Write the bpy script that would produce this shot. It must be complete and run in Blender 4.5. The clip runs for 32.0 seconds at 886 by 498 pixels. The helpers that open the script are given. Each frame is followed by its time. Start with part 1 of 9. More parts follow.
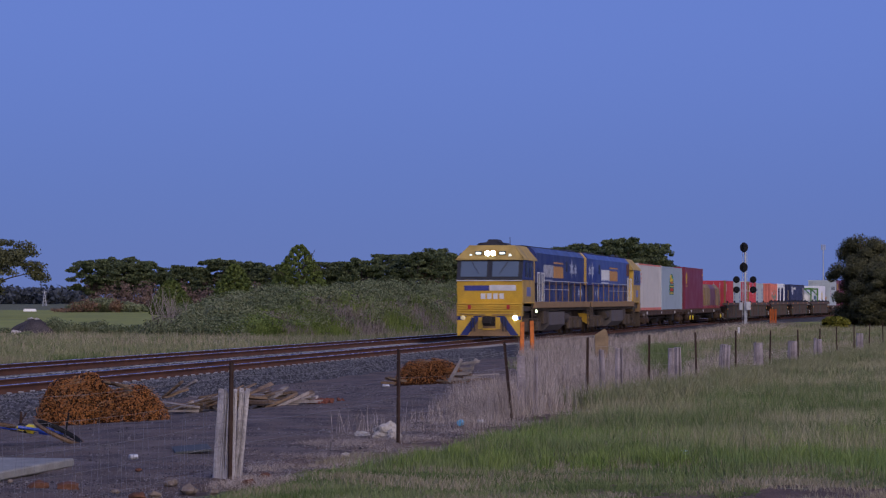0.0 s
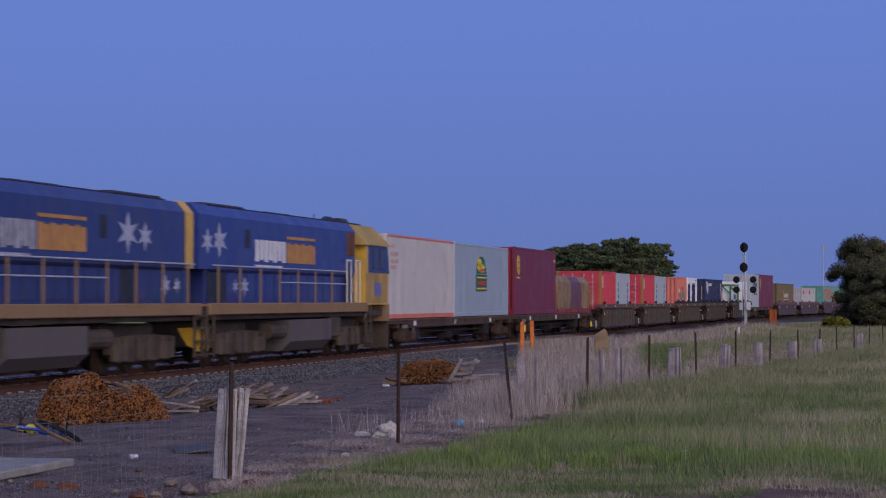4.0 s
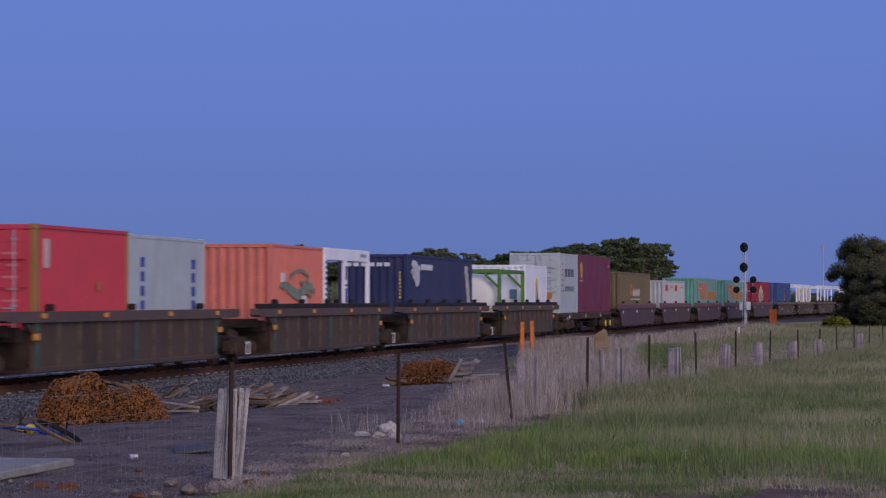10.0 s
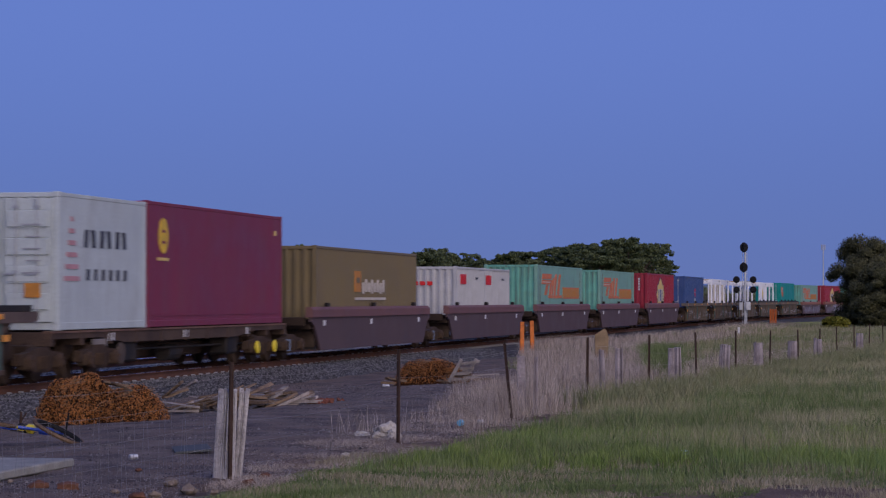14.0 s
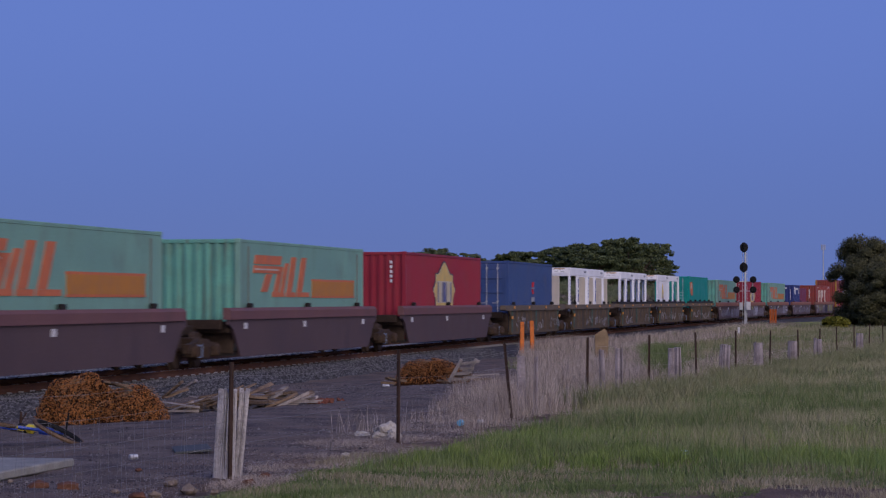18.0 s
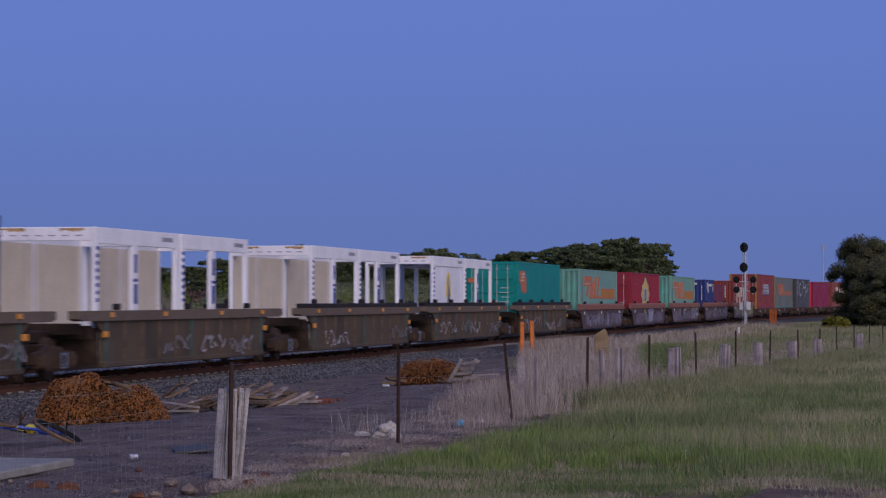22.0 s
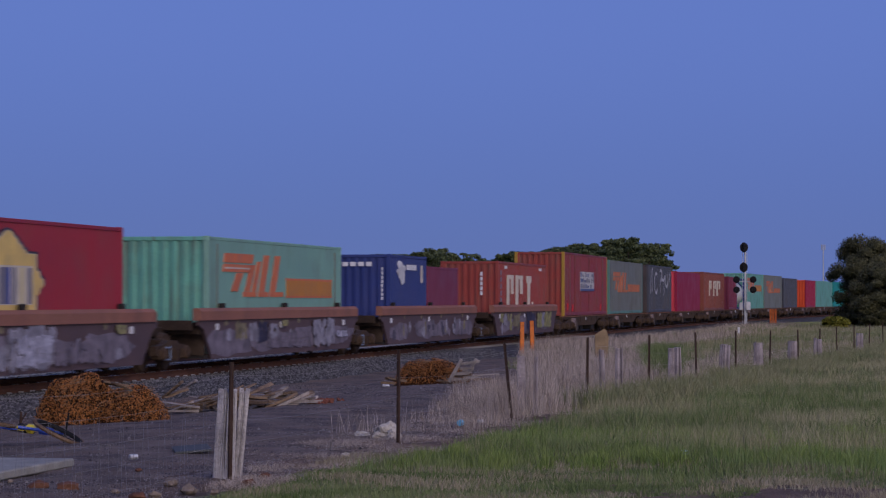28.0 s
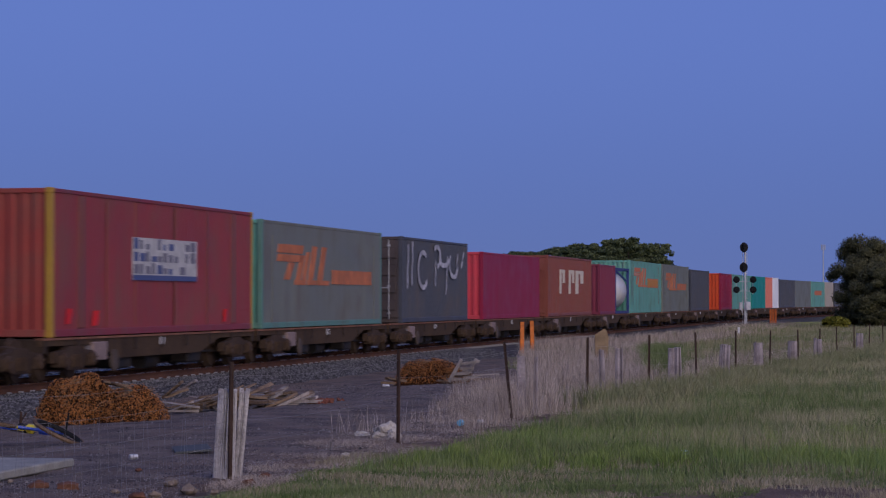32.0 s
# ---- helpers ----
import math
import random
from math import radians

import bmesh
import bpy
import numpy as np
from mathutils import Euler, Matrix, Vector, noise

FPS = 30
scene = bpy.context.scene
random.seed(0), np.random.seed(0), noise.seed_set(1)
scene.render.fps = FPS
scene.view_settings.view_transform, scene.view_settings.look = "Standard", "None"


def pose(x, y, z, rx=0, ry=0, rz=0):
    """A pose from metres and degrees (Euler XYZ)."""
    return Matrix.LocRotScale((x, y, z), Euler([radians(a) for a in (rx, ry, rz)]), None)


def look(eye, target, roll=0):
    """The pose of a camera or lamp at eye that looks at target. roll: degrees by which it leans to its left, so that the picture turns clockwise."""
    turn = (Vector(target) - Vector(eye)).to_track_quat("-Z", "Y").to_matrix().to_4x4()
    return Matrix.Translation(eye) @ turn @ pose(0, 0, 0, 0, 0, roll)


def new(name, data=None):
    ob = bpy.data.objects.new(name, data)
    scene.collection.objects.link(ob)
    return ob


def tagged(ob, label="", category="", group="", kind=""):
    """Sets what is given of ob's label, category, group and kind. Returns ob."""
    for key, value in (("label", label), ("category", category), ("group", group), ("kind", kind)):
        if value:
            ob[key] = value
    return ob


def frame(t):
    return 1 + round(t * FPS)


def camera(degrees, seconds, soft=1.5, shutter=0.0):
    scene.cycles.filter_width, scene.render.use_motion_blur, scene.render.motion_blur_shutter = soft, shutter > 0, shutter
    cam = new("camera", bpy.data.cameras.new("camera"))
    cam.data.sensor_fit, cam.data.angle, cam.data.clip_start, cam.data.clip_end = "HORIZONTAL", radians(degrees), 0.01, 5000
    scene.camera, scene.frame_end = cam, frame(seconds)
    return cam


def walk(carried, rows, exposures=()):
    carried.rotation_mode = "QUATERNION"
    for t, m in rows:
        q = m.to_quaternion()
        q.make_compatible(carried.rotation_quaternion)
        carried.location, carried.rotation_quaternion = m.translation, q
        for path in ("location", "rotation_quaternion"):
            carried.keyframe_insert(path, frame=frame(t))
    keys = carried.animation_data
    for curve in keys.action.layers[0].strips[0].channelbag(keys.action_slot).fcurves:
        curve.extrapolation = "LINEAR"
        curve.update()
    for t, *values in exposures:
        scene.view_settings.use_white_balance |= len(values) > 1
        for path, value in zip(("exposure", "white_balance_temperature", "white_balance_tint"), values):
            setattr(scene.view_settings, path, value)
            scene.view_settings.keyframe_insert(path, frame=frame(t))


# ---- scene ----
# A dusk freight train on the nearer of two tracks, watched from a paddock beside a wire fence.
cam = camera(19.774, 32.0, soft=1.2, shutter=0.5)
EYE = (0.0, 0.0, 1.703)
CAM_POSE = look(EYE, (0.0, 100.0, 1.703 + 2.0))
walk(cam, [(0.0, CAM_POSE), (32.0, CAM_POSE)], exposures=[(0.0, 0.0), (32.0, -0.14)])

# ---- world and sun: western afterglow behind the camera, blue eastern sky ahead ----
world = bpy.data.worlds.new("world")
scene.world = world
world.use_nodes = True
wn = world.node_tree.nodes
wl = world.node_tree.links
sky = wn.new("ShaderNodeTexSky")
sky.sky_type = "NISHITA"
sky.sun_disc = False
sky.sun_elevation = radians(14.0)
sky.sun_rotation = radians(165.0)
sky.altitude = 2500.0
sky.air_density = 1.0
sky.dust_density = 0.1
sky.ozone_density = 6.0
dusk = wn.new("ShaderNodeMix")          # the blue of late dusk laid over the clear sky
dusk.data_type = "RGBA"
dusk.inputs[0].default_value = 0.94
shade = wn.new("ShaderNodeMix")         # the earth's shadow: the eastern sky dims towards the horizon
shade.data_type = "RGBA"
shade.inputs[6].default_value = (0.795, 1.14, 3.44, 1.0)
shade.inputs[7].default_value = (1.04, 1.57, 4.58, 1.0)
way = wn.new("ShaderNodeTexCoord")
split = wn.new("ShaderNodeSeparateXYZ")
rise = wn.new("ShaderNodeMapRange")
rise.interpolation_type = "SMOOTHSTEP"
rise.inputs[1].default_value, rise.inputs[2].default_value = 0.0, 0.125
wl.new(way.outputs["Generated"], split.inputs[0])
wl.new(split.outputs["Z"], rise.inputs[0])
wl.new(rise.outputs[0], shade.inputs[0])
wl.new(shade.outputs[2], dusk.inputs[7])
wl.new(sky.outputs[0], dusk.inputs[6])
wl.new(dusk.outputs[2], wn["Background"].inputs[0])
wn["Background"].inputs[1].default_value = 0.126

sun_data = bpy.data.lights.new("sun", "SUN")
sun_data.energy = 2.45
sun_data.angle = radians(70)
sun_data.color = (1.0, 0.85, 0.79)
sun = new("sun", sun_data)
sun.matrix_basis = look((42, -78, 30), (0, 0, 0))


# ---- the track's line: distance along it (metres, growing away from the camera) to place and heading ----
GX, GY, TH = -11.8055, 39.1317, 1.377058
K0, K1, K2 = -2.2e-05, -3.448e-04, -2.474e-04
SPEED, GAIN = 17.1238, 0.025596


def heading(s):
    return TH + K0 * s + K1 * np.clip(s - 60, 0, None) ** 2 / 200 + K2 * np.clip(s - 160, 0, None) ** 2 / 200


S_GRID = np.arange(-700.0, 1100.0, 2.0)
_mid = heading(S_GRID[:-1] + 1)
C_X = np.concatenate([[0], np.cumsum(2 * np.cos(_mid))])
C_Y = np.concatenate([[0], np.cumsum(2 * np.sin(_mid))])
C_X = C_X - C_X[350] + GX
C_Y = C_Y - C_Y[350] + GY


def track_at(s, off=0.0):
    """Place at s along the track, off metres to its far side."""
    a = heading(s)
    return np.interp(s, S_GRID, C_X) - np.sin(a) * off, np.interp(s, S_GRID, C_Y) + np.cos(a) * off


def track_coords(x, y):
    """Rough inverse of track_at for arrays: (s, off)."""
    x, y = np.asarray(x, float), np.asarray(y, float)
    s = (x - GX) * math.cos(TH) + (y - GY) * math.sin(TH)
    for _ in range(6):
        cx, cy = track_at(s)
        a = heading(s)
        s = np.clip(s + (x - cx) * np.cos(a) + (y - cy) * np.sin(a), -690, 1090)
    cx, cy = track_at(s)
    a = heading(s)
    return s, -np.sin(a) * (x - cx) + np.cos(a) * (y - cy)


def train_pose(s0, t):
    s = s0 - SPEED * t - GAIN * t * t / 2
    x, y = track_at(s)
    return pose(float(x), float(y), 0.0, 0, 0, math.degrees(float(heading(s))))


def smooth(a, b, v):
    u = np.clip((v - a) / (b - a), 0, 1)
    return u * u * (3 - 2 * u)


def ground_z(x, y):
    """Height of the natural ground; the rail tops are at 0."""
    x, y = np.asarray(x, float), np.asarray(y, float)
    z = -0.15 - 0.38 * smooth(34, 100, y)
    s, n = track_coords(x, y)
    near = smooth(-9.0, -3.5, n)
    z = z * (1 - near) + (-0.46) * near
    z = z + 0.02 * np.sin(x * 1.3 + 0.7 * y) * np.sin(0.9 * y - 0.4 * x) * (1 - smooth(60, 120, y))
    return z


# ---- materials ----
MATS = {}


def surface(name, col, rough=0.7, metal=0.0, var=0.25, scale=3.0, grain=40.0, bump=0.15, dirt=0.0, dirt_col=(0.09, 0.065, 0.045), per=0.0, streak=0.0, coat=0.0, bump_d=0.01, streak_k=1.0, streak_at=(0.52, 0.75)):
    """Paint, wood, stone or soil: base colour with two scales of variation, dirt patches, rain streaks and fine relief."""
    if name in MATS:
        return MATS[name]
    m = bpy.data.materials.new(name)
    m.use_nodes = True
    nt = m.node_tree
    N, L = nt.nodes, nt.links
    b = N["Principled BSDF"]
    b.inputs["Roughness"].default_value = rough
    b.inputs["Metallic"].default_value = metal
    b.inputs["Specular IOR Level"].default_value = 0.5 if rough < 0.52 else (0.3 if rough < 0.68 else 0.15)
    if coat:
        b.inputs["Coat Weight"].default_value = coat
    tc = N.new("ShaderNodeTexCoord")

    def noise_tex(sc, detail=4.0, vec=None):
        t = N.new("ShaderNodeTexNoise")
        t.inputs["Scale"].default_value = sc
        t.inputs["Detail"].default_value = detail
        L.new(vec or tc.outputs["Object"], t.inputs["Vector"])
        return t.outputs["Fac"]

    def ramp(v, lo, hi, a, c):
        r = N.new("ShaderNodeMapRange")
        r.inputs[1].default_value, r.inputs[2].default_value = lo, hi
        r.inputs[3].default_value, r.inputs[4].default_value = a, c
        L.new(v, r.inputs[0])
        return r.outputs[0]

    def mix(kind, fac, a, c):
        x = N.new("ShaderNodeMix")
        x.data_type = "RGBA"
        x.blend_type = kind
        for sock, v in ((x.inputs[0], fac), (x.inputs[6], a), (x.inputs[7], c)):
            if isinstance(v, (tuple, list)):
                sock.default_value = (*v, 1) if len(v) == 3 else v
            elif isinstance(v, (int, float)):
                sock.default_value = v
            else:
                L.new(v, sock)
        return x.outputs[2]

    big = noise_tex(scale, 5.0)
    fine = noise_tex(grain, 3.0)
    shade = N.new("ShaderNodeMath")
    shade.operation = "MULTIPLY"
    L.new(ramp(big, 0.3, 0.7, 1 - var, 1 + var), shade.inputs[0])
    L.new(ramp(fine, 0.3, 0.7, 1 - var * 0.6, 1 + var * 0.6), shade.inputs[1])
    comb = N.new("ShaderNodeCombineColor")
    for i in range(3):
        L.new(shade.outputs[0], comb.inputs[i])
    c = mix("MULTIPLY", 1.0, tuple(col), comb.outputs[0])
    if per:
        info = N.new("ShaderNodeObjectInfo")
        hsv = N.new("ShaderNodeHueSaturation")
        L.new(ramp(info.outputs["Random"], 0, 1, 1 - per, 1 + per), hsv.inputs["Value"])
        L.new(c, hsv.inputs["Color"])
        c = hsv.outputs[0]
    if streak:
        mp = N.new("ShaderNodeMapping")
        mp.inputs["Scale"].default_value = (5.0 * streak_k, 5.0 * streak_k, 0.25 * streak_k)
        L.new(tc.outputs["Object"], mp.inputs[0])
        st = noise_tex(1.6, 4.0, mp.outputs[0])
        c = mix("MIX", ramp(st, streak_at[0], streak_at[1], 0.0, streak), c, dirt_col)
    if dirt:
        dn = noise_tex(scale * 0.7 + 0.3, 6.0)
        c = mix("MIX", ramp(dn, 0.48, 0.72, 0.0, dirt), c, dirt_col)
    L.new(c, b.inputs["Base Color"])
    L.new(ramp(big, 0.3, 0.7, max(0.05, rough - 0.12), min(1, rough + 0.12)), b.inputs["Roughness"])
    if bump:
        bp = N.new("ShaderNodeBump")
        bp.inputs["Strength"].default_value = bump
        bp.inputs["Distance"].default_value = bump_d
        L.new(fine, bp.inputs["Height"])
        L.new(bp.outputs[0], b.inputs["Normal"])
    MATS[name] = m
    return m


def leafy(name, col, alt, rough=0.75, scale=0.35, spread=0.3, soft=(0.2, 0.8)):
    """Foliage and grass: every leaf or blade differs a little, and clumps differ too."""
    if name in MATS:
        return MATS[name]
    m = bpy.data.materials.new(name)
    m.use_nodes = True
    N, L = m.node_tree.nodes, m.node_tree.links
    b = N["Principled BSDF"]
    b.inputs["Roughness"].default_value = rough
    b.inputs["Specular IOR Level"].default_value = 0.2
    geo = N.new("ShaderNodeNewGeometry")
    tc = N.new("ShaderNodeTexCoord")
    nz = N.new("ShaderNodeTexNoise")
    nz.inputs["Scale"].default_value = scale
    nz.inputs["Detail"].default_value = 3
    L.new(tc.outputs["Object"], nz.inputs["Vector"])
    add = N.new("ShaderNodeMath")
    add.operation = "ADD"
    L.new(nz.outputs["Fac"], add.inputs[0])
    r = N.new("ShaderNodeMapRange")
    r.inputs[3].default_value, r.inputs[4].default_value = -spread, spread
    L.new(geo.outputs["Random Per Island"], r.inputs[0])
    L.new(r.outputs[0], add.inputs[1])
    x = N.new("ShaderNodeMix")
    x.data_type = "RGBA"
    r2 = N.new("ShaderNodeMapRange")
    r2.inputs[1].default_value, r2.inputs[2].default_value = soft
    L.new(add.outputs[0], r2.inputs[0])
    L.new(r2.outputs[0], x.inputs[0])
    x.inputs[6].default_value = (*col, 1)
    x.inputs[7].default_value = (*alt, 1)
    L.new(x.outputs[2], b.inputs["Base Color"])
    MATS[name] = m
    return m


def glowing(name, col, strength):
    if name in MATS:
        return MATS[name]
    m = bpy.data.materials.new(name)
    m.use_nodes = True
    b = m.node_tree.nodes["Principled BSDF"]
    b.inputs["Base Color"].default_value = (*col, 1)
    b.inputs["Emission Color"].default_value = (*col, 1)
    b.inputs["Emission Strength"].default_value = strength
    MATS[name] = m
    return m


def glass(name, col, rough=0.08):
    if name in MATS:
        return MATS[name]
    m = bpy.data.materials.new(name)
    m.use_nodes = True
    b = m.node_tree.nodes["Principled BSDF"]
    b.inputs["Base Color"].default_value = (*col, 1)
    b.inputs["Roughness"].default_value = rough
    b.inputs["Specular IOR Level"].default_value = 0.8 if rough < 0.1 else 0.25
    b.inputs["Coat Weight"].default_value = 1.0 if rough < 0.1 else 0.0
    MATS[name] = m
    return m


# ---- mesh helpers ----
def box(bm, x0, x1, y0, y1, z0, z1, bevel=0.0):
    vs = [bm.verts.new(v) for v in ((x0, y0, z0), (x1, y0, z0), (x1, y1, z0), (x0, y1, z0), (x0, y0, z1), (x1, y0, z1), (x1, y1, z1), (x0, y1, z1))]
    fs = [bm.faces.new([vs[i] for i in f]) for f in ((0, 3, 2, 1), (4, 5, 6, 7), (0, 1, 5, 4), (1, 2, 6, 5), (2, 3, 7, 6), (3, 0, 4, 7))]
    if bevel:
        es = {e for f in fs for e in f.edges}
        bmesh.ops.bevel(bm, geom=list(es), offset=bevel, segments=1, affect="EDGES")
    return vs


def prism(bm, poly, y0, y1, axis="y"):
    """A polygon in the x-z plane (or y-z with axis 'x', x-y with 'z') pushed from y0 to y1."""
    def at(a, b, d):
        return (a, d, b) if axis == "y" else ((d, a, b) if axis == "x" else (a, b, d))
    lo = [bm.verts.new(at(a, b, y0)) for a, b in poly]
    hi = [bm.verts.new(at(a, b, y1)) for a, b in poly]
    n = len(poly)
    bm.faces.new(lo[::-1])
    bm.faces.new(hi)
    for i in range(n):
        bm.faces.new((lo[i], lo[(i + 1) % n], hi[(i + 1) % n], hi[i]))


def rod(bm, p, q, r0, r1=None, seg=8, caps=True):
    p, q = Vector(p), Vector(q)
    r1 = r0 if r1 is None else r1
    d = (q - p).normalized()
    u = d.orthogonal().normalized()
    v = d.cross(u)
    a = [bm.verts.new(p + (u * math.cos(k * 2 * math.pi / seg) + v * math.sin(k * 2 * math.pi / seg)) * r0) for k in range(seg)]
    b = [bm.verts.new(q + (u * math.cos(k * 2 * math.pi / seg) + v * math.sin(k * 2 * math.pi / seg)) * r1) for k in range(seg)]
    for k in range(seg):
        bm.faces.new((a[k], a[(k + 1) % seg], b[(k + 1) % seg], b[k]))
    if caps:
        bm.faces.new(a[::-1])
        bm.faces.new(b)


def lathe(bm, profile, axis, centre, seg=16):
    """Rings (d along the axis, radius) about an axis 'x', 'y' or 'z' through centre."""
    rings = []
    for d, r in profile:
        ring = []
        for k in range(seg):
            c, s = math.cos(k * 2 * math.pi / seg) * r, math.sin(k * 2 * math.pi / seg) * r
            v = {"x": (d, c, s), "y": (s, d, c), "z": (c, s, d)}[axis]
            ring.append(bm.verts.new(Vector(centre) + Vector(v)))
        rings.append(ring)
    for a, b in zip(rings, rings[1:]):
        for k in range(seg):
            bm.faces.new((a[k], a[(k + 1) % seg], b[(k + 1) % seg], b[k]))
    bm.faces.new(rings[0][::-1])
    bm.faces.new(rings[-1])


def to_mesh(name, bm, mat, smoothed=False):
    bmesh.ops.recalc_face_normals(bm, faces=bm.faces)
    me = bpy.data.meshes.new(name)
    bm.to_mesh(me)
    bm.free()
    if mat:
        me.materials.append(mat)
    if smoothed:
        me.polygons.foreach_set("use_smooth", [True] * len(me.polygons))
    return me


def part(name, bm, mat, parent, label="", at=None):
    """Links a bmesh (or a mesh that alike pieces share) as one mesh object under a thing or part."""
    me = bm if isinstance(bm, bpy.types.Mesh) else to_mesh(name, bm, mat)
    ob = new(name, me)
    ob.parent = parent
    if at is not None:
        ob.matrix_basis = at
    if label:
        ob["label"] = label
    return ob


def thing(name, label, category, group="", at=None, kind=""):
    ob = new(name)
    ob.empty_display_size = 0.3
    if at is not None:
        ob.matrix_basis = at
    return tagged(ob, label, category, group, kind)


def one(name, bm, mat, label, category, group="", kind="", at=None):
    ob = new(name, bm if isinstance(bm, bpy.types.Mesh) else to_mesh(name, bm, mat))
    if at is not None:
        ob.matrix_basis = at
    return tagged(ob, label, category, group, kind)


def cube(x0, x1, y0, y1, z0, z1, bevel=0.0):
    bm = bmesh.new()
    box(bm, x0, x1, y0, y1, z0, z1, bevel)
    return bm


def big_mesh(name, verts, faces_n, idx, mat):
    """A mesh from arrays: verts (n, 3), faces of faces_n corners each, idx flat."""
    me = bpy.data.meshes.new(name)
    verts = np.asarray(verts, np.float32)
    idx = np.asarray(idx, np.int32).ravel()
    nf = len(idx) // faces_n
    me.vertices.add(len(verts))
    me.vertices.foreach_set("co", verts.ravel())
    me.loops.add(len(idx))
    me.loops.foreach_set("vertex_index", idx)
    me.polygons.add(nf)
    me.polygons.foreach_set("loop_start", np.arange(0, nf * faces_n, faces_n, dtype=np.int32))
    me.update(calc_edges=True)
    me.materials.append(mat)
    return me


RNG = np.random.default_rng(7)


def blades(name, xs, ys, zs, height, width, mat, lean=0.35):
    """Grass: every blade is a bent ribbon of three triangles."""
    n = len(xs)
    a = RNG.uniform(0, 2 * math.pi, n)
    la = RNG.uniform(0, 2 * math.pi, n)
    ln = RNG.uniform(0, lean, n) * height
    dx, dy = np.cos(a) * width / 2, np.sin(a) * width / 2
    lx, ly = np.cos(la) * ln, np.sin(la) * ln
    if height.mean() < 0.06:
        b0 = np.stack([xs, ys, zs], 1)
        sd = np.stack([dx, dy, np.zeros(n)], 1)
        v = np.stack([b0 - sd, b0 + sd, b0 + np.stack([lx, ly, height], 1)], 1).reshape(-1, 3)
        return big_mesh(name, v, 3, np.arange(n * 3), mat)
    base = np.stack([xs, ys, zs], 1)
    side = np.stack([dx, dy, np.zeros(n)], 1)
    mid = base + np.stack([lx * 0.35, ly * 0.35, height * 0.6], 1)
    tip = base + np.stack([lx, ly, height * 0.97], 1)
    v = np.stack([base - side, base + side, mid - side * 0.8, mid + side * 0.8, tip], 1).reshape(-1, 3)
    o = (np.arange(n) * 5)[:, None]
    f = np.concatenate([o + 0, o + 1, o + 3, o + 0, o + 3, o + 2, o + 2, o + 3, o + 4], 1)
    return big_mesh(name, v, 3, f, mat)


def leaves(name, centres, radii, counts, size, mat, shell=0.55):
    """Leaf clumps: triangles scattered through ellipsoids, denser near their skins."""
    P, D = [], []
    for c, r, k in zip(centres, radii, counts):
        d = RNG.normal(size=(k, 3))
        d /= np.linalg.norm(d, axis=1)[:, None]
        P.append(np.array(c) + d * (shell + (1 - shell) * RNG.random((k, 1))) * np.array(r))
        D.append(d / np.array(r) * min(r))
    P = np.concatenate(P)
    D = np.concatenate(D)
    n = len(P)
    sz = size * RNG.uniform(0.6, 1.4, n)
    D = D + 0.45 * RNG.normal(size=(n, 3))
    e1 = np.cross(D, RNG.normal(size=(n, 3)))
    e1 /= np.linalg.norm(e1, axis=1)[:, None]
    e2 = np.cross(e1, D)
    e2 /= np.linalg.norm(e2, axis=1)[:, None]
    a = P + e1 * sz[:, None] * 0.6
    b = P - e1 * sz[:, None] * 0.4 + e2 * sz[:, None] * 0.45
    c = P - e1 * sz[:, None] * 0.4 - e2 * sz[:, None] * 0.45
    v = np.stack([a, b, c], 1).reshape(-1, 3)
    return big_mesh(name, v, 3, np.arange(n * 3), mat)


MOVERS = []  # (thing, distance along the track at the clip's start)


# ---- ground ----
soil = surface("paddock_soil", (0.14, 0.14, 0.07), 0.95, var=0.35, scale=0.25, grain=9.0, bump=0.6, dirt=0.6, dirt_col=(0.15, 0.13, 0.09), bump_d=0.05)


def ground_sheet():
    xs = np.unique(np.concatenate([np.linspace(-4000, -60, 30), np.linspace(-60, 80, 180), np.linspace(80, 4000, 30)]))
    ys = np.unique(np.concatenate([np.linspace(-1500, 15, 25), np.linspace(15, 130, 190), np.linspace(130, 420, 60), np.linspace(420, 4800, 30)]))
    X, Y = np.meshgrid(xs, ys)
    Z = ground_z(X.ravel(), Y.ravel()) + 0.006 * RNG.normal(size=X.size) * (Y.ravel() < 140) * (np.abs(X.ravel()) < 60)
    v = np.stack([X.ravel(), Y.ravel(), Z], 1)
    nx, ny = len(xs), len(ys)
    i, j = np.meshgrid(np.arange(nx - 1), np.arange(ny - 1))
    a = (j * nx + i).ravel()
    f = np.stack([a, a + 1, a + nx + 1, a + nx], 1)
    me = big_mesh("ground", v, 4, f, soil)
    me.polygons.foreach_set("use_smooth", [True] * len(me.polygons))
    tagged(new("ground", me), "rough grassy paddock soil running to the horizon", "ground", kind="structure")


ground_sheet()


def fence_x(y):
    return -2.18 + 0.2474 * (y - 26.0)


yard_mat = surface("yard_gravel", (0.145, 0.112, 0.094), 0.95, var=0.5, scale=1.3, grain=34.0, bump=1.0, dirt=0.8, dirt_col=(0.165, 0.112, 0.082), bump_d=0.04)


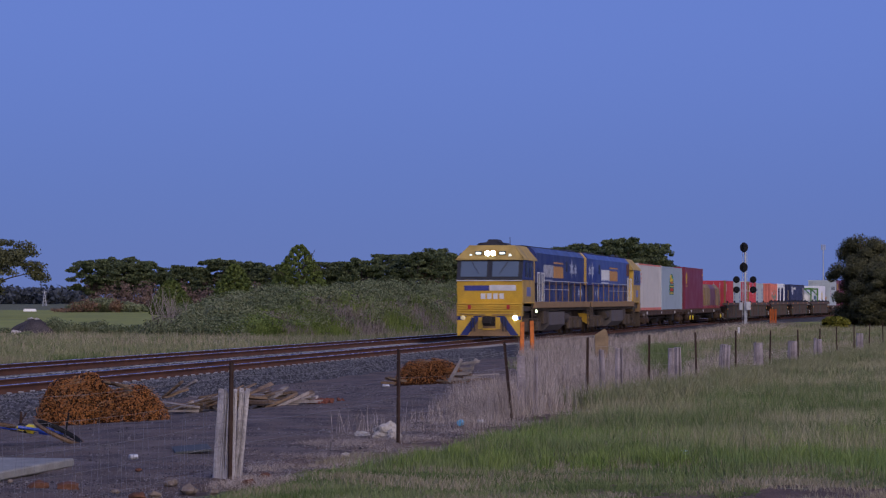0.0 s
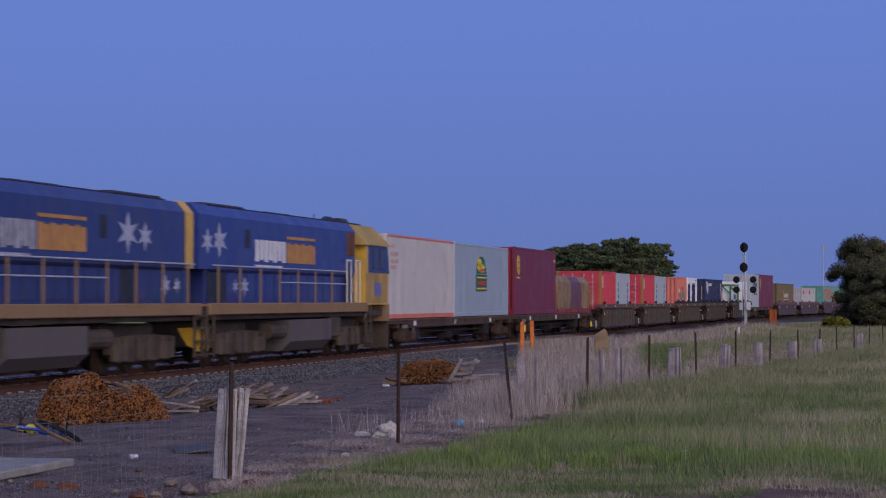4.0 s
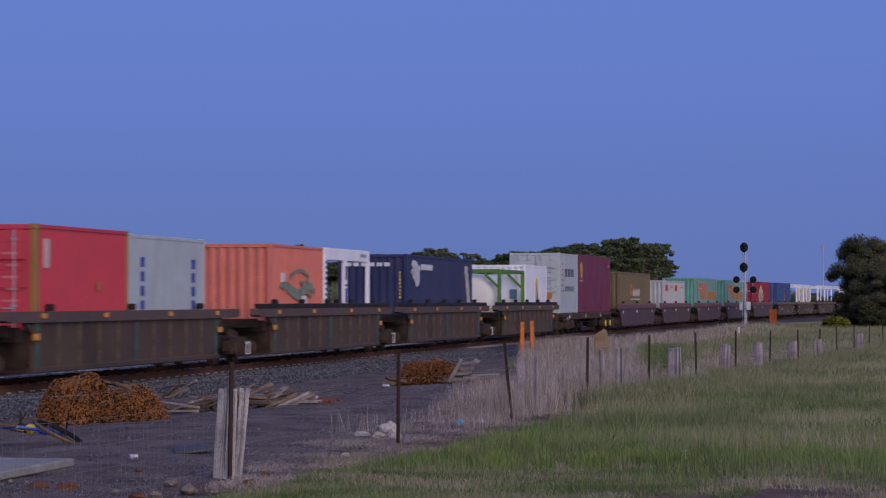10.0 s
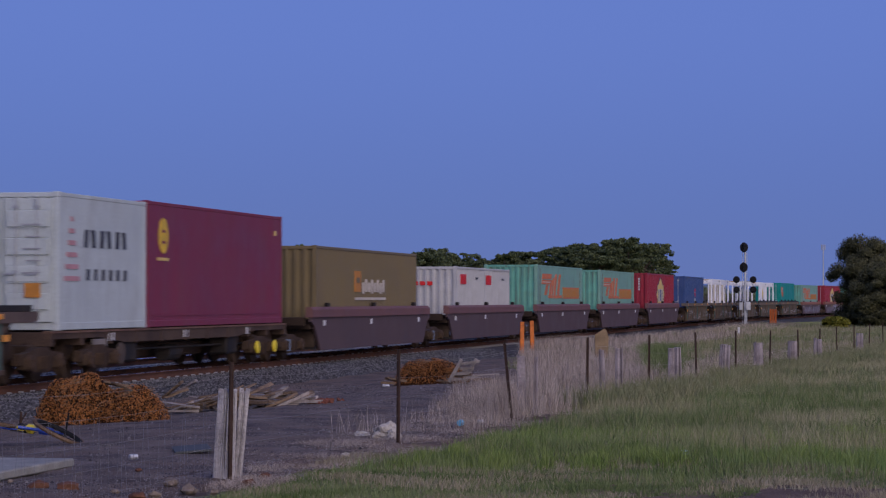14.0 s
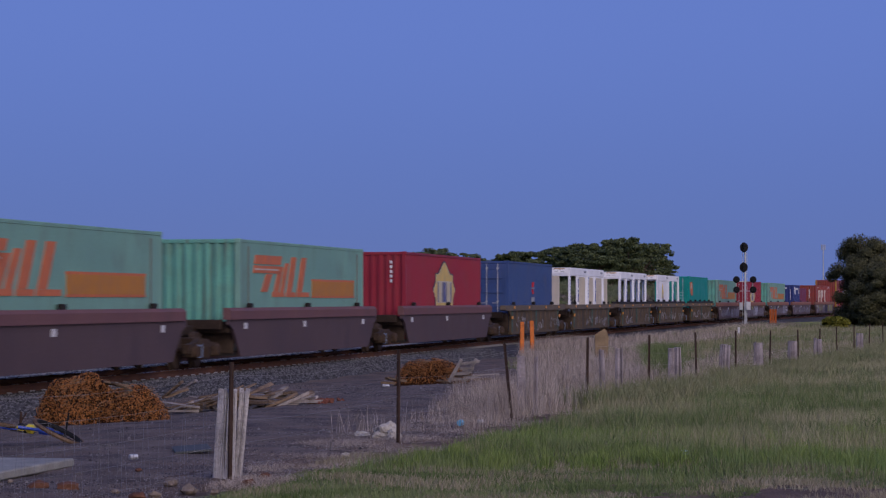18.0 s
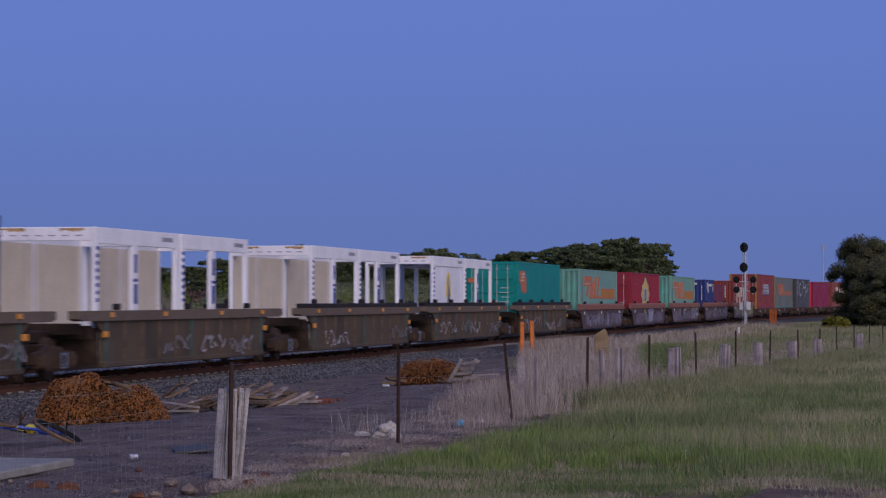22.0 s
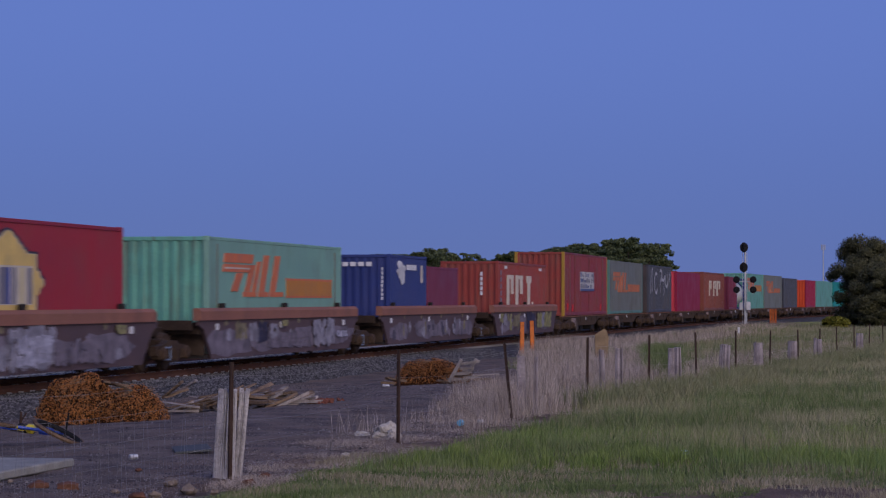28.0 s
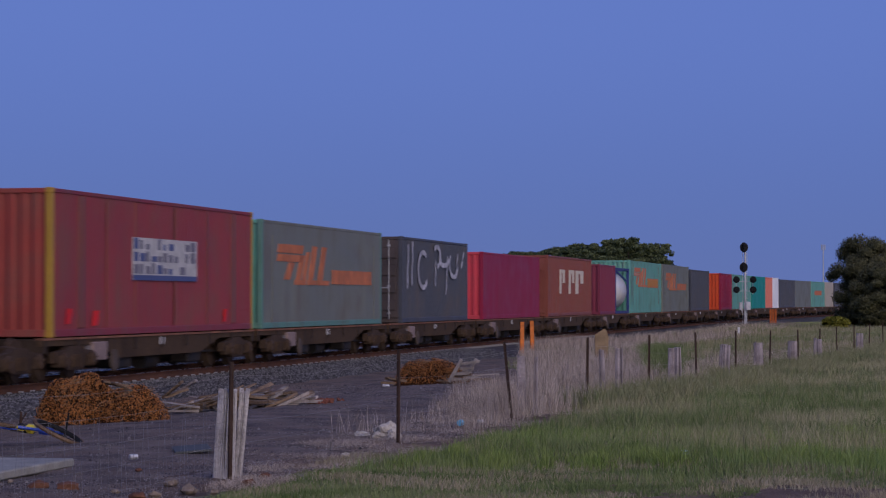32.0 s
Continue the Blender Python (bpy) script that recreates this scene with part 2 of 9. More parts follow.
def sheet(name, label, category, mat, u0, u1, nu, v0, v1, nv, place, lift):
    """A patch of ground cover laid just above the soil: place(u, v) gives x, y."""
    U, V = np.meshgrid(np.linspace(u0, u1, nu), np.linspace(v0, v1, nv))
    X, Y = place(U.ravel(), V.ravel())
    Z = ground_z(X, Y) + lift * (1 - ((U.ravel() - u0) / (u1 - u0)) ** 8) + 0.008 * RNG.normal(size=X.size)
    i, j = np.meshgrid(np.arange(nu - 1), np.arange(nv - 1))
    a = (j * nu + i).ravel()
    me = big_mesh(name, np.stack([X, Y, Z], 1), 4, np.stack([a, a + 1, a + nu + 1, a + nu], 1), mat)
    me.polygons.foreach_set("use_smooth", [True] * len(me.polygons))
    return tagged(new(name, me), label, category, kind="structure")


def yard_place(u, v):
    # u: 0 beside the track .. 1 at a ragged edge by the fence; v: y
    s = (v - GY) / math.sin(TH)
    tx, ty = track_at(s, -2.6)
    right = fence_x(v) + 0.35 + 0.3 * np.sin(v * 1.7) + 0.2 * np.sin(v * 4.1 + 1)
    right = right - 3.2 * smooth(38, 56, v)
    return tx + (right - tx) * u, v


sheet("yard", "grey gravel and bare dirt yard beside the railway", "yard", yard_mat, 0, 1, 60, 18, 92, 220, yard_place, 0.04)

# ---- ballast, sleepers, rails ----
TRACK_GAP = 4.5
ballast_mat = surface("ballast_stone", (0.062, 0.058, 0.058), 0.95, var=0.5, scale=2.0, grain=14.0, bump=1.0, dirt=0.4, dirt_col=(0.1, 0.07, 0.05), bump_d=0.06)
rail_side = surface("rusty_rail", (0.10, 0.046, 0.028), 0.85, metal=0.0, var=0.3, scale=1.5, grain=60, bump=0.3)
rail_top = surface("polished_rail_head", (0.55, 0.56, 0.58), 0.28, metal=1.0, var=0.08, scale=2, grain=50, bump=0.03)
sleeper_mat = surface("concrete_sleeper", (0.36, 0.34, 0.31), 0.9, var=0.25, scale=2, grain=30, bump=0.3, dirt=0.5, per=0.15)


def ribbon(name, profile, s0, s1, step, mat):
    """A cross-section (off, z) carried along the track."""
    ss = np.arange(s0, s1 + step, step)
    V = []
    for off, z in profile:
        x, y = track_at(ss, off)
        V.append(np.stack([x, y, np.full_like(x, z)], 1))
    V = np.stack(V, 1)
    n, k = len(ss), len(profile)
    i, j = np.meshgrid(np.arange(k - 1), np.arange(n - 1))
    a = (j * k + i).ravel()
    return big_mesh(name, V.reshape(-1, 3), 4, np.stack([a, a + k, a + k + 1, a + 1], 1), mat)


prof = [(-3.6, -0.62), (-2.75, -0.36), (-2.1, -0.2), (-1.0, -0.19), (0.0, -0.2), (1.0, -0.19), (2.25, -0.24), (3.5, -0.19), (4.5, -0.2), (5.5, -0.19), (6.6, -0.2), (7.4, -0.4), (8.3, -0.62)]
tagged(new("ballast", ribbon("ballast", prof, -60, 440, 1.0, ballast_mat)), "grey crushed stone ballast under two railway tracks", "ballast", kind="structure")


def loose_stones():
    """Crushed stones lying on the ballast shoulder and between the rails."""
    n = 42000
    s = RNG.uniform(-5, 60, n)
    off = np.concatenate([RNG.uniform(-3.4, -0.9, n * 2 // 3), RNG.uniform(0.9, 6.6, n - n * 2 // 3)])
    x, y = track_at(s, off)
    z = np.interp(off, [p[0] for p in prof], [p[1] for p in prof])
    r = RNG.uniform(0.018, 0.042, n)
    base = np.array([(1, 0, 0), (-0.6, 0.8, 0), (-0.5, -0.9, 0.1), (0.1, 0.1, 0.9)])
    v = base[None] * r[:, None, None] * RNG.uniform(0.7, 1.3, (n, 4, 3))
    a = RNG.uniform(0, 6.28, n)
    c, si = np.cos(a)[:, None], np.sin(a)[:, None]
    vx = v[:, :, 0] * c - v[:, :, 1] * si + x[:, None]
    vy = v[:, :, 0] * si + v[:, :, 1] * c + y[:, None]
    vz = v[:, :, 2] + z[:, None] + 0.004
    V = np.stack([vx, vy, vz], 2).reshape(-1, 3)
    o = (np.arange(n) * 4)[:, None]
    F = np.concatenate([o, o + 1, o + 3, o + 1, o + 2, o + 3, o + 2, o, o + 3], 1)
    me = big_mesh("ballast_stones", V, 3, F, leafy("stone_chips", (0.045, 0.042, 0.042), (0.20, 0.188, 0.182), 0.9, 3.0, 0.5))
    tagged(new("ballast_stones", me), "loose grey crushed stones on the track shoulder", "stones", kind="stuff")


loose_stones()


def rails():
    k = 0.7175 + 0.035
    for track, off0 in (("nearer", 0.0), ("farther", TRACK_GAP)):
        th = thing("railway_track", "%s of two railway tracks, rusty steel rails on concrete sleepers" % track, "railway track", "railway tracks")
        for sgn in (-1, 1):
            o = off0 + sgn * k
            web = [(o - 0.07, -0.175), (o - 0.07, -0.16), (o - 0.012, -0.135), (o - 0.012, -0.045), (o - 0.036, -0.035), (o - 0.036, -0.008), (o + 0.036, -0.008), (o + 0.036, -0.035), (o + 0.012, -0.045), (o + 0.012, -0.135), (o + 0.07, -0.16), (o + 0.07, -0.175)]
            me = ribbon("rail", web, -60, 430, 1.0, rail_side)
            r = new("rail", me)
            r.parent = th
            hd = [(o - 0.036, -0.012), (o - 0.034, -0.003), (o - 0.02, 0.0), (o + 0.02, 0.0), (o + 0.034, -0.003), (o + 0.036, -0.012)]
            h = new("rail_head", ribbon("rail_head", hd, -60, 430, 1.0, rail_top))
            h.parent = r
            h["label"] = "polished running surface"
        bm = bmesh.new()
        box(bm, -0.12, 0.12, -1.25, 1.25, -0.36, -0.178, 0.02)
        me = to_mesh("sleeper", bm, sleeper_mat)
        clip = to_mesh("rail_clip", cube(-0.05, 0.05, -0.045, 0.045, -0.178, -0.145, 0.01), surface("galvanised_clip", (0.33, 0.32, 0.32), 0.6, metal=0.2, var=0.2))
        n = 150 if off0 == 0 else 110
        for i in range(n):
            s = 0.0 + i * 0.667
            x, y = track_at(s, off0)
            m = pose(float(x), float(y), 0, 0, 0, math.degrees(float(heading(s))))
            sl = part("sleeper", me, None, th, at=m)
            if off0 == 0 and i < 110:
                part("rail_clip", clip, None, sl, at=pose(0, -k - 0.1, 0))
                part("rail_clip", clip, None, sl, at=pose(0, k - 0.1, 0))


rails()


def yard_pebbles():
    """Loose stones and grit over the yard."""
    n = 76000
    y = 23.0 + 40.0 * RNG.random(n) ** 1.3
    u = RNG.random(n)
    x, y = yard_place(u, y)
    z = ground_z(x, y) + 0.03
    r = RNG.uniform(0.004, 0.014, n) * (0.45 + 0.55 * y / 26) * (1 + 1.4 * (RNG.random(n) > 0.99))
    base = np.array([(1, 0, 0), (-0.6, 0.8, 0), (-0.5, -0.9, 0), (0.1, 0.1, 0.9)])
    v = base[None] * r[:, None, None] * RNG.uniform(0.7, 1.3, (n, 4, 3)) + np.stack([x, y, z], 1)[:, None, :]
    o = (np.arange(n) * 4)[:, None]
    F = np.concatenate([o, o + 1, o + 3, o + 1, o + 2, o + 3, o + 2, o, o + 3], 1)
    me = big_mesh("yard_pebbles", v.reshape(-1, 3), 3, F, leafy("yard_chips", (0.055, 0.045, 0.042), (0.27, 0.23, 0.205), 0.9, 2.5, 0.5))
    tagged(new("yard_pebbles", me), "loose grey grit and pebbles over the yard", "pebbles", kind="stuff")


yard_pebbles()


# ---- containers ----
# local axes: x along the track (growing towards the rear of the train), y to the far side, z up from the rail tops
def paint(name, col, dirt=0.35, streak=0.3, rough=0.55):
    return surface("paint_" + name, col, rough, var=0.12, scale=0.7, grain=18.0, bump=0.08, dirt=dirt, dirt_col=(0.12, 0.085, 0.06), streak=streak)


steel_dark = surface("dark_grimy_steel", (0.032, 0.028, 0.026), 0.75, metal=0.3, var=0.35, scale=1.5, grain=30, bump=0.2, dirt=0.5)
casting = surface("worn_casting", (0.10, 0.075, 0.06), 0.8, metal=0.3, var=0.3, scale=4, grain=40, bump=0.3)
lockbar = surface("galvanised_bar", (0.42, 0.42, 0.42), 0.5, metal=0.6, var=0.2, scale=4, grain=40)
CACHE = {}


def shared(key, make):
    if key not in CACHE:
        CACHE[key] = make()
    return CACHE[key]


def corrugated(length, z0, z1, depth, pitch, mat, flat=False):
    """A wall panel in the x-z plane at y = 0, folded towards +y, centred on x = 0."""
    bm = bmesh.new()
    pts = [(-length / 2, 0.0)]
    if flat:
        pts.append((length / 2, 0.0))
    else:
        n = max(1, int(length / pitch))
        p = length / n
        for i in range(n):
            x = -length / 2 + i * p
            pts += [(x + p * 0.3, 0.0), (x + p * 0.45, depth), (x + p * 0.8, depth), (x + p * 0.95, 0.0)]
        pts.append((length / 2, 0.0))
    lo = [bm.verts.new((x, y, z0)) for x, y in pts]
    hi = [bm.verts.new((x, y, z1)) for x, y in pts]
    for i in range(len(pts) - 1):
        bm.faces.new((lo[i], lo[i + 1], hi[i + 1], hi[i]))
    back = [bm.verts.new((x, depth + 0.03, z)) for x, z in ((-length / 2, z0), (length / 2, z0), (length / 2, z1), (-length / 2, z1))]
    bm.faces.new(back)
    return to_mesh("wall_panel", bm, mat)


def container(s0, s1, zb, zt, col, label, side="corrugated", end="corrugated", end_col=None, roof_rail=None, base_rail=None, post=None, front="plain"):
    """A box container whose near side runs from s0 to s1 along the train."""
    c, l, hgt = (s0 + s1) / 2, s1 - s0 - 0.06, zt - zb
    th = thing("shipping_container", label, "shipping container", "containers on the train")
    paint_m = col
    w = 1.219
    key = (round(l, 2), round(hgt, 2), paint_m.name)
    pm, rm, bmt = post or paint_m, roof_rail or paint_m, base_rail or paint_m
    em = end_col or paint_m
    z0, z1 = zb + 0.16, zt - 0.09
    wall = shared(key + ("side", side), lambda: corrugated(l - 0.28, 0.16, hgt - 0.09, 0.036 if side == "corrugated" else 0.02, 0.278, paint_m, side != "corrugated"))
    part("side_wall", wall, None, th, at=pose(0, -w + 0.012, zb))
    part("side_wall", wall, None, th, at=pose(0, w - 0.012, zb, 0, 0, 180))
    ew = shared(key + ("end", end, em.name), lambda: corrugated(2 * w - 0.28, 0.16, hgt - 0.09, 0.045 if end == "corrugated" else 0.02, 0.25, em, end != "corrugated"))
    part("end_wall", ew, None, th, at=pose(-l / 2 + 0.02, 0, zb, 0, 0, -90))
    if front == "doors":
        doors(th, -l / 2, zb, hgt, em, key)
    part("end_wall", ew, None, th, at=pose(l / 2 - 0.02, 0, zb, 0, 0, 90))
    part("roof", shared(key + ("roof", rm.name), lambda: to_mesh("roof", cube(-l / 2 + 0.05, l / 2 - 0.05, -w + 0.04, w - 0.04, hgt - 0.06, hgt - 0.02), paint_m)), None, th, at=pose(0, 0, zb))
    pmesh = shared(key + ("post", pm.name), lambda: to_mesh("corner_post", cube(-0.075, 0.075, -0.075, 0.075, 0.11, hgt - 0.11, 0.012), pm))
    cmesh = shared(("casting", pm.name), lambda: to_mesh("corner_casting", cube(-0.089, 0.089, -0.081, 0.081, 0.0, 0.118, 0.014), pm))
    for sx in (-1, 1):
        for sy in (-1, 1):
            part("corner_post", pmesh, None, th, at=pose(sx * (l / 2 - 0.075), sy * (w - 0.075), zb))
            part("corner_casting", cmesh, None, th, at=pose(sx * (l / 2 - 0.086), sy * (w - 0.078), zb))
            part("corner_casting", cmesh, None, th, at=pose(sx * (l / 2 - 0.086), sy * (w - 0.078), zt - 0.118))
    for sy in (-1, 1):
        part("top_rail", shared(key + ("tr", rm.name), lambda: to_mesh("top_rail", cube(-l / 2 + 0.15, l / 2 - 0.15, -0.04, 0.04, hgt - 0.1, hgt - 0.015, 0.01), rm)), None, th, at=pose(0, sy * (w - 0.04), zb))
        part("bottom_rail", shared(key + ("br", bmt.name), lambda: to_mesh("bottom_rail", cube(-l / 2 + 0.15, l / 2 - 0.15, -0.05, 0.05, 0.015, 0.17, 0.012), bmt)), None, th, at=pose(0, sy * (w - 0.05), zb))
    for sx in (-1, 1):
        part("end_sill", shared(key + ("es", em.name), lambda: to_mesh("end_sill", cube(-0.05, 0.05, -w + 0.15, w - 0.15, 0.015, 0.17, 0.012), em)), None, th, at=pose(sx * (l / 2 - 0.06), 0, zb))
        part("end_header", shared(key + ("eh", em.name), lambda: to_mesh("end_header", cube(-0.05, 0.05, -w + 0.15, w - 0.15, hgt - 0.12, hgt - 0.015, 0.012), em)), None, th, at=pose(sx * (l / 2 - 0.06), 0, zb))
    MOVERS.append((th, c))
    return th


def doors(th, x, zb, hgt, mat, key):
    """Twin cargo doors with lock bars on the leading end."""
    w = 1.219
    def leaf():
        bm = bmesh.new()
        box(bm, -0.035, 0.0, -0.53, 0.53, 0.18, hgt - 0.14, 0.01)
        for k in range(4):
            z = 0.42 + k * (hgt - 0.6) / 4
            box(bm, -0.075, -0.034, -0.46, 0.46, z, z + (hgt - 0.6) / 4 - 0.2, 0.03)
        return to_mesh("door_leaf", bm, mat)
    lf = shared(key + ("leaf",), leaf)
    bar = shared(("bar", round(hgt, 2)), lambda: to_mesh("lock_bar", _bar(hgt), lockbar))
    for sy in (-1, 1):
        d = part("door_leaf", lf, None, th, at=pose(x - 0.004, sy * 0.545, zb))
        for o in (-0.22, 0.25):
            part("lock_bar", bar, None, d, "galvanised lock bar", at=pose(-0.075, o, 0))


def _bar(hgt):
    bm = bmesh.new()
    rod(bm, (0, 0, 0.12), (0, 0, hgt - 0.12), 0.018, seg=6)
    for z in (0.3, hgt / 2 - 0.25, hgt - 0.35):
        box(bm, -0.02, 0.06, -0.05, 0.05, z, z + 0.06)
    box(bm, -0.025, 0.01, -0.02, 0.24, hgt * 0.4, hgt * 0.4 + 0.035)
    return bm


def decal(th, x0, x1, z0, z1, mat, name="marking", label="", y=-1.219, skew=0.0):
    """A flat painted mark on the near side wall."""
    bm = bmesh.new()
    prism(bm, [(x0, z0), (x1, z0), (x1 + skew, z1), (x0 + skew, z1)], y - 0.006, y + 0.014)
    return part(name, bm, mat, th, label)


def end_mark(th, l, y0, y1, z0, z1, mat, name="marking", out=0.0):
    return part(name, cube(-l / 2 - 0.012 - out * 0.8, -l / 2 - 0.002 - out * 0.8, y0, y1, z0, z1), mat, th)


def stroke(bm, pts, w, y):
    """A sprayed line on a near side wall: a ribbon of width w through points (x, z)."""
    rows = []
    for i, (x, z) in enumerate(pts):
        a, b = pts[max(0, i - 1)], pts[min(len(pts) - 1, i + 1)]
        dx, dz = b[0] - a[0], b[1] - a[1]
        d = math.hypot(dx, dz) or 1.0
        nx, nz = -dz / d * w / 2, dx / d * w / 2
        f = y - 0.0004 * i
        rows.append([bm.verts.new(v) for v in ((x + nx, f, z + nz), (x - nx, f, z - nz), (x - nx, y + 0.004, z - nz), (x + nx, y + 0.004, z + nz))])
    for a, b in zip(rows, rows[1:]):
        for k in range(4):
            bm.faces.new((a[k], a[(k + 1) % 4], b[(k + 1) % 4], b[k]))
    bm.faces.new(rows[0])
    bm.faces.new(rows[-1][::-1])


def blob(bm, x, z, a, b, y, rr):
    """A sprayed patch with a ragged squarish outline."""
    n = 18
    pts = []
    for k in range(n):
        u = 2 * math.pi * k / n
        cu, su = math.cos(u), math.sin(u)
        g = rr.uniform(0.62, 1.1)
        pts.append((x + a * g * math.copysign(abs(cu) ** 0.8, cu), z + b * rr.uniform(0.65, 1.08) * math.copysign(abs(su) ** 0.7, su)))
    prism(bm, pts, y, y + 0.0006)


# ---- wagons ----
bogie_mat = surface("grimy_brown_bogie", (0.056, 0.035, 0.023), 0.85, metal=0.05, var=0.4, scale=3, grain=30, bump=0.3, dirt=0.5, dirt_col=(0.1, 0.07, 0.045))


def bogie_meshes():
    out = {}
    bm = bmesh.new()
    prism(bm, [(-1.25, 0.4), (-1.2, 0.62), (-0.6, 0.66), (-0.35, 0.74), (0.35, 0.74), (0.6, 0.66), (1.2, 0.62), (1.25, 0.4), (0.75, 0.4), (0.45, 0.24), (-0.45, 0.24), (-0.75, 0.4)], -0.08, 0.08)
    for x in (-0.88, 0.88):
        box(bm, x - 0.19, x + 0.19, -0.14, 0.1, 0.3, 0.56, 0.03)
    for k in (-0.16, 0.0, 0.16):
        rod(bm, (k, -0.1, 0.3), (k, -0.1, 0.56), 0.06, seg=8)
    out["frame"] = to_mesh("side_frame", bm, bogie_mat)
    bm = bmesh.new()
    lathe(bm, [(-0.07, 0.3), (-0.065, 0.44), (0.045, 0.455), (0.05, 0.485), (0.075, 0.485), (0.08, 0.3)], "y", (0, 0, 0), 20)
    out["wheel"] = to_mesh("wheel", bm, bogie_mat)
    bm = bmesh.new()
    lathe(bm, [(-0.06, 0.05), (-0.05, 0.13), (-0.02, 0.16), (0.03, 0.16)], "y", (0, 0, 0), 14)
    for k in range(3):
        u = k * 2.094 + 0.5
        rod(bm, (0.09 * math.cos(u), -0.075, 0.09 * math.sin(u)), (0.09 * math.cos(u), -0.04, 0.09 * math.sin(u)), 0.022, seg=6)
    out["cap"] = to_mesh("bearing_cap", bm, surface("rusty_bearing_cap", (0.066, 0.041, 0.026), 0.8, var=0.35, scale=5))
    bm = bmesh.new()
    rod(bm, (0, -0.95, 0), (0, 0.95, 0), 0.08, seg=8)
    out["axle"] = to_mesh("axle", bm, bogie_mat)
    bm = bmesh.new()
    box(bm, -0.22, 0.22, -1.05, 1.05, 0.42, 0.78, 0.03)
    out["bolster"] = to_mesh("bolster", bm, bogie_mat)
    return out


BOGIE = bogie_meshes()


def bogie(th, x):
    b = part("bogie", BOGIE["bolster"], None, th, at=pose(x, 0, 0))
    for sy in (-1, 1):
        part("side_frame", BOGIE["frame"], None, b, at=pose(0, sy * 1.17, 0, 0, 0, 0 if sy < 0 else 180))
    for dx in (-0.88, 0.88):
        part("bearing_cap", BOGIE["cap"], None, b, at=pose(dx, -1.33, 0.45))
        part("axle", BOGIE["axle"], None, b, at=pose(dx, 0, 0.46))
        for sy in (-1, 1):
            part("wheel", BOGIE["wheel"], None, b, at=pose(dx, sy * 0.76, 0.46, 0, 0, 0 if sy < 0 else 180))
    return b


reflector = surface("amber_reflector", (0.75, 0.3, 0.02), 0.4, var=0.1)
white_mark = surface("white_marking", (0.64, 0.63, 0.62), 0.6, var=0.12, scale=3)
flat_brown = surface("weathered_brown_wagon", (0.075, 0.048, 0.035), 0.8, var=0.35, scale=1.2, grain=25, bump=0.2, dirt=0.6, streak=0.3)
# rust brown, darkened in the colour for the shadow beneath the deck
shaded_flat_rust = surface("shaded_rust_brown_wagon", (0.038, 0.025, 0.017), 0.8, var=0.35, scale=1.2, grain=25, bump=0.2, dirt=0.5)


sill_brown = surface("dusty_brown_sill", (0.066, 0.040, 0.022), 0.85, var=0.4, scale=1.2, grain=25, bump=0.2, dirt=0.5, dirt_col=(0.04, 0.03, 0.025))
pale_plate = surface("pale_plate", (0.2, 0.17, 0.15), 0.7, var=0.2)


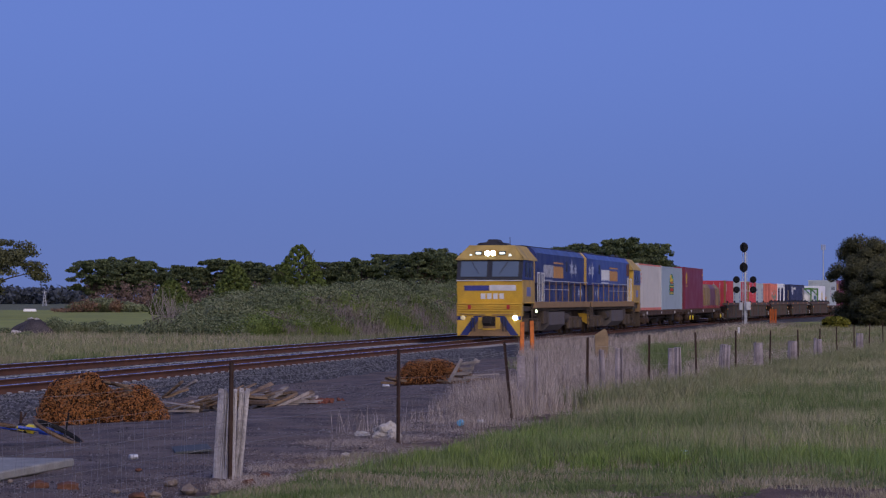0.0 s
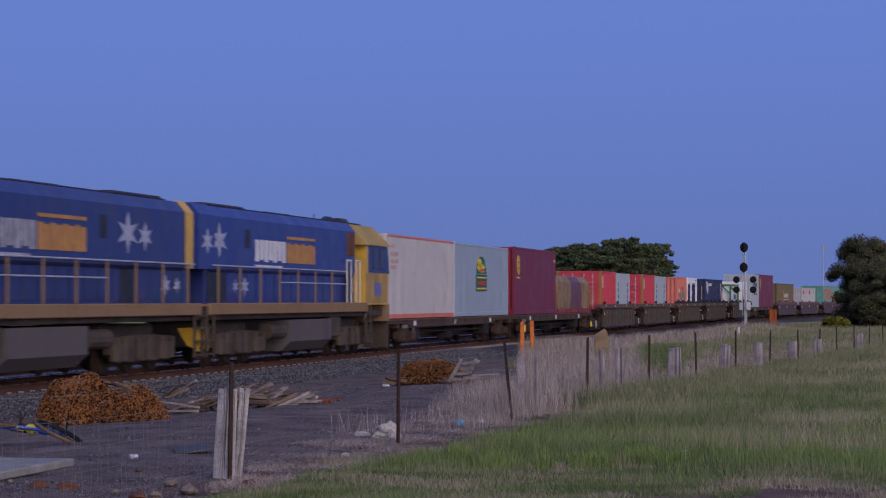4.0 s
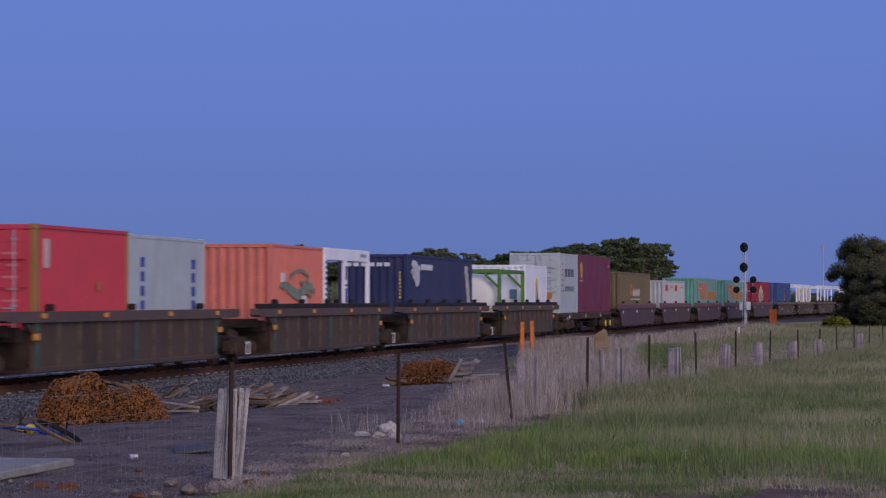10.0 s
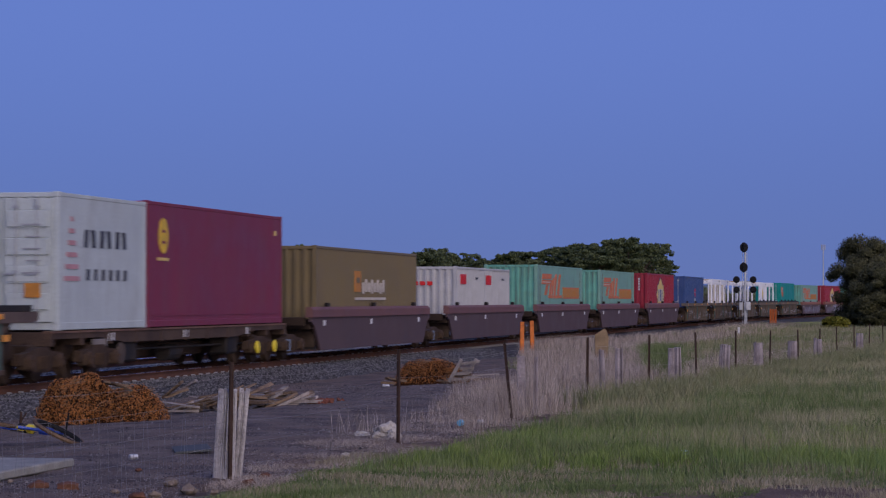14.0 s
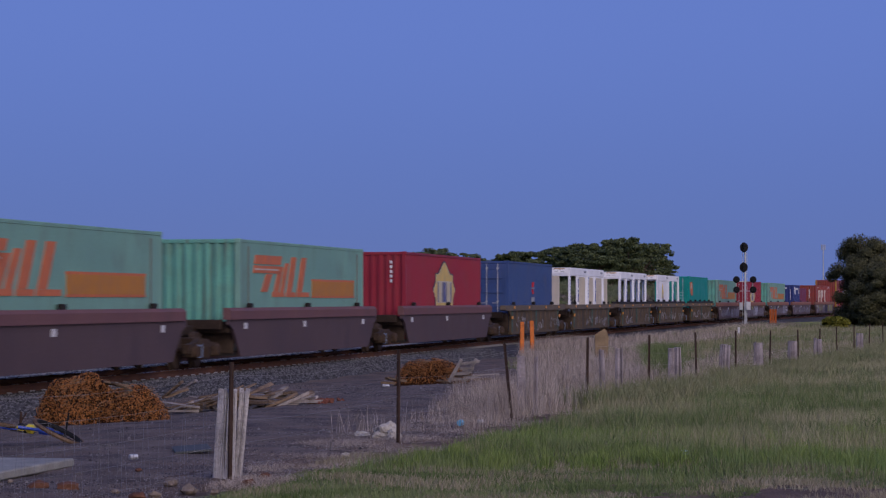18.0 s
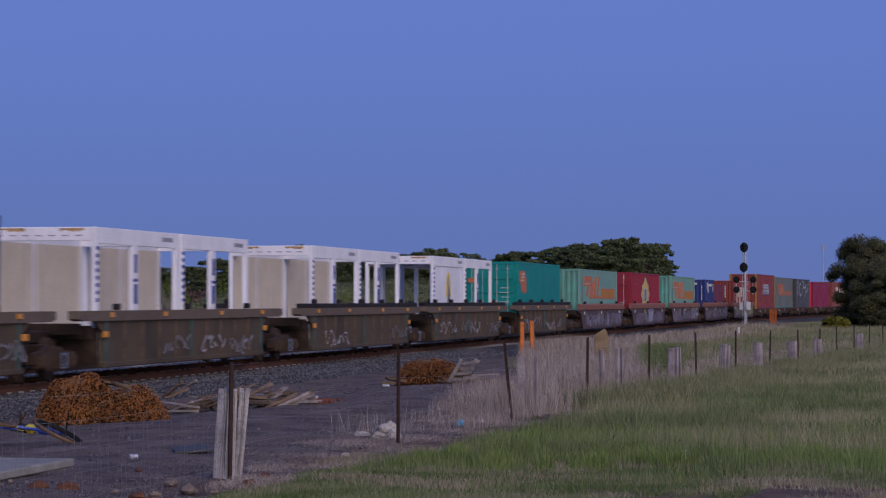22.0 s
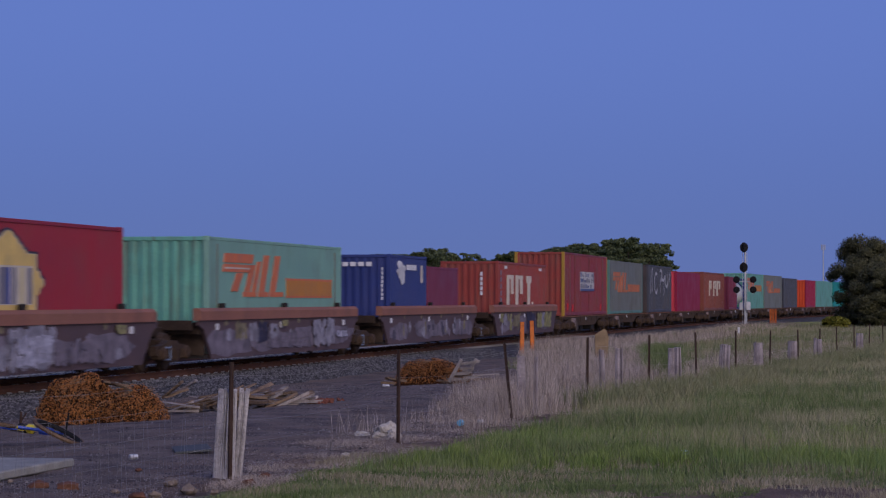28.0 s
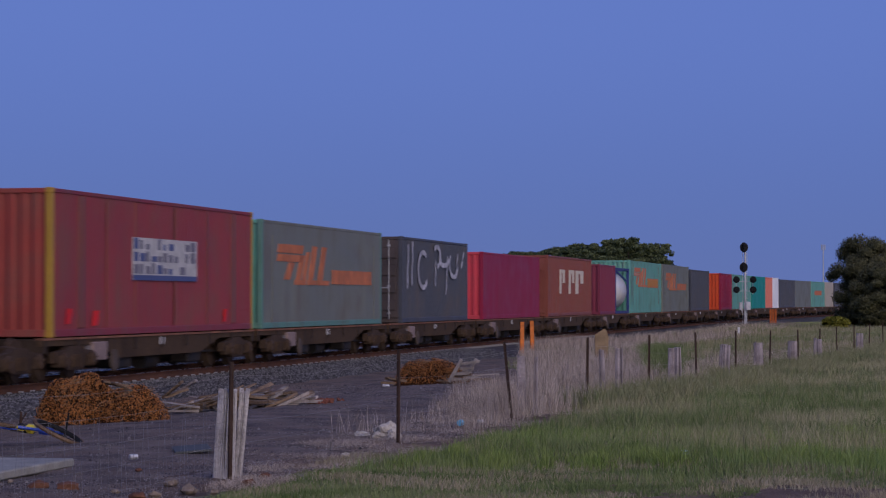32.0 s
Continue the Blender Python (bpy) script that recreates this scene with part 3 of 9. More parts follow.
def flat_wagon(s0, s1, deck, label, mat, ends=(True, True), yellow=(), flange=None):
    """A skeletal container flat: centre sill, side sills, cross bearers, two bogies, brake gear."""
    c, l = (s0 + s1) / 2, s1 - s0
    th = thing("flat_wagon", label, "railway wagon", "wagons of the train")
    part("centre_sill", cube(-l / 2 + 0.25, l / 2 - 0.25, -0.28, 0.28, deck - 0.42, deck - 0.08, 0.03), mat, th)
    part("belly_sill", cube(-l / 2 + 3.4, l / 2 - 3.4, -0.34, 0.34, deck - 0.74, deck - 0.4, 0.04), mat, th)
    for sy in (-1, 1):
        bm = bmesh.new()
        a, d = l / 2 - 0.1, deck
        low = 0.5 if mat is shaded_flat_rust else 0.3
        prism(bm, [(-a, d - 0.02), (a, d - 0.02), (a, d - 0.17), (a - 3.2, d - 0.17), (a - 4.9, d - low), (-a + 4.9, d - low), (-a + 3.2, d - 0.17), (-a, d - 0.17)], sy * 1.12 - 0.06, sy * 1.12 + 0.06)
        part("side_sill", bm, sill_brown if mat is shaded_flat_rust else mat, th)
        bm = bmesh.new()
        box(bm, -a, a, sy * 1.12 - 0.09, sy * 1.12 + 0.09, d - 0.05, d - 0.005)
        part("sill_flange", bm, flange or surface("rusty_sill_edge", (0.15, 0.085, 0.06), 0.8, var=0.4, scale=1.2, dirt=0.5), th)
    n = int(l / 1.9)
    cb = shared(("bearer", mat.name, deck), lambda: to_mesh("cross_bearer", cube(-0.09, 0.09, -1.2, 1.2, deck - 0.32, deck - 0.025, 0.01), mat))
    for i in range(n + 1):
        part("cross_bearer", cb, None, th, at=pose(-l / 2 + 0.2 + i * (l - 0.4) / n, 0, 0))
    pl = shared("placard", lambda: to_mesh("placard", cube(-0.16, 0.16, -1.235, -1.21, 0.0, 0.17), white_mark))
    for k, x in enumerate(np.linspace(-l / 2 + 1.2, l / 2 - 1.2, 7)):
        if (k % 2 if mat is not shaded_flat_rust else k == 3):
            part("placard", pl, None, th, at=pose(float(x), 0.04, deck - 0.25))
    # brake cylinder, reservoir and hand wheel
    bm = bmesh.new()
    rod(bm, (-0.5, -0.75, deck - 0.62), (0.5, -0.75, deck - 0.62), 0.2, seg=12)
    part("air_reservoir", bm, steel_dark, th)
    bm = bmesh.new()
    lathe(bm, [(-0.03, 0.24), (0.0, 0.26), (0.03, 0.24)], "y", (-l / 2 + 4.6, -1.2, deck - 0.55), 14)
    part("hand_brake_wheel", bm, casting, th)
    box_m = shared(("gearbox", mat.name), lambda: to_mesh("equipment_box", cube(-0.5, 0.5, -1.1, -0.6, 0.25, 0.75, 0.05), steel_dark))
    for x in (-l / 2 + 5.6, l / 2 - 5.2):
        part("equipment_box", box_m, None, th, at=pose(x, 0, deck - 1.0))
    bm = bmesh.new()
    for y in (-0.95, -0.85):
        rod(bm, (-l / 2 + 2.5, y, deck - 0.48), (l / 2 - 2.5, y, deck - 0.5), 0.025, seg=5)
    part("brake_pipe", bm, steel_dark, th)
    part("data_plate", shared("plate", lambda: to_mesh("data_plate", cube(-0.45, 0.45, -1.2, -1.17, 0.0, 0.3), pale_plate)), None, th, at=pose(-l / 2 + 3.2, 0, deck - 0.5))
    if mat is shaded_flat_rust:
        part("valve_box", shared("valve_box", lambda: to_mesh("valve_box", cube(-0.45, 0.45, -1.26, -0.9, -0.52, -0.12, 0.02), surface("dusty_mauve_box", (0.24, 0.175, 0.16), 0.8, var=0.25, dirt=0.3))), None, th, at=pose(-l / 2 + 3.5, 0, deck))
    inset = 1.9 if mat is shaded_flat_rust else 3.0
    for e, x in ((ends[0], -l / 2 + inset), (ends[1], l / 2 - inset)):
        if e:
            bogie(th, x)
    for sx, e in ((-1, ends[0]), (1, ends[1])):
        bm = bmesh.new()
        box(bm, min(sx * (l / 2 - 0.2), sx * (l / 2 + 0.3)), max(sx * (l / 2 - 0.2), sx * (l / 2 + 0.3)), -0.12, 0.12, 0.75, 1.0, 0.02)
        part("coupler", bm, steel_dark, th)
    ym = surface("yellow_end_cap", (0.8, 0.62, 0.02), 0.5, var=0.1)
    for x in yellow:
        bm = bmesh.new()
        lathe(bm, [(-0.03, 0.15), (0.0, 0.17), (0.03, 0.15)], "y", (x, -1.41, 0.46), 14)
        part("axle_cap", bm, ym, th, "bright yellow axle cover")
    MOVERS.append((th, c))
    return th


# sprayed panels on the plum wells: x from, to, z from, to, colour
MURALS = {
    562: ((-6.8, -6.2, 0.8, 1.12, 4), (-6.1, -5.2, 0.65, 1.1, 1), (-5.1, -4.2, 0.85, 1.12, 4), (-4.6, -4.2, 0.45, 0.8, 4), (-3.8, -2.2, 0.6, 1.05, 2), (-2.2, -0.6, 0.45, 0.9, 0), (-0.4, 1.8, 0.4, 1.12, 5), (2.4, 3.6, 0.5, 1.1, 4), (3.6, 4.3, 0.55, 1.1, 1), (4.4, 6.2, 0.5, 1.12, 4)),
    521: ((-5.4, -4.3, 0.7, 1.1, 2), (-4.1, -3.2, 0.65, 1.1, 1), (-3.1, -2.2, 0.6, 1.08, 5), (-2.2, 2.3, 0.42, 0.8, 0), (-2.0, -1.2, 0.7, 1.05, 1), (2.7, 5.2, 0.45, 1.12, 1), (5.5, 6.7, 0.62, 0.78, 6), (-0.8, -0.3, 1.0, 1.15, 4)),
    501: ((-6.6, -3.2, 0.4, 0.75, 0), (-3.1, -2.3, 0.85, 1.12, 4), (-1.0, 1.5, 0.38, 1.12, 1), (-0.6, 1.2, 0.45, 0.95, 6), (1.6, 4.6, 0.4, 0.8, 0), (5.4, 6.1, 0.95, 1.15, 4)),
}


# lighter than the well side: the ribs' highlights are put into this colour
highlit_rib = surface("highlit_brown_rib", (0.125, 0.088, 0.064), 0.85, var=0.5, scale=2.0, grain=25, bump=0.2, dirt=0.6, dirt_col=(0.06, 0.045, 0.036), streak=0.4)


def well_unit(c, load, mat, cap, label, purple, front_bogie, rear_bogie, pitch, graf=None):
    """One well of an articulated five-pack: deep ribbed sides, top chords, end platforms over the bogies."""
    th = thing("well_wagon", label, "railway wagon", "wagons of the train")
    h = load / 2 + 0.55
    zt = 1.5
    for sy in (-1, 1):
        y = sy * 1.36
        bm = bmesh.new()
        if purple:
            prism(bm, [(-h - 0.75, zt - 0.08), (h + 0.75, zt - 0.08), (h + 0.75, zt - 0.42), (h + 0.35, zt - 0.55), (h - 0.35, 0.24), (-h + 0.35, 0.24), (-h - 0.35, zt - 0.55), (-h - 0.75, zt - 0.42)], y - 0.04, y + 0.04)
        else:
            prism(bm, [(-h - 0.5, zt - 0.2), (h + 0.5, zt - 0.2), (h - 0.1, zt - 0.5), (h - 0.1, 0.28), (-h + 0.1, 0.28), (-h + 0.1, zt - 0.5)], y - 0.04, y + 0.04)
        side = part("well_side", bm, mat, th)
        bm = bmesh.new()
        if purple:
            prism(bm, [(y - 0.11 * sy, zt - 0.3), (y + 0.10 * sy, zt - 0.3), (y + 0.1 * sy, zt - 0.08), (y + 0.02 * sy, zt), (y - 0.11 * sy, zt)], -h - 0.8, h + 0.55, axis="x")
        else:
            e = pitch / 2 - 0.82
            prism(bm, [(-e, zt - 0.03), (e, zt - 0.03), (e, zt - 0.2), (e - 0.3, zt - 0.25), (-e + 0.3, zt - 0.25), (-e, zt - 0.2)], y - 0.12, y + 0.12)
        part("top_chord", bm, cap, th)
        rise = 0.0
        if not purple and (205 < c < 380 or c > 415):
            rise = 0.1
            part("load_rail", cube(-pitch / 2 + 1.1, pitch / 2 - 1.0, y - 0.06, y + 0.06, zt - 0.03, zt + 0.1, 0.015), steel_dark, th)
        if not purple:
            rib = shared(("rib", mat.name), lambda: to_mesh("rib", cube(-0.05, 0.05, -0.028, 0.028, 0.3, zt - 0.2, 0.008), highlit_rib))
            rib2 = shared("rib_teal", lambda: to_mesh("rib", cube(-0.06, 0.06, -0.025, 0.025, 0.3, zt - 0.2, 0.008), surface("worn_teal_rib", (0.06, 0.105, 0.095), 0.8, var=0.35, scale=3, dirt=0.6)))
            for i in range(11):
                part("rib", rib if i not in (0, 5, 10) else rib2, None, side, at=pose(-h + 0.3 + i * (2 * h - 0.6) / 10, y + sy * 0.052, 0))
            part("bottom_chord", cube(-h + 0.1, h - 0.1, y - 0.09, y + 0.09, 0.24, 0.36, 0.02), mat, th)
            am = shared("amber", lambda: to_mesh("reflector", cube(-0.17, 0.17, -0.01, 0.01, 0, 0.13), reflector))
            am2 = shared("amber_small", lambda: to_mesh("reflector", cube(-0.12, 0.12, -0.01, 0.01, 0, 0.1), reflector))
            for x in (-h * 0.93, -h * 0.35, h * 0.35, h * 0.93):
                part("reflector", am2, None, th, at=pose(x, y + sy * 0.14, zt - 0.17))
            for x in (-h + 0.1, h - 0.1):
                part("reflector", am, None, th, at=pose(x, y + sy * 0.11, zt - 0.6))
        else:
            wm = shared("wmark", lambda: to_mesh("placard", cube(-0.13, 0.13, -0.008, 0.008, 0, 0.16), white_mark))
            for x in (-h * 0.9, -h * 0.1, h * 0.85):
                part("placard", wm, None, th, at=pose(x, y + sy * 0.05, zt - 0.55))
        bl = shared("stop", lambda: to_mesh("guide", cube(-0.13, 0.13, -0.06, 0.06, 0.0, 0.14, 0.02), steel_dark))
        for x in ((-h * 0.8, 0.0, h * 0.8) if not rise else (-h * 0.9, -h * 0.45, 0.0, h * 0.45, h * 0.9)):
            part("guide", bl, None, th, at=pose(x, y - sy * 0.05, zt - 0.02 + rise))
    part("well_floor", cube(-h, h, -1.3, 1.3, 0.26, 0.34), steel_dark, th)
    dusty = surface("dusty_wagon_end", (0.032, 0.021, 0.015), 0.85, var=0.4, scale=2, grain=25, bump=0.3, dirt=0.5, dirt_col=(0.10, 0.07, 0.05))
    for sx in (-1, 1):
        bm = bmesh.new()
        x0, x1 = sx * (h - 0.05), sx * (pitch / 2 - 0.15)
        box(bm, min(x0, x1), max(x0, x1), -0.5, 0.5, 0.78, 1.05, 0.03)
        box(bm, sx * (h + 0.35) - 0.12, sx * (h + 0.35) + 0.12, -1.3, 1.3, 0.85, 1.15, 0.02)
        box(bm, sx * (h + 0.75) - 0.1, sx * (h + 0.75) + 0.1, -1.2, 1.2, 0.95, 1.2, 0.02)
        part("end_platform", bm, dusty, th)
        part("bulkhead", cube(sx * h - 0.05, sx * h + 0.05, -1.3, 1.3, 0.34, 1.1), dusty, th)
    if front_bogie:
        bogie(th, -pitch / 2)
        bm = bmesh.new()
        sx_ = -pitch / 2 + (-0.45 if purple else 0.45)
        for k in (-0.15, 0.15):
            rod(bm, (sx_ + k, -1.3, 0.28), (sx_ + k, -1.3, 0.62), 0.016, seg=6)
        for z in (0.3, 0.58):
            rod(bm, (sx_ - 0.15, -1.3, z), (sx_ + 0.15, -1.3, z), 0.014, seg=6)
        part("step_ladder", bm, surface("pale_blue_step", (0.16, 0.21, 0.30), 0.6) if mat is not W_brown else white_mark, th, "pale steps beside the bogie")
    if rear_bogie:
        bogie(th, pitch / 2)
    if graf:
        rr = random.Random(int(c))
        spray = [bmesh.new() for _ in graf[1]]
        q = 0
        for k in range(graf[0]):
            span = 2 * (h - 0.9) / graf[0]
            x = -h + 0.9 + span * (k + rr.uniform(0.3, 0.7))
            if purple:
                for layer in range(2):
                    q += 1
                    blob(spray[0], x + rr.uniform(-0.2, 0.2) * span, rr.uniform(0.62, 0.74), span * rr.uniform(0.4, 0.6), rr.uniform(0.28, 0.38), -1.402 - 0.001 * q, rr)
                for letter in range(rr.randint(5, 8) if round(c) not in MURALS else 2):
                    q += 1
                    tone = rr.choice((0, 1, 1, 1, 3, 3, 2))
                    blob(spray[tone], x + rr.uniform(-0.5, 0.5) * span, rr.uniform(0.5, 0.85), rr.uniform(0.1, 0.32), rr.uniform(0.12, 0.3), -1.402 - 0.001 * q, rr)
                q += 1
                blob(spray[2], x + rr.uniform(-0.4, 0.4) * span, 1.12, rr.uniform(0.08, 0.2), 0.08, -1.402 - 0.001 * q, rr)
            elif rr.random() < 0.85:
                lx, lz = x - rr.uniform(0.6, 1.2), rr.uniform(0.55, 0.8)
                for letter in range(rr.randint(5, 8)):
                    lw, lh = rr.uniform(0.22, 0.4), rr.uniform(0.25, 0.48)
                    ph, fr = rr.uniform(0, 6.28), rr.uniform(3.0, 6.5)
                    q += 1
                    pts = [(lx + lw * (0.5 + 0.5 * math.sin(ph + fr * j / 9)), lz - lh / 2 + lh * (0.5 + 0.5 * math.sin(ph * 1.7 + 0.62 * fr * j / 9))) for j in range(10)]
                    stroke(spray[k % len(spray)], pts, rr.uniform(0.025, 0.055), -1.437 - 0.006 * (q % 8))
                    lx += lw + rr.uniform(0.02, 0.14)
        for x0, x1, z0, z1, tone in MURALS.get(round(c), ()) if purple else ():
            n = max(2, int((x1 - x0) / 0.3))
            for k in range(n * 3):
                q += 1
                blob(spray[tone], x0 + (x1 - x0) * (k % n + rr.uniform(0.2, 0.8)) / n, z0 + (z1 - z0) * (k // n + rr.uniform(0.3, 0.7)) / 3, rr.uniform(0.17, 0.26), (z1 - z0) * rr.uniform(0.2, 0.32), -1.402 - 0.0006 * q, rr)
        for bm, m in zip(spray, graf[1]):
            part("graffiti", bm, m, th, "sprayed graffiti")["kind"] = "stuff"
    MOVERS.append((th, c))
    return th


# ---- locomotives ----
loco_blue = surface("loco_blue_paint", (0.014, 0.026, 0.135), 0.5, var=0.2, scale=0.8, grain=20, bump=0.06, dirt=0.35, dirt_col=(0.05, 0.045, 0.05), streak=0.35, coat=0.2)
loco_blue_clean = surface("loco_fresh_blue_paint", (0.016, 0.034, 0.19), 0.5, var=0.15, scale=0.8, grain=20, bump=0.06, dirt=0.2, dirt_col=(0.05, 0.045, 0.05), streak=0.2, coat=0.2)
loco_yellow = surface("loco_yellow_paint", (0.63, 0.375, 0.03), 0.5, var=0.15, scale=1.2, grain=20, bump=0.06, dirt=0.5, dirt_col=(0.3, 0.17, 0.05), coat=0.2)
loco_tan = surface("loco_dusty_sill", (0.27, 0.17, 0.085), 0.8, var=0.25, scale=1.0, grain=25, bump=0.15, dirt=0.5, dirt_col=(0.12, 0.085, 0.06))
loco_grime = surface("loco_underframe_grime", (0.078, 0.06, 0.047), 0.85, var=0.4, scale=1.3, grain=25, bump=0.3, dirt=0.5)
loco_black = surface("loco_black_trim", (0.016, 0.016, 0.02), 0.5, var=0.2, scale=2)
loco_roof = surface("loco_sooty_roof", (0.035, 0.035, 0.045), 0.7, var=0.3, scale=1.5, dirt=0.4)
rail_white = surface("handrail_white", (0.6, 0.6, 0.58), 0.5, var=0.15)
# base colour lifted to hold the sky's reflection in the windscreen
screen = glass("sky_tinted_window_glass", (0.10, 0.125, 0.145))
pane_dark = glass("shaded_window_glass", (0.012, 0.012, 0.016), 0.2)
logo_orange = surface("loco_orange_marking", (0.45, 0.22, 0.065), 0.6, var=0.25, scale=4)
faded_star = surface("faded_white_star", (0.36, 0.38, 0.46), 0.6, var=0.25, scale=4)
red_lens = surface("red_marker_lens", (0.42, 0.03, 0.02), 0.35, var=0.1)


def star(bm, x, z, r, y):
    pts = []
    for k in range(12):
        a = k * math.pi / 6 + math.pi / 2
        rr = r if k % 2 == 0 else r * 0.38
        pts.append((x + rr * 1.9 * math.cos(a), z + rr * 1.1 * math.sin(a)))
    prism(bm, pts, y - 0.006, y + 0.01)


def locomotive(s_mid, reverse, lit, label):
    th = thing("diesel_locomotive", label, "locomotive", "locomotives")
    fx = -10.35           # face of the nose
    # all parts are built with the cab towards -x; a reversed engine is turned about
    T = pose(0, 0, 0, 0, 0, 180) if reverse else pose(0, 0, 0)

    def add(name, bm, mat, label="", parent=None):
        return part(name, bm, mat, parent or th, label, at=None if parent else T)

    def two(name, make, mat, label=""):
        for sy in (-1, 1):
            bm = bmesh.new()
            make(bm, sy)
            add(name, bm, mat, label)

    # frame and sill
    add("underframe", cube(-9.9, 10.2, -1.3, 1.3, 1.2, 1.42, 0.02), loco_grime)
    two("side_sill", lambda b, s: box(b, -7.1, 10.3, s * 1.42 - 0.05, s * 1.42 + 0.05, 1.33, 1.62, 0.02), loco_tan)
    add("walkway", cube(-7.1, 10.3, -1.4, 1.4, 1.54, 1.6), loco_tan)
    # long hood: straight sides, chamfered roof shoulders
    bm = bmesh.new()
    prism(bm, [(-1.18, 1.6), (1.18, 1.6), (1.18, 2.4), (1.3, 2.48), (1.3, 3.8), (1.08, 4.06), (-1.08, 4.06), (-1.3, 3.8), (-1.3, 2.48), (-1.18, 2.4)], -6.0, 9.6, axis="x")
    blue = loco_blue if lit else loco_blue_clean
    hood = add("long_hood", bm, blue)
    bm = bmesh.new()
    prism(bm, [(-1.33, 2.46), (1.33, 2.46), (1.33, 3.81), (1.1, 4.08), (-1.1, 4.08), (-1.33, 3.81)], 9.5, 10.05 if lit else 10.9, axis="x")
    add("hood_end", bm, loco_yellow if lit else blue, "yellow hood end" if lit else "")
    add("lower_hood_end", cube(9.6, 10.0, -1.19, 1.19, 1.6, 2.46), loco_blue)
    add("end_doorway", cube(10.0, 10.06, -0.45, 0.45, 1.65, 2.44, 0.01), loco_black, "dark gangway doorway")
    for s in (-1, 1):
        bm = bmesh.new()
        prism(bm, [(s * 0.85, 1.02), (s * 1.4, 1.02), (s * 1.4, 0.45), (s * 1.1, 0.6)], 10.28, 10.34, axis="x")
        add("end_plate", bm, loco_yellow, "yellow corner plate over the steps")
    # hood door lines, louvres and side vents
    dm = to_mesh("hood_door", cube(-0.36, 0.36, -0.012, 0.012, 1.7, 2.38, 0.006), blue)
    for i in range(16):
        for s in (-1, 1):
            part("hood_door", dm, None, hood, at=pose(-5.5 + i * 0.93, s * 1.188, 0))
    for x in (3.4 if lit else 6.35,):
        for s in (-1, 1):
            part("side_window", cube(x - 0.22, x + 0.22, s * 1.305 - 0.012, s * 1.305 + 0.012, 3.05, 3.55, 0.01), loco_black, hood)
    # second engine's black panel stands for shade under its overhanging hood end
    for x, hw in (((5.35, 0.5),) if lit else ((8.9, 0.85),)):
        for s in (-1, 1):
            part("access_door", cube(x - hw, x + hw, s * 1.205 - 0.012, s * 1.205 + 0.012, 1.65, 2.4, 0.01), loco_black, hood, "black panel of an access door and of a shaded recess")
    for s in (-1, 1):
        part("rust_panel", cube(-5.9, -4.9, s * 1.31 - 0.015, s * 1.31 + 0.015, 3.05, 3.75, 0.01), surface("rusty_hood_panel", (0.16, 0.075, 0.045), 0.8, var=0.4, scale=2.0, dirt=0.5) if not lit else loco_blue, hood, "rust-brown equipment cover" if not lit else "")
    # roof gear
    add("radiator_hump", cube(5.2, 8.9, -0.9, 0.9, 4.07, 4.17, 0.05), loco_roof)
    add("exhaust_hump", cube(-0.6, 2.4, -0.7, 0.7, 4.07, 4.16, 0.04), loco_roof)
    add("roof_panel", cube(-6.8, 9.2, -0.9, 0.9, 4.075, 4.12, 0.02), loco_roof)
    bm = bmesh.new()
    for k in range(3):
        rod(bm, (-6.1 + k * 0.3, 0.3, 4.1), (-6.8 + k * 0.3, 0.3, 4.22), 0.05, 0.09, 8)
    add("air_horns", bm, loco_black)
    bm = bmesh.new()
    rod(bm, (-8.0, -0.5, 4.1), (-8.0, -0.5, 4.45), 0.015, seg=6)
    add("aerial", bm, loco_black)
    # cab: raked front, side walls, roof visor
    cab = bmesh.new()
    prism(cab, [(-1.42, 1.55), (1.42, 1.55), (1.42, 2.5), (1.42, 3.42), (-1.42, 3.42), (-1.42, 2.5)], fx, -6.9, axis="x")
    for v in cab.verts:
        if v.co.x < fx + 0.1:
            v.co.x += {1.55: 0.12, 2.5: 0.0, 3.42: 0.26}[round(v.co.z, 2)]
    cab_ob = add("cab", cab, loco_yellow)
    vis = bmesh.new()
    prism(vis, [(-1.5, 3.42), (1.5, 3.42), (1.46, 3.5), (0.98, 4.06), (-0.98, 4.06), (-1.46, 3.5)], fx + 0.12, -6.6, axis="x")
    for v in vis.verts:
        if v.co.x < fx + 0.2 and v.co.z > 3.6:
            v.co.x += 0.42
    add("cab_roof", vis, surface("loco_dusty_yellow", (0.42, 0.285, 0.085), 0.7, var=0.25, scale=1.5, dirt=0.4, dirt_col=(0.22, 0.17, 0.1)), "dusty yellow chamfered cab roof")
    bm = bmesh.new()
    prism(bm, [(-0.72, 4.04), (0.72, 4.04), (0.6, 4.16), (0.25, 4.2), (0.16, 4.32), (-0.2, 4.32), (-0.3, 4.2), (-0.62, 4.15)], fx + 0.7, fx + 1.7, axis="x")
    add("roof_pod", bm, loco_roof, "dark roof equipment pod")
    for s_ in (-1, 1):
        add("cab_side_panel", cube(fx + 0.32, -6.95, min(s_ * 1.415, s_ * 1.428), max(s_ * 1.415, s_ * 1.428), 1.6, 2.55), surface("loco_dusty_side", (0.40, 0.26, 0.09), 0.75, var=0.25, scale=1.2, dirt=0.5, dirt_col=(0.2, 0.14, 0.08)))
    add("cab_rear", cube(-6.95, -5.95, -1.05, 1.05, 1.6, 3.9, 0.02), loco_blue)
    # the black windscreen band and its two panes
    bm = bmesh.new()
    prism(bm, [(fx - 0.015, 2.56), (fx + 0.24, 3.41), (fx + 0.28, 3.41), (fx + 0.03, 2.56)], -1.435, 1.435)
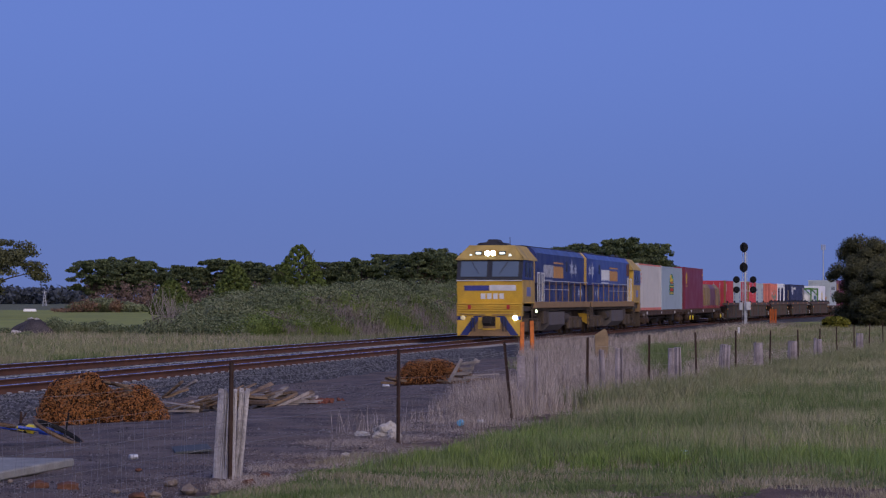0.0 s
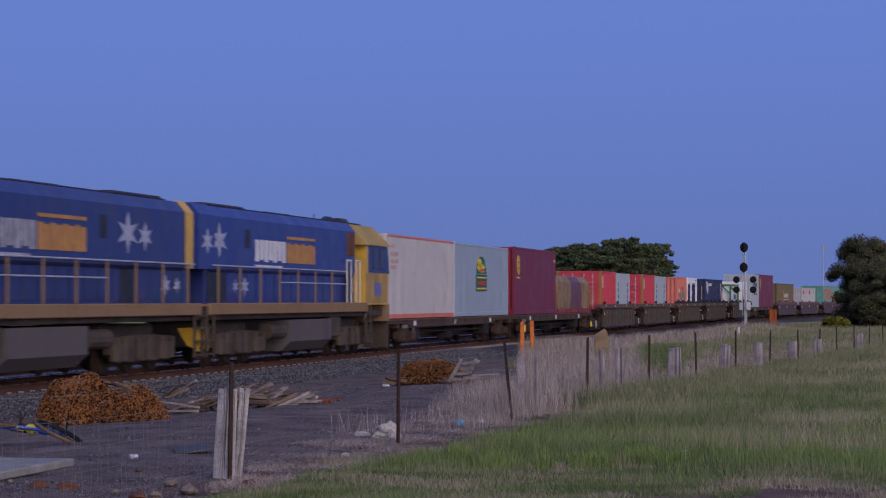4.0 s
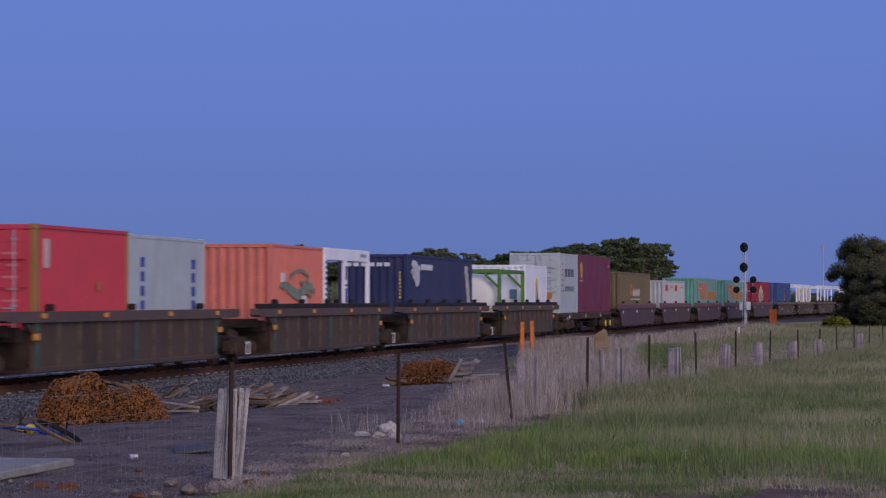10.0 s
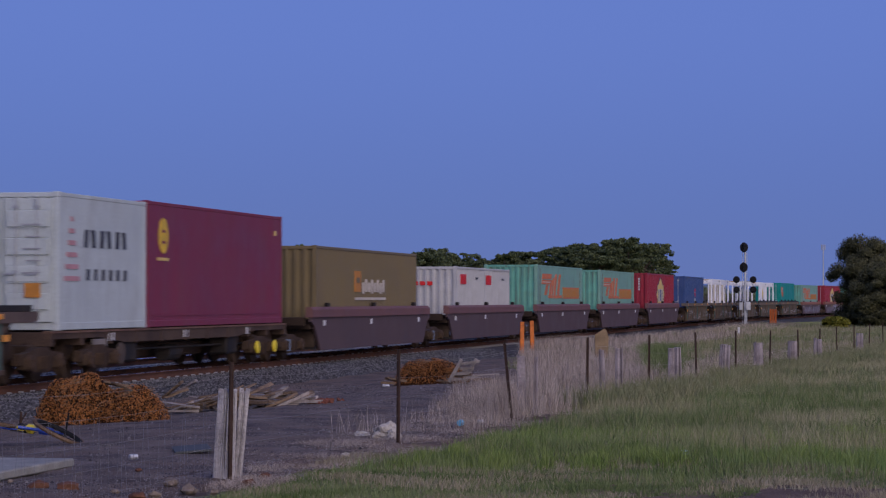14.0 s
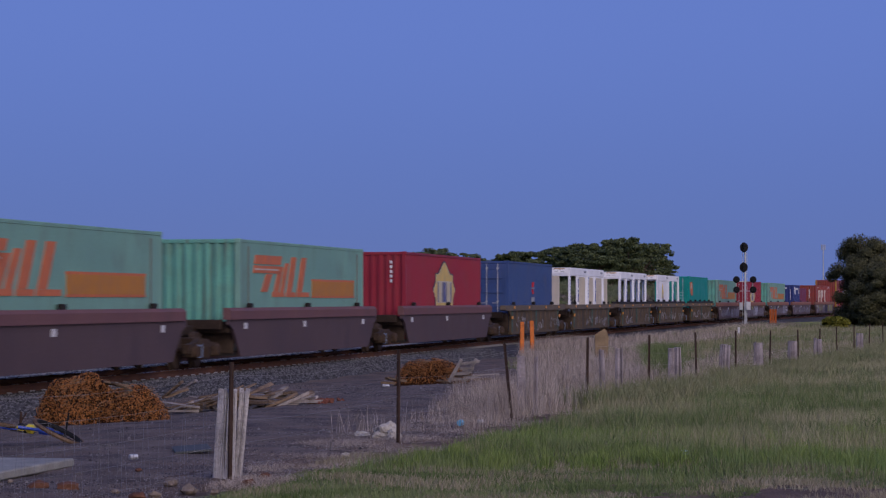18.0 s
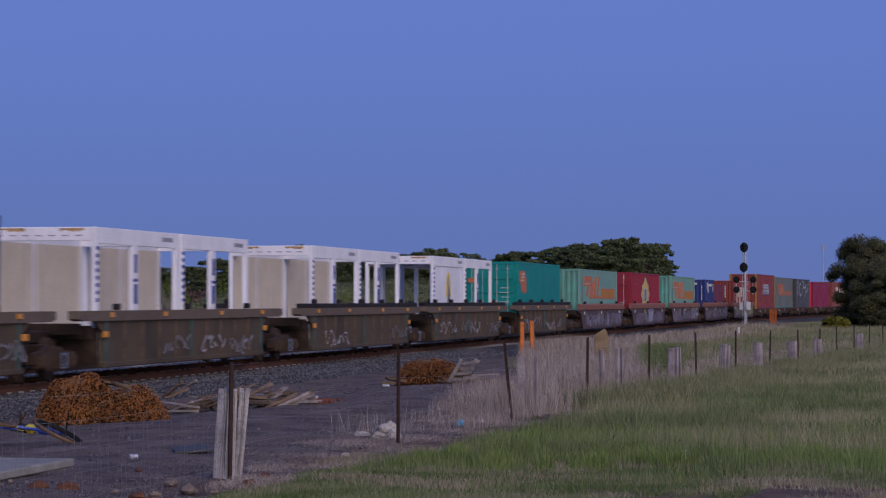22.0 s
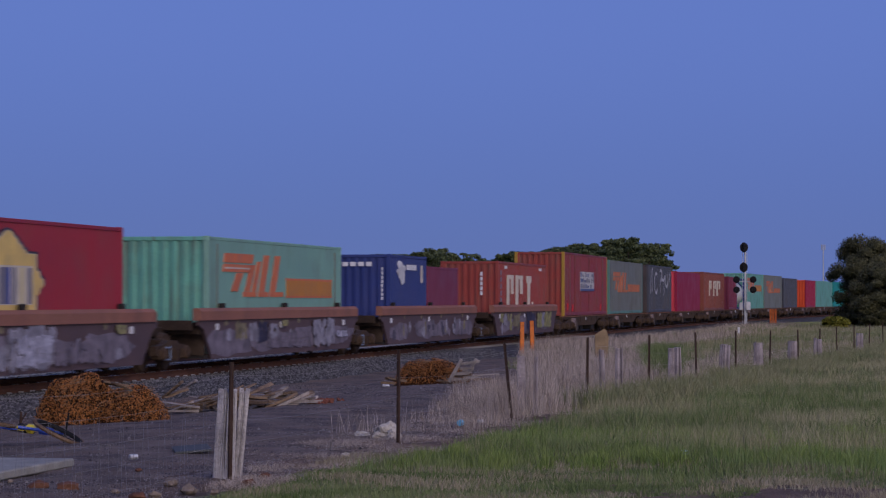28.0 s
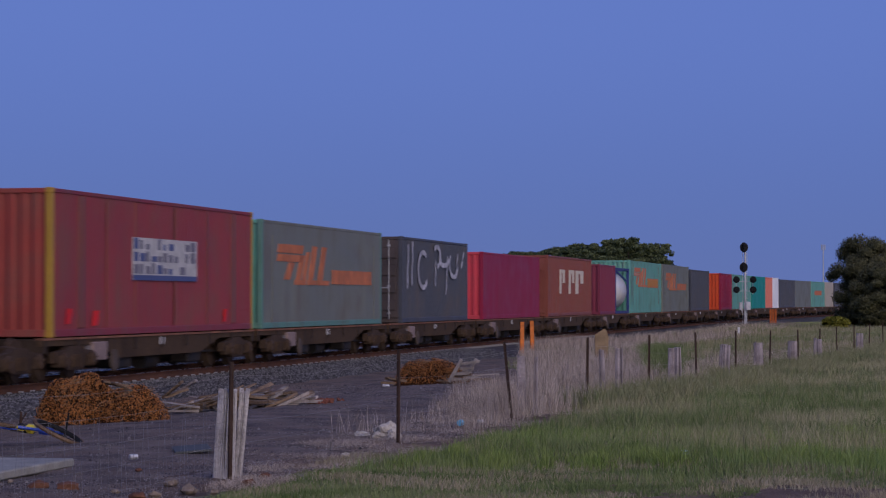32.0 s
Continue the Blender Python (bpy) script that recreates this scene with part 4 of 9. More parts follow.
    band = add("windscreen_surround", bm, loco_black)
    for s in (-1, 1):
        bm = bmesh.new()
        a, b_ = (0.12, 1.26) if s > 0 else (-1.26, -0.12)
        prism(bm, [(fx + 0.015, 2.7), (fx + 0.215, 3.36), (fx + 0.25, 3.36), (fx + 0.05, 2.7)], a, b_)
        for v in bm.verts:
            v.co.x -= 0.03
        part("windscreen", bm, screen, band)
        bm = bmesh.new()
        rod(bm, (fx + 0.17, s * 0.8, 3.36), (fx + 0.02, s * 0.45, 2.85), 0.012, seg=5)
        for v in bm.verts:
            v.co.x -= 0.04
        part("wiper", bm, loco_black, band)
    bm = bmesh.new()
    rod(bm, (fx - 0.05, -1.42, 2.53), (fx - 0.05, 1.42, 2.53), 0.022, seg=6)
    add("nose_grab_rail", bm, rail_white)
    # cab side: blue window band, dark windows, door between white rails
    two("side_window_band", lambda b, s: prism(b, [(fx + 0.03, 2.56), (fx + 0.265, 3.41), (-7.35, 3.41), (-7.35, 2.56)], s * 1.43 - 0.01, s * 1.43 + 0.01), loco_blue)
    for x0, x1 in ((fx + 0.75, fx + 1.45), (fx + 1.75, fx + 2.45)):
        two("cab_window", lambda b, s: box(b, x0, x1, s * 1.442 - 0.012, s * 1.442 + 0.012, 2.68, 3.33, 0.01), pane_dark)
    two("cab_door", lambda b, s: box(b, -5.5, -5.0, s * 1.31 - 0.012, s * 1.31 + 0.012, 1.65, 2.75, 0.01), loco_black, "dark doorway behind the cab")
    two("number_panel", lambda b, s: box(b, fx + 1.2, fx + 2.2, s * 1.43 - 0.008, s * 1.43 + 0.008, 1.85, 2.25), surface("grey_blue_marking", (0.13, 0.15, 0.3), 0.6))
    # nose front markings as plain bars
    def bar(y0, y1, z0, z1, mat, nm="marking"):
        bm = bmesh.new()
        def xf(z):
            return fx + 0.12 * (2.5 - z) / 0.95
        prism(bm, [(xf(z0) - 0.012, z0), (xf(z1) - 0.012, z1), (xf(z1) + 0.02, z1), (xf(z0) + 0.02, z0)], y0, y1)
        add(nm, bm, mat)
    bar(0.02, 1.1, 2.1, 2.32, surface("loco_navy_marking", (0.05, 0.06, 0.22), 0.6))
    bar(-1.15, 0.0, 2.1, 2.34, white_mark)
    for k in range(4):
        bar(-0.62 + k * 0.27, -0.42 + k * 0.27, 1.74, 1.98, white_mark)
    # headlight cluster over the windscreen
    hx = fx + 0.28
    lamp_face = surface("headlight_housing", (0.45, 0.25, 0.03), 0.5, var=0.1)
    hb = add("headlight_box", cube(hx - 0.07, hx + 0.5, -0.3, 0.3, 3.56, 3.86, 0.03), lamp_face)
    glow = glowing("headlight_beam", (0.74, 0.95, 1.0), 9.0) if lit else screen
    dim = glowing("dim_ditch_beam", (0.85, 0.7, 0.35), 0.12) if lit else screen
    glow2 = glowing("marker_beam", (0.85, 1.0, 0.92), 0.9) if lit else screen
    for s in (-1, 1):
        bm = bmesh.new()
        lathe(bm, [(-0.03, 0.03), (0.0, 0.115), (0.03, 0.115)], "x", (hx - 0.08, s * 0.12, 3.71), 16)
        part("headlight", bm, glow, hb)
        fr_ = part("number_box", cube(hx - 0.08, hx + 0.2, s * 0.52 - 0.15, s * 0.52 + 0.15, 3.62, 3.8, 0.02), loco_black, hb, "black-framed number box")
        fr_["label"] = "black-framed number box"
        part("number_light", cube(hx - 0.086, hx + 0.1, s * 0.52 - 0.115, s * 0.52 + 0.115, 3.655, 3.765, 0.01), glow2, hb)
        bm = bmesh.new()
        lathe(bm, [(-0.02, 0.03), (0.0, 0.06), (0.03, 0.06)], "x", (hx - 0.06, s * 0.86, 3.62), 12)
        add("marker_light", bm, glow2)
    # anticlimber, plough, coupler, ditch lights
    ribs = bmesh.new()
    for k in range(4):
        box(ribs, fx - 0.14, fx + 0.3, -1.4, 1.4, 1.2 + k * 0.1, 1.265 + k * 0.1, 0.01)
    front = loco_yellow if lit else loco_tan
    add("anticlimber", ribs, front)
    add("buffer_beam", cube(fx - 0.08, fx + 0.35, -1.42, 1.42, 1.0, 1.55, 0.02), front)
    for s in (-1, 1):
        bm = bmesh.new()
        prism(bm, [(s * 0.42, 1.02), (s * 1.4, 1.02), (s * 1.4, 0.16), (s * 0.62, 0.16)], fx - 0.05, fx + 0.12, axis="x")
        add("plough", bm, front if lit else loco_grime, "yellow plough blade with blue chevron" if lit else "grimy brown plough blade")
    for s in (-1, 1):
        bm = bmesh.new()
        prism(bm, [(s * 0.32, 1.02), (s * 0.66, 1.02), (s * 1.28, 0.18), (s * 0.93, 0.18)], fx - 0.076, fx - 0.02, axis="x")
        corner = bmesh.new()
        prism(corner, [(s * 0.95, 1.02), (s * 1.39, 1.02), (s * 1.39, 0.84), (s * 1.16, 0.84)], fx - 0.06, fx - 0.02, axis="x")
        add("chevron", corner, loco_blue if lit else loco_grime)
        add("chevron", bm, loco_blue if lit else loco_grime)
        part("red_marker", cube(fx - 0.16, fx - 0.1, s * 0.85 - 0.07, s * 0.85 + 0.07, 1.3, 1.48), red_lens, th, at=T)
        bm = bmesh.new()
        lathe(bm, [(-0.03, 0.05), (0.0, 0.105), (0.08, 0.105)], "x", (fx - 0.1, s * 1.14, 0.93), 14)
        add("ditch_light", bm, glow if s < 0 else dim, "lit ditch light" if lit else "")
    add("coupler_pocket", cube(fx - 0.1, fx + 0.3, -0.28, 0.28, 0.58, 0.98, 0.03), steel_dark)
    bm = bmesh.new()
    prism(bm, [(-0.42, 1.0), (0.42, 1.0), (0.9, 0.15), (-0.9, 0.15)], fx - 0.065, fx + 0.1, axis="x")
    add("draft_frame", bm, loco_tan, "dusty yellow-brown coupler surround")
    two("draft_plate", lambda b, s: box(b, fx - 0.1, fx - 0.06, s * 0.38 - 0.1, s * 0.38 + 0.1, 0.45, 0.95, 0.01), loco_yellow)
    add("draft_cross_plate", cube(fx - 0.1, fx - 0.06, -0.3, 0.3, 0.4, 0.48, 0.01), loco_yellow)
    two("cut_lever", lambda b, s: rod(b, (fx - 0.14, s * 0.15, 1.06), (fx - 0.14, s * 1.3, 1.1), 0.018, seg=5), loco_tan)
    bm = bmesh.new()
    box(bm, fx - 0.55, fx + 0.1, -0.13, 0.13, 0.72, 0.95, 0.03)
    box(bm, fx - 0.75, fx - 0.5, -0.2, 0.2, 0.66, 1.0, 0.05)
    add("coupler", bm, steel_dark)
    for k, y in enumerate((-0.75, -0.62, 0.62, 0.75)):
        bm = bmesh.new()
        for j in range(5):
            rod(bm, (fx - 0.12 - 0.06 * math.sin(j * 0.6), y, 0.95 - j * 0.12), (fx - 0.12 - 0.06 * math.sin((j + 1) * 0.6), y, 0.95 - (j + 1) * 0.12), 0.025, seg=6)
        add("brake_hose", bm, loco_black)
    # bogies of three axles
    fr = bmesh.new()
    prism(fr, [(-2.35, 0.5), (-2.3, 0.86), (-0.9, 0.9), (0.9, 0.9), (2.3, 0.86), (2.35, 0.5), (1.9, 0.34), (0.9, 0.3), (-0.9, 0.3), (-1.9, 0.34)], -0.07, 0.07)
    for x in (-1.75, 0, 1.75):
        box(fr, x - 0.22, x + 0.22, -0.16, 0.08, 0.3, 0.72, 0.04)
        rod(fr, (x - 0.4, -0.1, 0.35), (x - 0.4, -0.1, 0.85), 0.09, seg=8)
        rod(fr, (x + 0.4, -0.1, 0.35), (x + 0.4, -0.1, 0.85), 0.09, seg=8)
    frame_me = to_mesh("bogie_frame", fr, loco_grime)
    for bx in (-6.4, 6.6):
        b = add("bogie", cube(bx - 1.9, bx + 1.9, -0.8, 0.8, 0.5, 1.15, 0.05), loco_grime)
        for s in (-1, 1):
            part("bogie_frame", frame_me, None, b, at=pose(bx, s * 1.08, 0, 0, 0, 0 if s < 0 else 180))
            for dx in (-1.75, 0, 1.75):
                part("wheel", BOGIE["wheel"], None, b, at=pose(bx + dx, s * 0.76, 0.485, 0, 0, 0 if s < 0 else 180))
    # fuel tank, reservoirs, battery boxes, steps
    tank = bmesh.new()
    prism(tank, [(-1.38, 1.15), (1.38, 1.15), (1.38, 0.55), (1.1, 0.28), (-1.1, 0.28), (-1.38, 0.55)], -2.6, 2.2, axis="x")
    add("fuel_tank", tank, surface("loco_tank_grey", (0.115, 0.10, 0.097), 0.8, var=0.25, scale=1.0, dirt=0.5), "large grey fuel tank")
    two("air_reservoir", lambda b, s: rod(b, (2.4, s * 1.15, 0.85), (4.0, s * 1.15, 0.85), 0.22, seg=12), loco_grime)
    two("equipment_box", lambda b, s: box(b, -3.9, -2.75, s * 1.15 - 0.2, s * 1.15 + 0.2, 0.6, 1.2, 0.04), loco_grime)
    for x in (-7.35, 10.2):
        def steps(b, s):
            for z in (0.35, 0.68, 1.0, 1.3):
                box(b, x - 0.3, x + 0.3, s * 1.4 - 0.12, s * 1.4 + 0.04, z, z + 0.04)
            for d in (-0.32, 0.32):
                box(b, x + d - 0.03, x + d + 0.03, s * 1.42 - 0.03, s * 1.42 + 0.03, 0.3, 1.55)
        two("steps", steps, loco_grime)
    ml = glowing("step_light", (0.85, 1.0, 0.6), 5.0) if lit else screen
    for s in (-1, 1):
        bm = bmesh.new()
        lathe(bm, [(-0.02, 0.07), (0.02, 0.07)], "y", (-6.75, s * 1.46, 1.2), 10)
        add("step_light", bm, ml)
    # handrails
    def top_rail(b, s):
        rod(b, (-4.4, s * 1.4, 2.56), (9.9, s * 1.4, 2.56), 0.02, seg=6)

    def mid_rail(b, s):
        rod(b, (-4.6, s * 1.4, 2.18), (3.4, s * 1.4, 2.18), 0.018, seg=6)
    two("handrail", top_rail, surface("dull_white_rail", (0.4, 0.4, 0.42), 0.5, var=0.2))
    two("mid_rail", mid_rail, surface("dull_white_rail", (0.4, 0.4, 0.42), 0.5, var=0.2))
    stm = to_mesh("stanchion", cube(-0.025, 0.025, -0.02, 0.02, 1.6, 2.56), loco_tan)
    for s_ in (-1, 1):
        for x in (-4.6, -2.6, -0.6, 1.4, 3.4, 5.4, 7.4, 9.4):
            part("stanchion", stm, None, th, at=T @ pose(x, s_ * 1.4, 0))
    for x0, x1 in ((-6.15, -5.6), (-4.95, -4.4)):
        def door_rail(b, s):
            for x in (x0, x1):
                rod(b, (x, s * 1.43, 1.6), (x, s * 1.43, 2.9), 0.02, seg=6)
            rod(b, (x0, s * 1.43, 2.9), (x1, s * 1.43, 2.9), 0.03, seg=6)
        two("grab_rail", door_rail, rail_white)
    # side markings as plain shapes: white and orange blocks, stars
    def blocks(s):
        y = s * 1.302
        def q(x0, x1, z0, z1, mat):
            part("marking", cube(min(x0, x1), max(x0, x1), min(y, y + s * 0.012), max(y, y + s * 0.012), z0, z1), mat, hood)
        paint_w = surface("worn_grey_marking", (0.33, 0.33, 0.36), 0.7, var=0.35, scale=5) if lit else white_mark
        def emb(u0, u1, z0, z1, mat):
            c, k = (-0.65, 1.0) if lit else (2.3, 1.1)
            q(c - s * u0 * k, c - s * u1 * k, z0, z1, mat)
        for k in range(7):
            emb(-3.0 + k * 0.42, -3.0 + k * 0.42 + 0.34, 2.72 + 0.05 * (k % 2), 3.3, paint_w)
        emb(-3.0, -0.5, 2.55, 2.63, paint_w)
        for k in range(8):
            emb(-0.02 + k * 0.37, -0.02 + k * 0.37 + 0.33, 2.72, 3.28 - 0.04 * (k % 2), logo_orange)
        emb(0.0, 2.9, 3.38, 3.46, logo_orange)
        for x, z, r in (((5.1, 3.2, 0.42), (6.35, 3.15, 0.3)) if lit else ((9.0, 3.2, 0.4), (10.15, 3.15, 0.29))):
            bm = bmesh.new()
            star(bm, x, z, r, y + s * (0.002 if x < 9.2 else 0.03))
            part("star", bm, faded_star, hood)
        for x, z, r in (((8.2, 2.05, 0.22), (9.1, 2.05, 0.17)) if lit else ((6.3, 2.05, 0.22), (7.2, 2.05, 0.17))):
            bm = bmesh.new()
            star(bm, x, z, r, s * 1.21)
            part("star", bm, faded_star, hood)
    for s in (-1, 1):
        blocks(s)
    MOVERS.append((th, s_mid))
    return th


locomotive(81.75, False, True, "lit yellow-nosed blue diesel locomotive leading the freight train")
locomotive(103.15, True, False, "blue and yellow diesel locomotive coupled second, cab facing the wagons")


# ---- the train: boxes and wagons in order ----
P_white = paint("cream_white", (0.60, 0.545, 0.475), 0.2, 0.12)
P_grey = paint("cool_grey", (0.34, 0.40, 0.44), 0.2, 0.15)
P_maroon = paint("maroon", (0.19, 0.028, 0.053), 0.15, 0.12)
P_red = paint("signal_red", (0.55, 0.052, 0.072), 0.2, 0.15)
P_red2 = paint("deep_red", (0.265, 0.018, 0.034), 0.2, 0.2)
P_palegrey = paint("pale_grey", (0.47, 0.51, 0.49), 0.25, 0.2)
P_orange = paint("salmon_orange", (0.66, 0.19, 0.13), 0.3, 0.2)
P_bright = paint("plain_white", (0.84, 0.82, 0.82), 0.06, 0.06)
P_navy = paint("navy", (0.028, 0.035, 0.092), 0.2, 0.15)
P_blue = paint("mid_blue", (0.036, 0.07, 0.19), 0.3, 0.2)
P_royal = paint("royal_blue", (0.026, 0.042, 0.16), 0.15, 0.12)
P_brown = paint("olive_brown", (0.16, 0.12, 0.055), 0.3, 0.3)
P_sage = paint("sage_green", (0.19, 0.36, 0.27), 0.3, 0.15)
P_mint = paint("mint_end", (0.13, 0.36, 0.27), 0.45, 0.75)
P_teal = paint("teal", (0.0, 0.24, 0.20), 0.12, 0.1)
P_rust = paint("brick_red", (0.27, 0.046, 0.034), 0.5, 0.5)
P_dull_teal = paint("dull_teal", (0.10, 0.22, 0.18), 0.5, 0.4)
P_greygreen = paint("dull_grey_green", (0.165, 0.172, 0.138), 0.5, 0.4)
P_slate = paint("slate", (0.06, 0.065, 0.08), 0.4, 0.3)
P_rusty_slate = paint("rusty_slate", (0.065, 0.05, 0.048), 0.5, 0.5)
P_crimson = paint("crimson", (0.28, 0.012, 0.045), 0.2, 0.15)
P_tan = paint("brown_red", (0.22, 0.06, 0.04), 0.3, 0.3)
P_yellowpost = paint("mustard_post", (0.38, 0.22, 0.03), 0.4, 0.3)
P_ochre = paint("ochre_post", (0.34, 0.17, 0.05), 0.4, 0.3)
P_offwhite = paint("chalky_grey", (0.46, 0.45, 0.43), 0.3, 0.2)
P_beige = paint("beige", (0.45, 0.38, 0.28), 0.3, 0.2)
P_fleet_or = paint("orange_red", (0.60, 0.07, 0.015), 0.2, 0.15)
D_slate2 = surface("marking_mid_grey", (0.3, 0.3, 0.31), 0.6, var=0.1)
D_orange = surface("marking_orange", (0.52, 0.15, 0.06), 0.6, var=0.15, scale=3)
D_amber = surface("marking_amber", (0.46, 0.19, 0.035), 0.6, var=0.15, scale=3)
D_white = white_mark
D_yellow = surface("marking_yellow", (0.75, 0.52, 0.03), 0.6, var=0.1, scale=3)
D_ochre = surface("marking_dull_yellow", (0.62, 0.40, 0.04), 0.6, var=0.25, scale=5)
D_gold = surface("marking_gold", (0.62, 0.44, 0.14), 0.6, var=0.15, scale=3)
D_green = surface("marking_green", (0.01, 0.13, 0.07), 0.6, var=0.1, scale=3)
D_black = surface("marking_black", (0.025, 0.025, 0.04), 0.6, var=0.1, scale=3)
D_red = surface("marking_red", (0.6, 0.02, 0.02), 0.6, var=0.1, scale=3)
D_blue = surface("marking_blue", (0.03, 0.06, 0.28), 0.6, var=0.1, scale=3)
D_teal = surface("marking_sea_green", (0.02, 0.28, 0.22), 0.6, var=0.1, scale=3)
D_pale = surface("marking_pale", (0.50, 0.44, 0.36), 0.6, var=0.2, scale=3)
tarp = surface("weathered_tarpaulin", (0.28, 0.19, 0.105), 0.85, var=0.4, scale=1.2, grain=14, bump=0.4, dirt=0.6, dirt_col=(0.17, 0.12, 0.115), streak=0.6)

FLAT = 1.06
# first flat: two long boxes
flat_wagon(113.9, 138.55, FLAT, "long brown container flat wagon with grimy bogies", flat_brown)
a = container(114.05, 125.9, FLAT, 3.89, P_white, "cream white forty-foot container with orange base rail", "smooth", base_rail=P_orange, roof_rail=P_orange)
for z, l in ((3.55, 0.5), (3.3, 1.1), (3.05, 1.15), (2.85, 0.8)):
    decal(a, -5.2, -5.2 + l, z - 0.12, z, paint("faded_salmon", (0.58, 0.36, 0.29)), "faded_marking")
a = container(125.95, 137.75, FLAT, 3.87, P_grey, "blue-grey container with green and yellow emblem", "smooth")
E = -0.345
decal(a, E - 1.18, E + 1.18, 2.05, 2.7, D_green, "emblem_panel")
for z in (2.12, 2.55):
    decal(a, E - 1.05, E + 1.05, z, z + 0.06, D_yellow, "emblem_stripe", y=-1.226)
for k in range(5):
    decal(a, E - 0.85 + k * 0.36, E - 0.6 + k * 0.36, 2.27, 2.45, D_red, "emblem_bar", y=-1.226)
bm = bmesh.new()
prism(bm, [(E + 1.1 * math.cos(q * math.pi / 9) * (1.0 if q < 10 else 0.95), 2.74 + 0.68 * max(0.0, math.sin(q * math.pi / 9))) for q in range(10)], -1.224, -1.2)
part("emblem_disc", bm, D_green, a)
for x, z, rx, rz, m in ((-0.45, 3.2, 0.42, 0.13, D_yellow), (0.1, 3.02, 0.75, 0.1, D_yellow), (-0.55, 2.98, 0.4, 0.12, D_yellow), (0.1, 2.84, 0.8, 0.07, D_orange), (0.55, 3.12, 0.3, 0.09, D_teal)):
    bm = bmesh.new()
    prism(bm, [(E + x + rx * math.cos(q * math.pi / 6), z + rz * math.sin(q * math.pi / 6)) for q in range(12)], -1.23, -1.21)
    part("emblem_patch", bm, m, a)
# second flat: maroon box and a tarpaulin-sided one
flat_wagon(138.75, 163.7, FLAT, "long brown container flat wagon with yellow axle covers", flat_brown, yellow=(-10.36, -8.6, 10.36))
a = container(139.5, 150.95, FLAT, 3.98, P_maroon, "smooth maroon container with yellow oval emblem", "smooth", end_col=P_red2)


def oval(th, x, z, rx, rz, mat):
    bm = bmesh.new()
    prism(bm, [(x + rx * math.cos(k * math.pi / 8), z + rz * math.sin(k * math.pi / 8)) for k in range(16)], -1.226, -1.2)
    part("emblem_oval", bm, mat, th, "yellow oval emblem")


def maroon_marks(a):
    oval(a, -4.85, 3.2, 0.36, 0.42, D_ochre)
    decal(a, -4.98, -4.72, 3.02, 3.08, P_maroon, 'emblem_gap', y=-1.23)
    decal(a, -4.98, -4.72, 3.28, 3.34, P_maroon, 'emblem_gap', y=-1.23)
    decal(a, -5.3, -4.45, 2.62, 2.69, D_gold, "marking")
    decal(a, 5.2, 5.42, 3.45, 3.58, D_gold, "marking")
    decal(a, -5.7, 5.7, 1.33, 1.36, P_maroon, "base_ridge")


maroon_marks(a)


def tarped(s0, s1, zb, zt):
    c, l = (s0 + s1) / 2, s1 - s0 - 0.1
    th = thing("curtain_sided_container", "brown weathered tarpaulin load over a red flat rack", "shipping container", "containers on the train")
    part("base_frame", cube(-l / 2, l / 2, -1.2, 1.2, zb, zb + 0.22, 0.03), paint("flat_rack_red", (0.3, 0.03, 0.03), 0.4, 0.3), th)
    n, w = 30, 1.18
    bm = bmesh.new()
    rows = []
    rr = random.Random(5)
    for i in range(n + 1):
        x = -l / 2 + 0.1 + (l - 0.2) * i / n
        sag = 0.05 * math.sin(i * 1.1) + rr.uniform(-0.03, 0.03)
        top = zt - 0.04 * abs(math.sin(i * 0.8)) - (0.18 if i in (0, n) else 0)
        prof_ = [(-w + sag, zb + 0.22), (-w - 0.02 + sag, zb + 0.9), (-w + 0.02 + sag * 0.6, top - 0.35), (-w + 0.25, top - 0.06), (0, top), (w - 0.25, top - 0.06), (w - 0.02, top - 0.35), (w, zb + 0.22)]
        rows.append([bm.verts.new((x, y, z)) for y, z in prof_])
    for r0, r1 in zip(rows, rows[1:]):
        for k in range(7):
            bm.faces.new((r0[k], r0[k + 1], r1[k + 1], r1[k]))
    bm.faces.new(rows[0])
    bm.faces.new(rows[-1][::-1])
    t = part("tarpaulin", bm, tarp, th, "sagging brown tarpaulin")
    pm = paint("tarp_panel_purple", (0.15, 0.055, 0.08), 0.5, 0.5)
    t.data.materials.append(pm)
    for f in t.data.polygons:
        if -0.9 < f.center.x < 2.3 and f.center.z < zt - 0.1:
            f.material_index = 1
    ym = surface("tarp_strap_yellow", (0.33, 0.20, 0.035), 0.8, var=0.4, scale=3, dirt=0.5)
    for x in (-l / 2 + 0.35, 2.4, l / 2 - 0.4):
        part("strap", cube(x - 0.07, x + 0.07, -w - 0.08, -w - 0.05, zb + 0.25, zt - 0.5, 0.008), ym, t)
    for i in range(9):
        x = -l / 2 + 0.5 + i * (l - 1) / 8
        part("lashing", cube(x - 0.03, x + 0.03, -1.215, -1.2, zb + 0.06, zb + 0.6), ym if i % 3 == 1 else steel_dark, th)
    MOVERS.append((th, c))


tarped(151.0, 163.1, FLAT, 2.94)

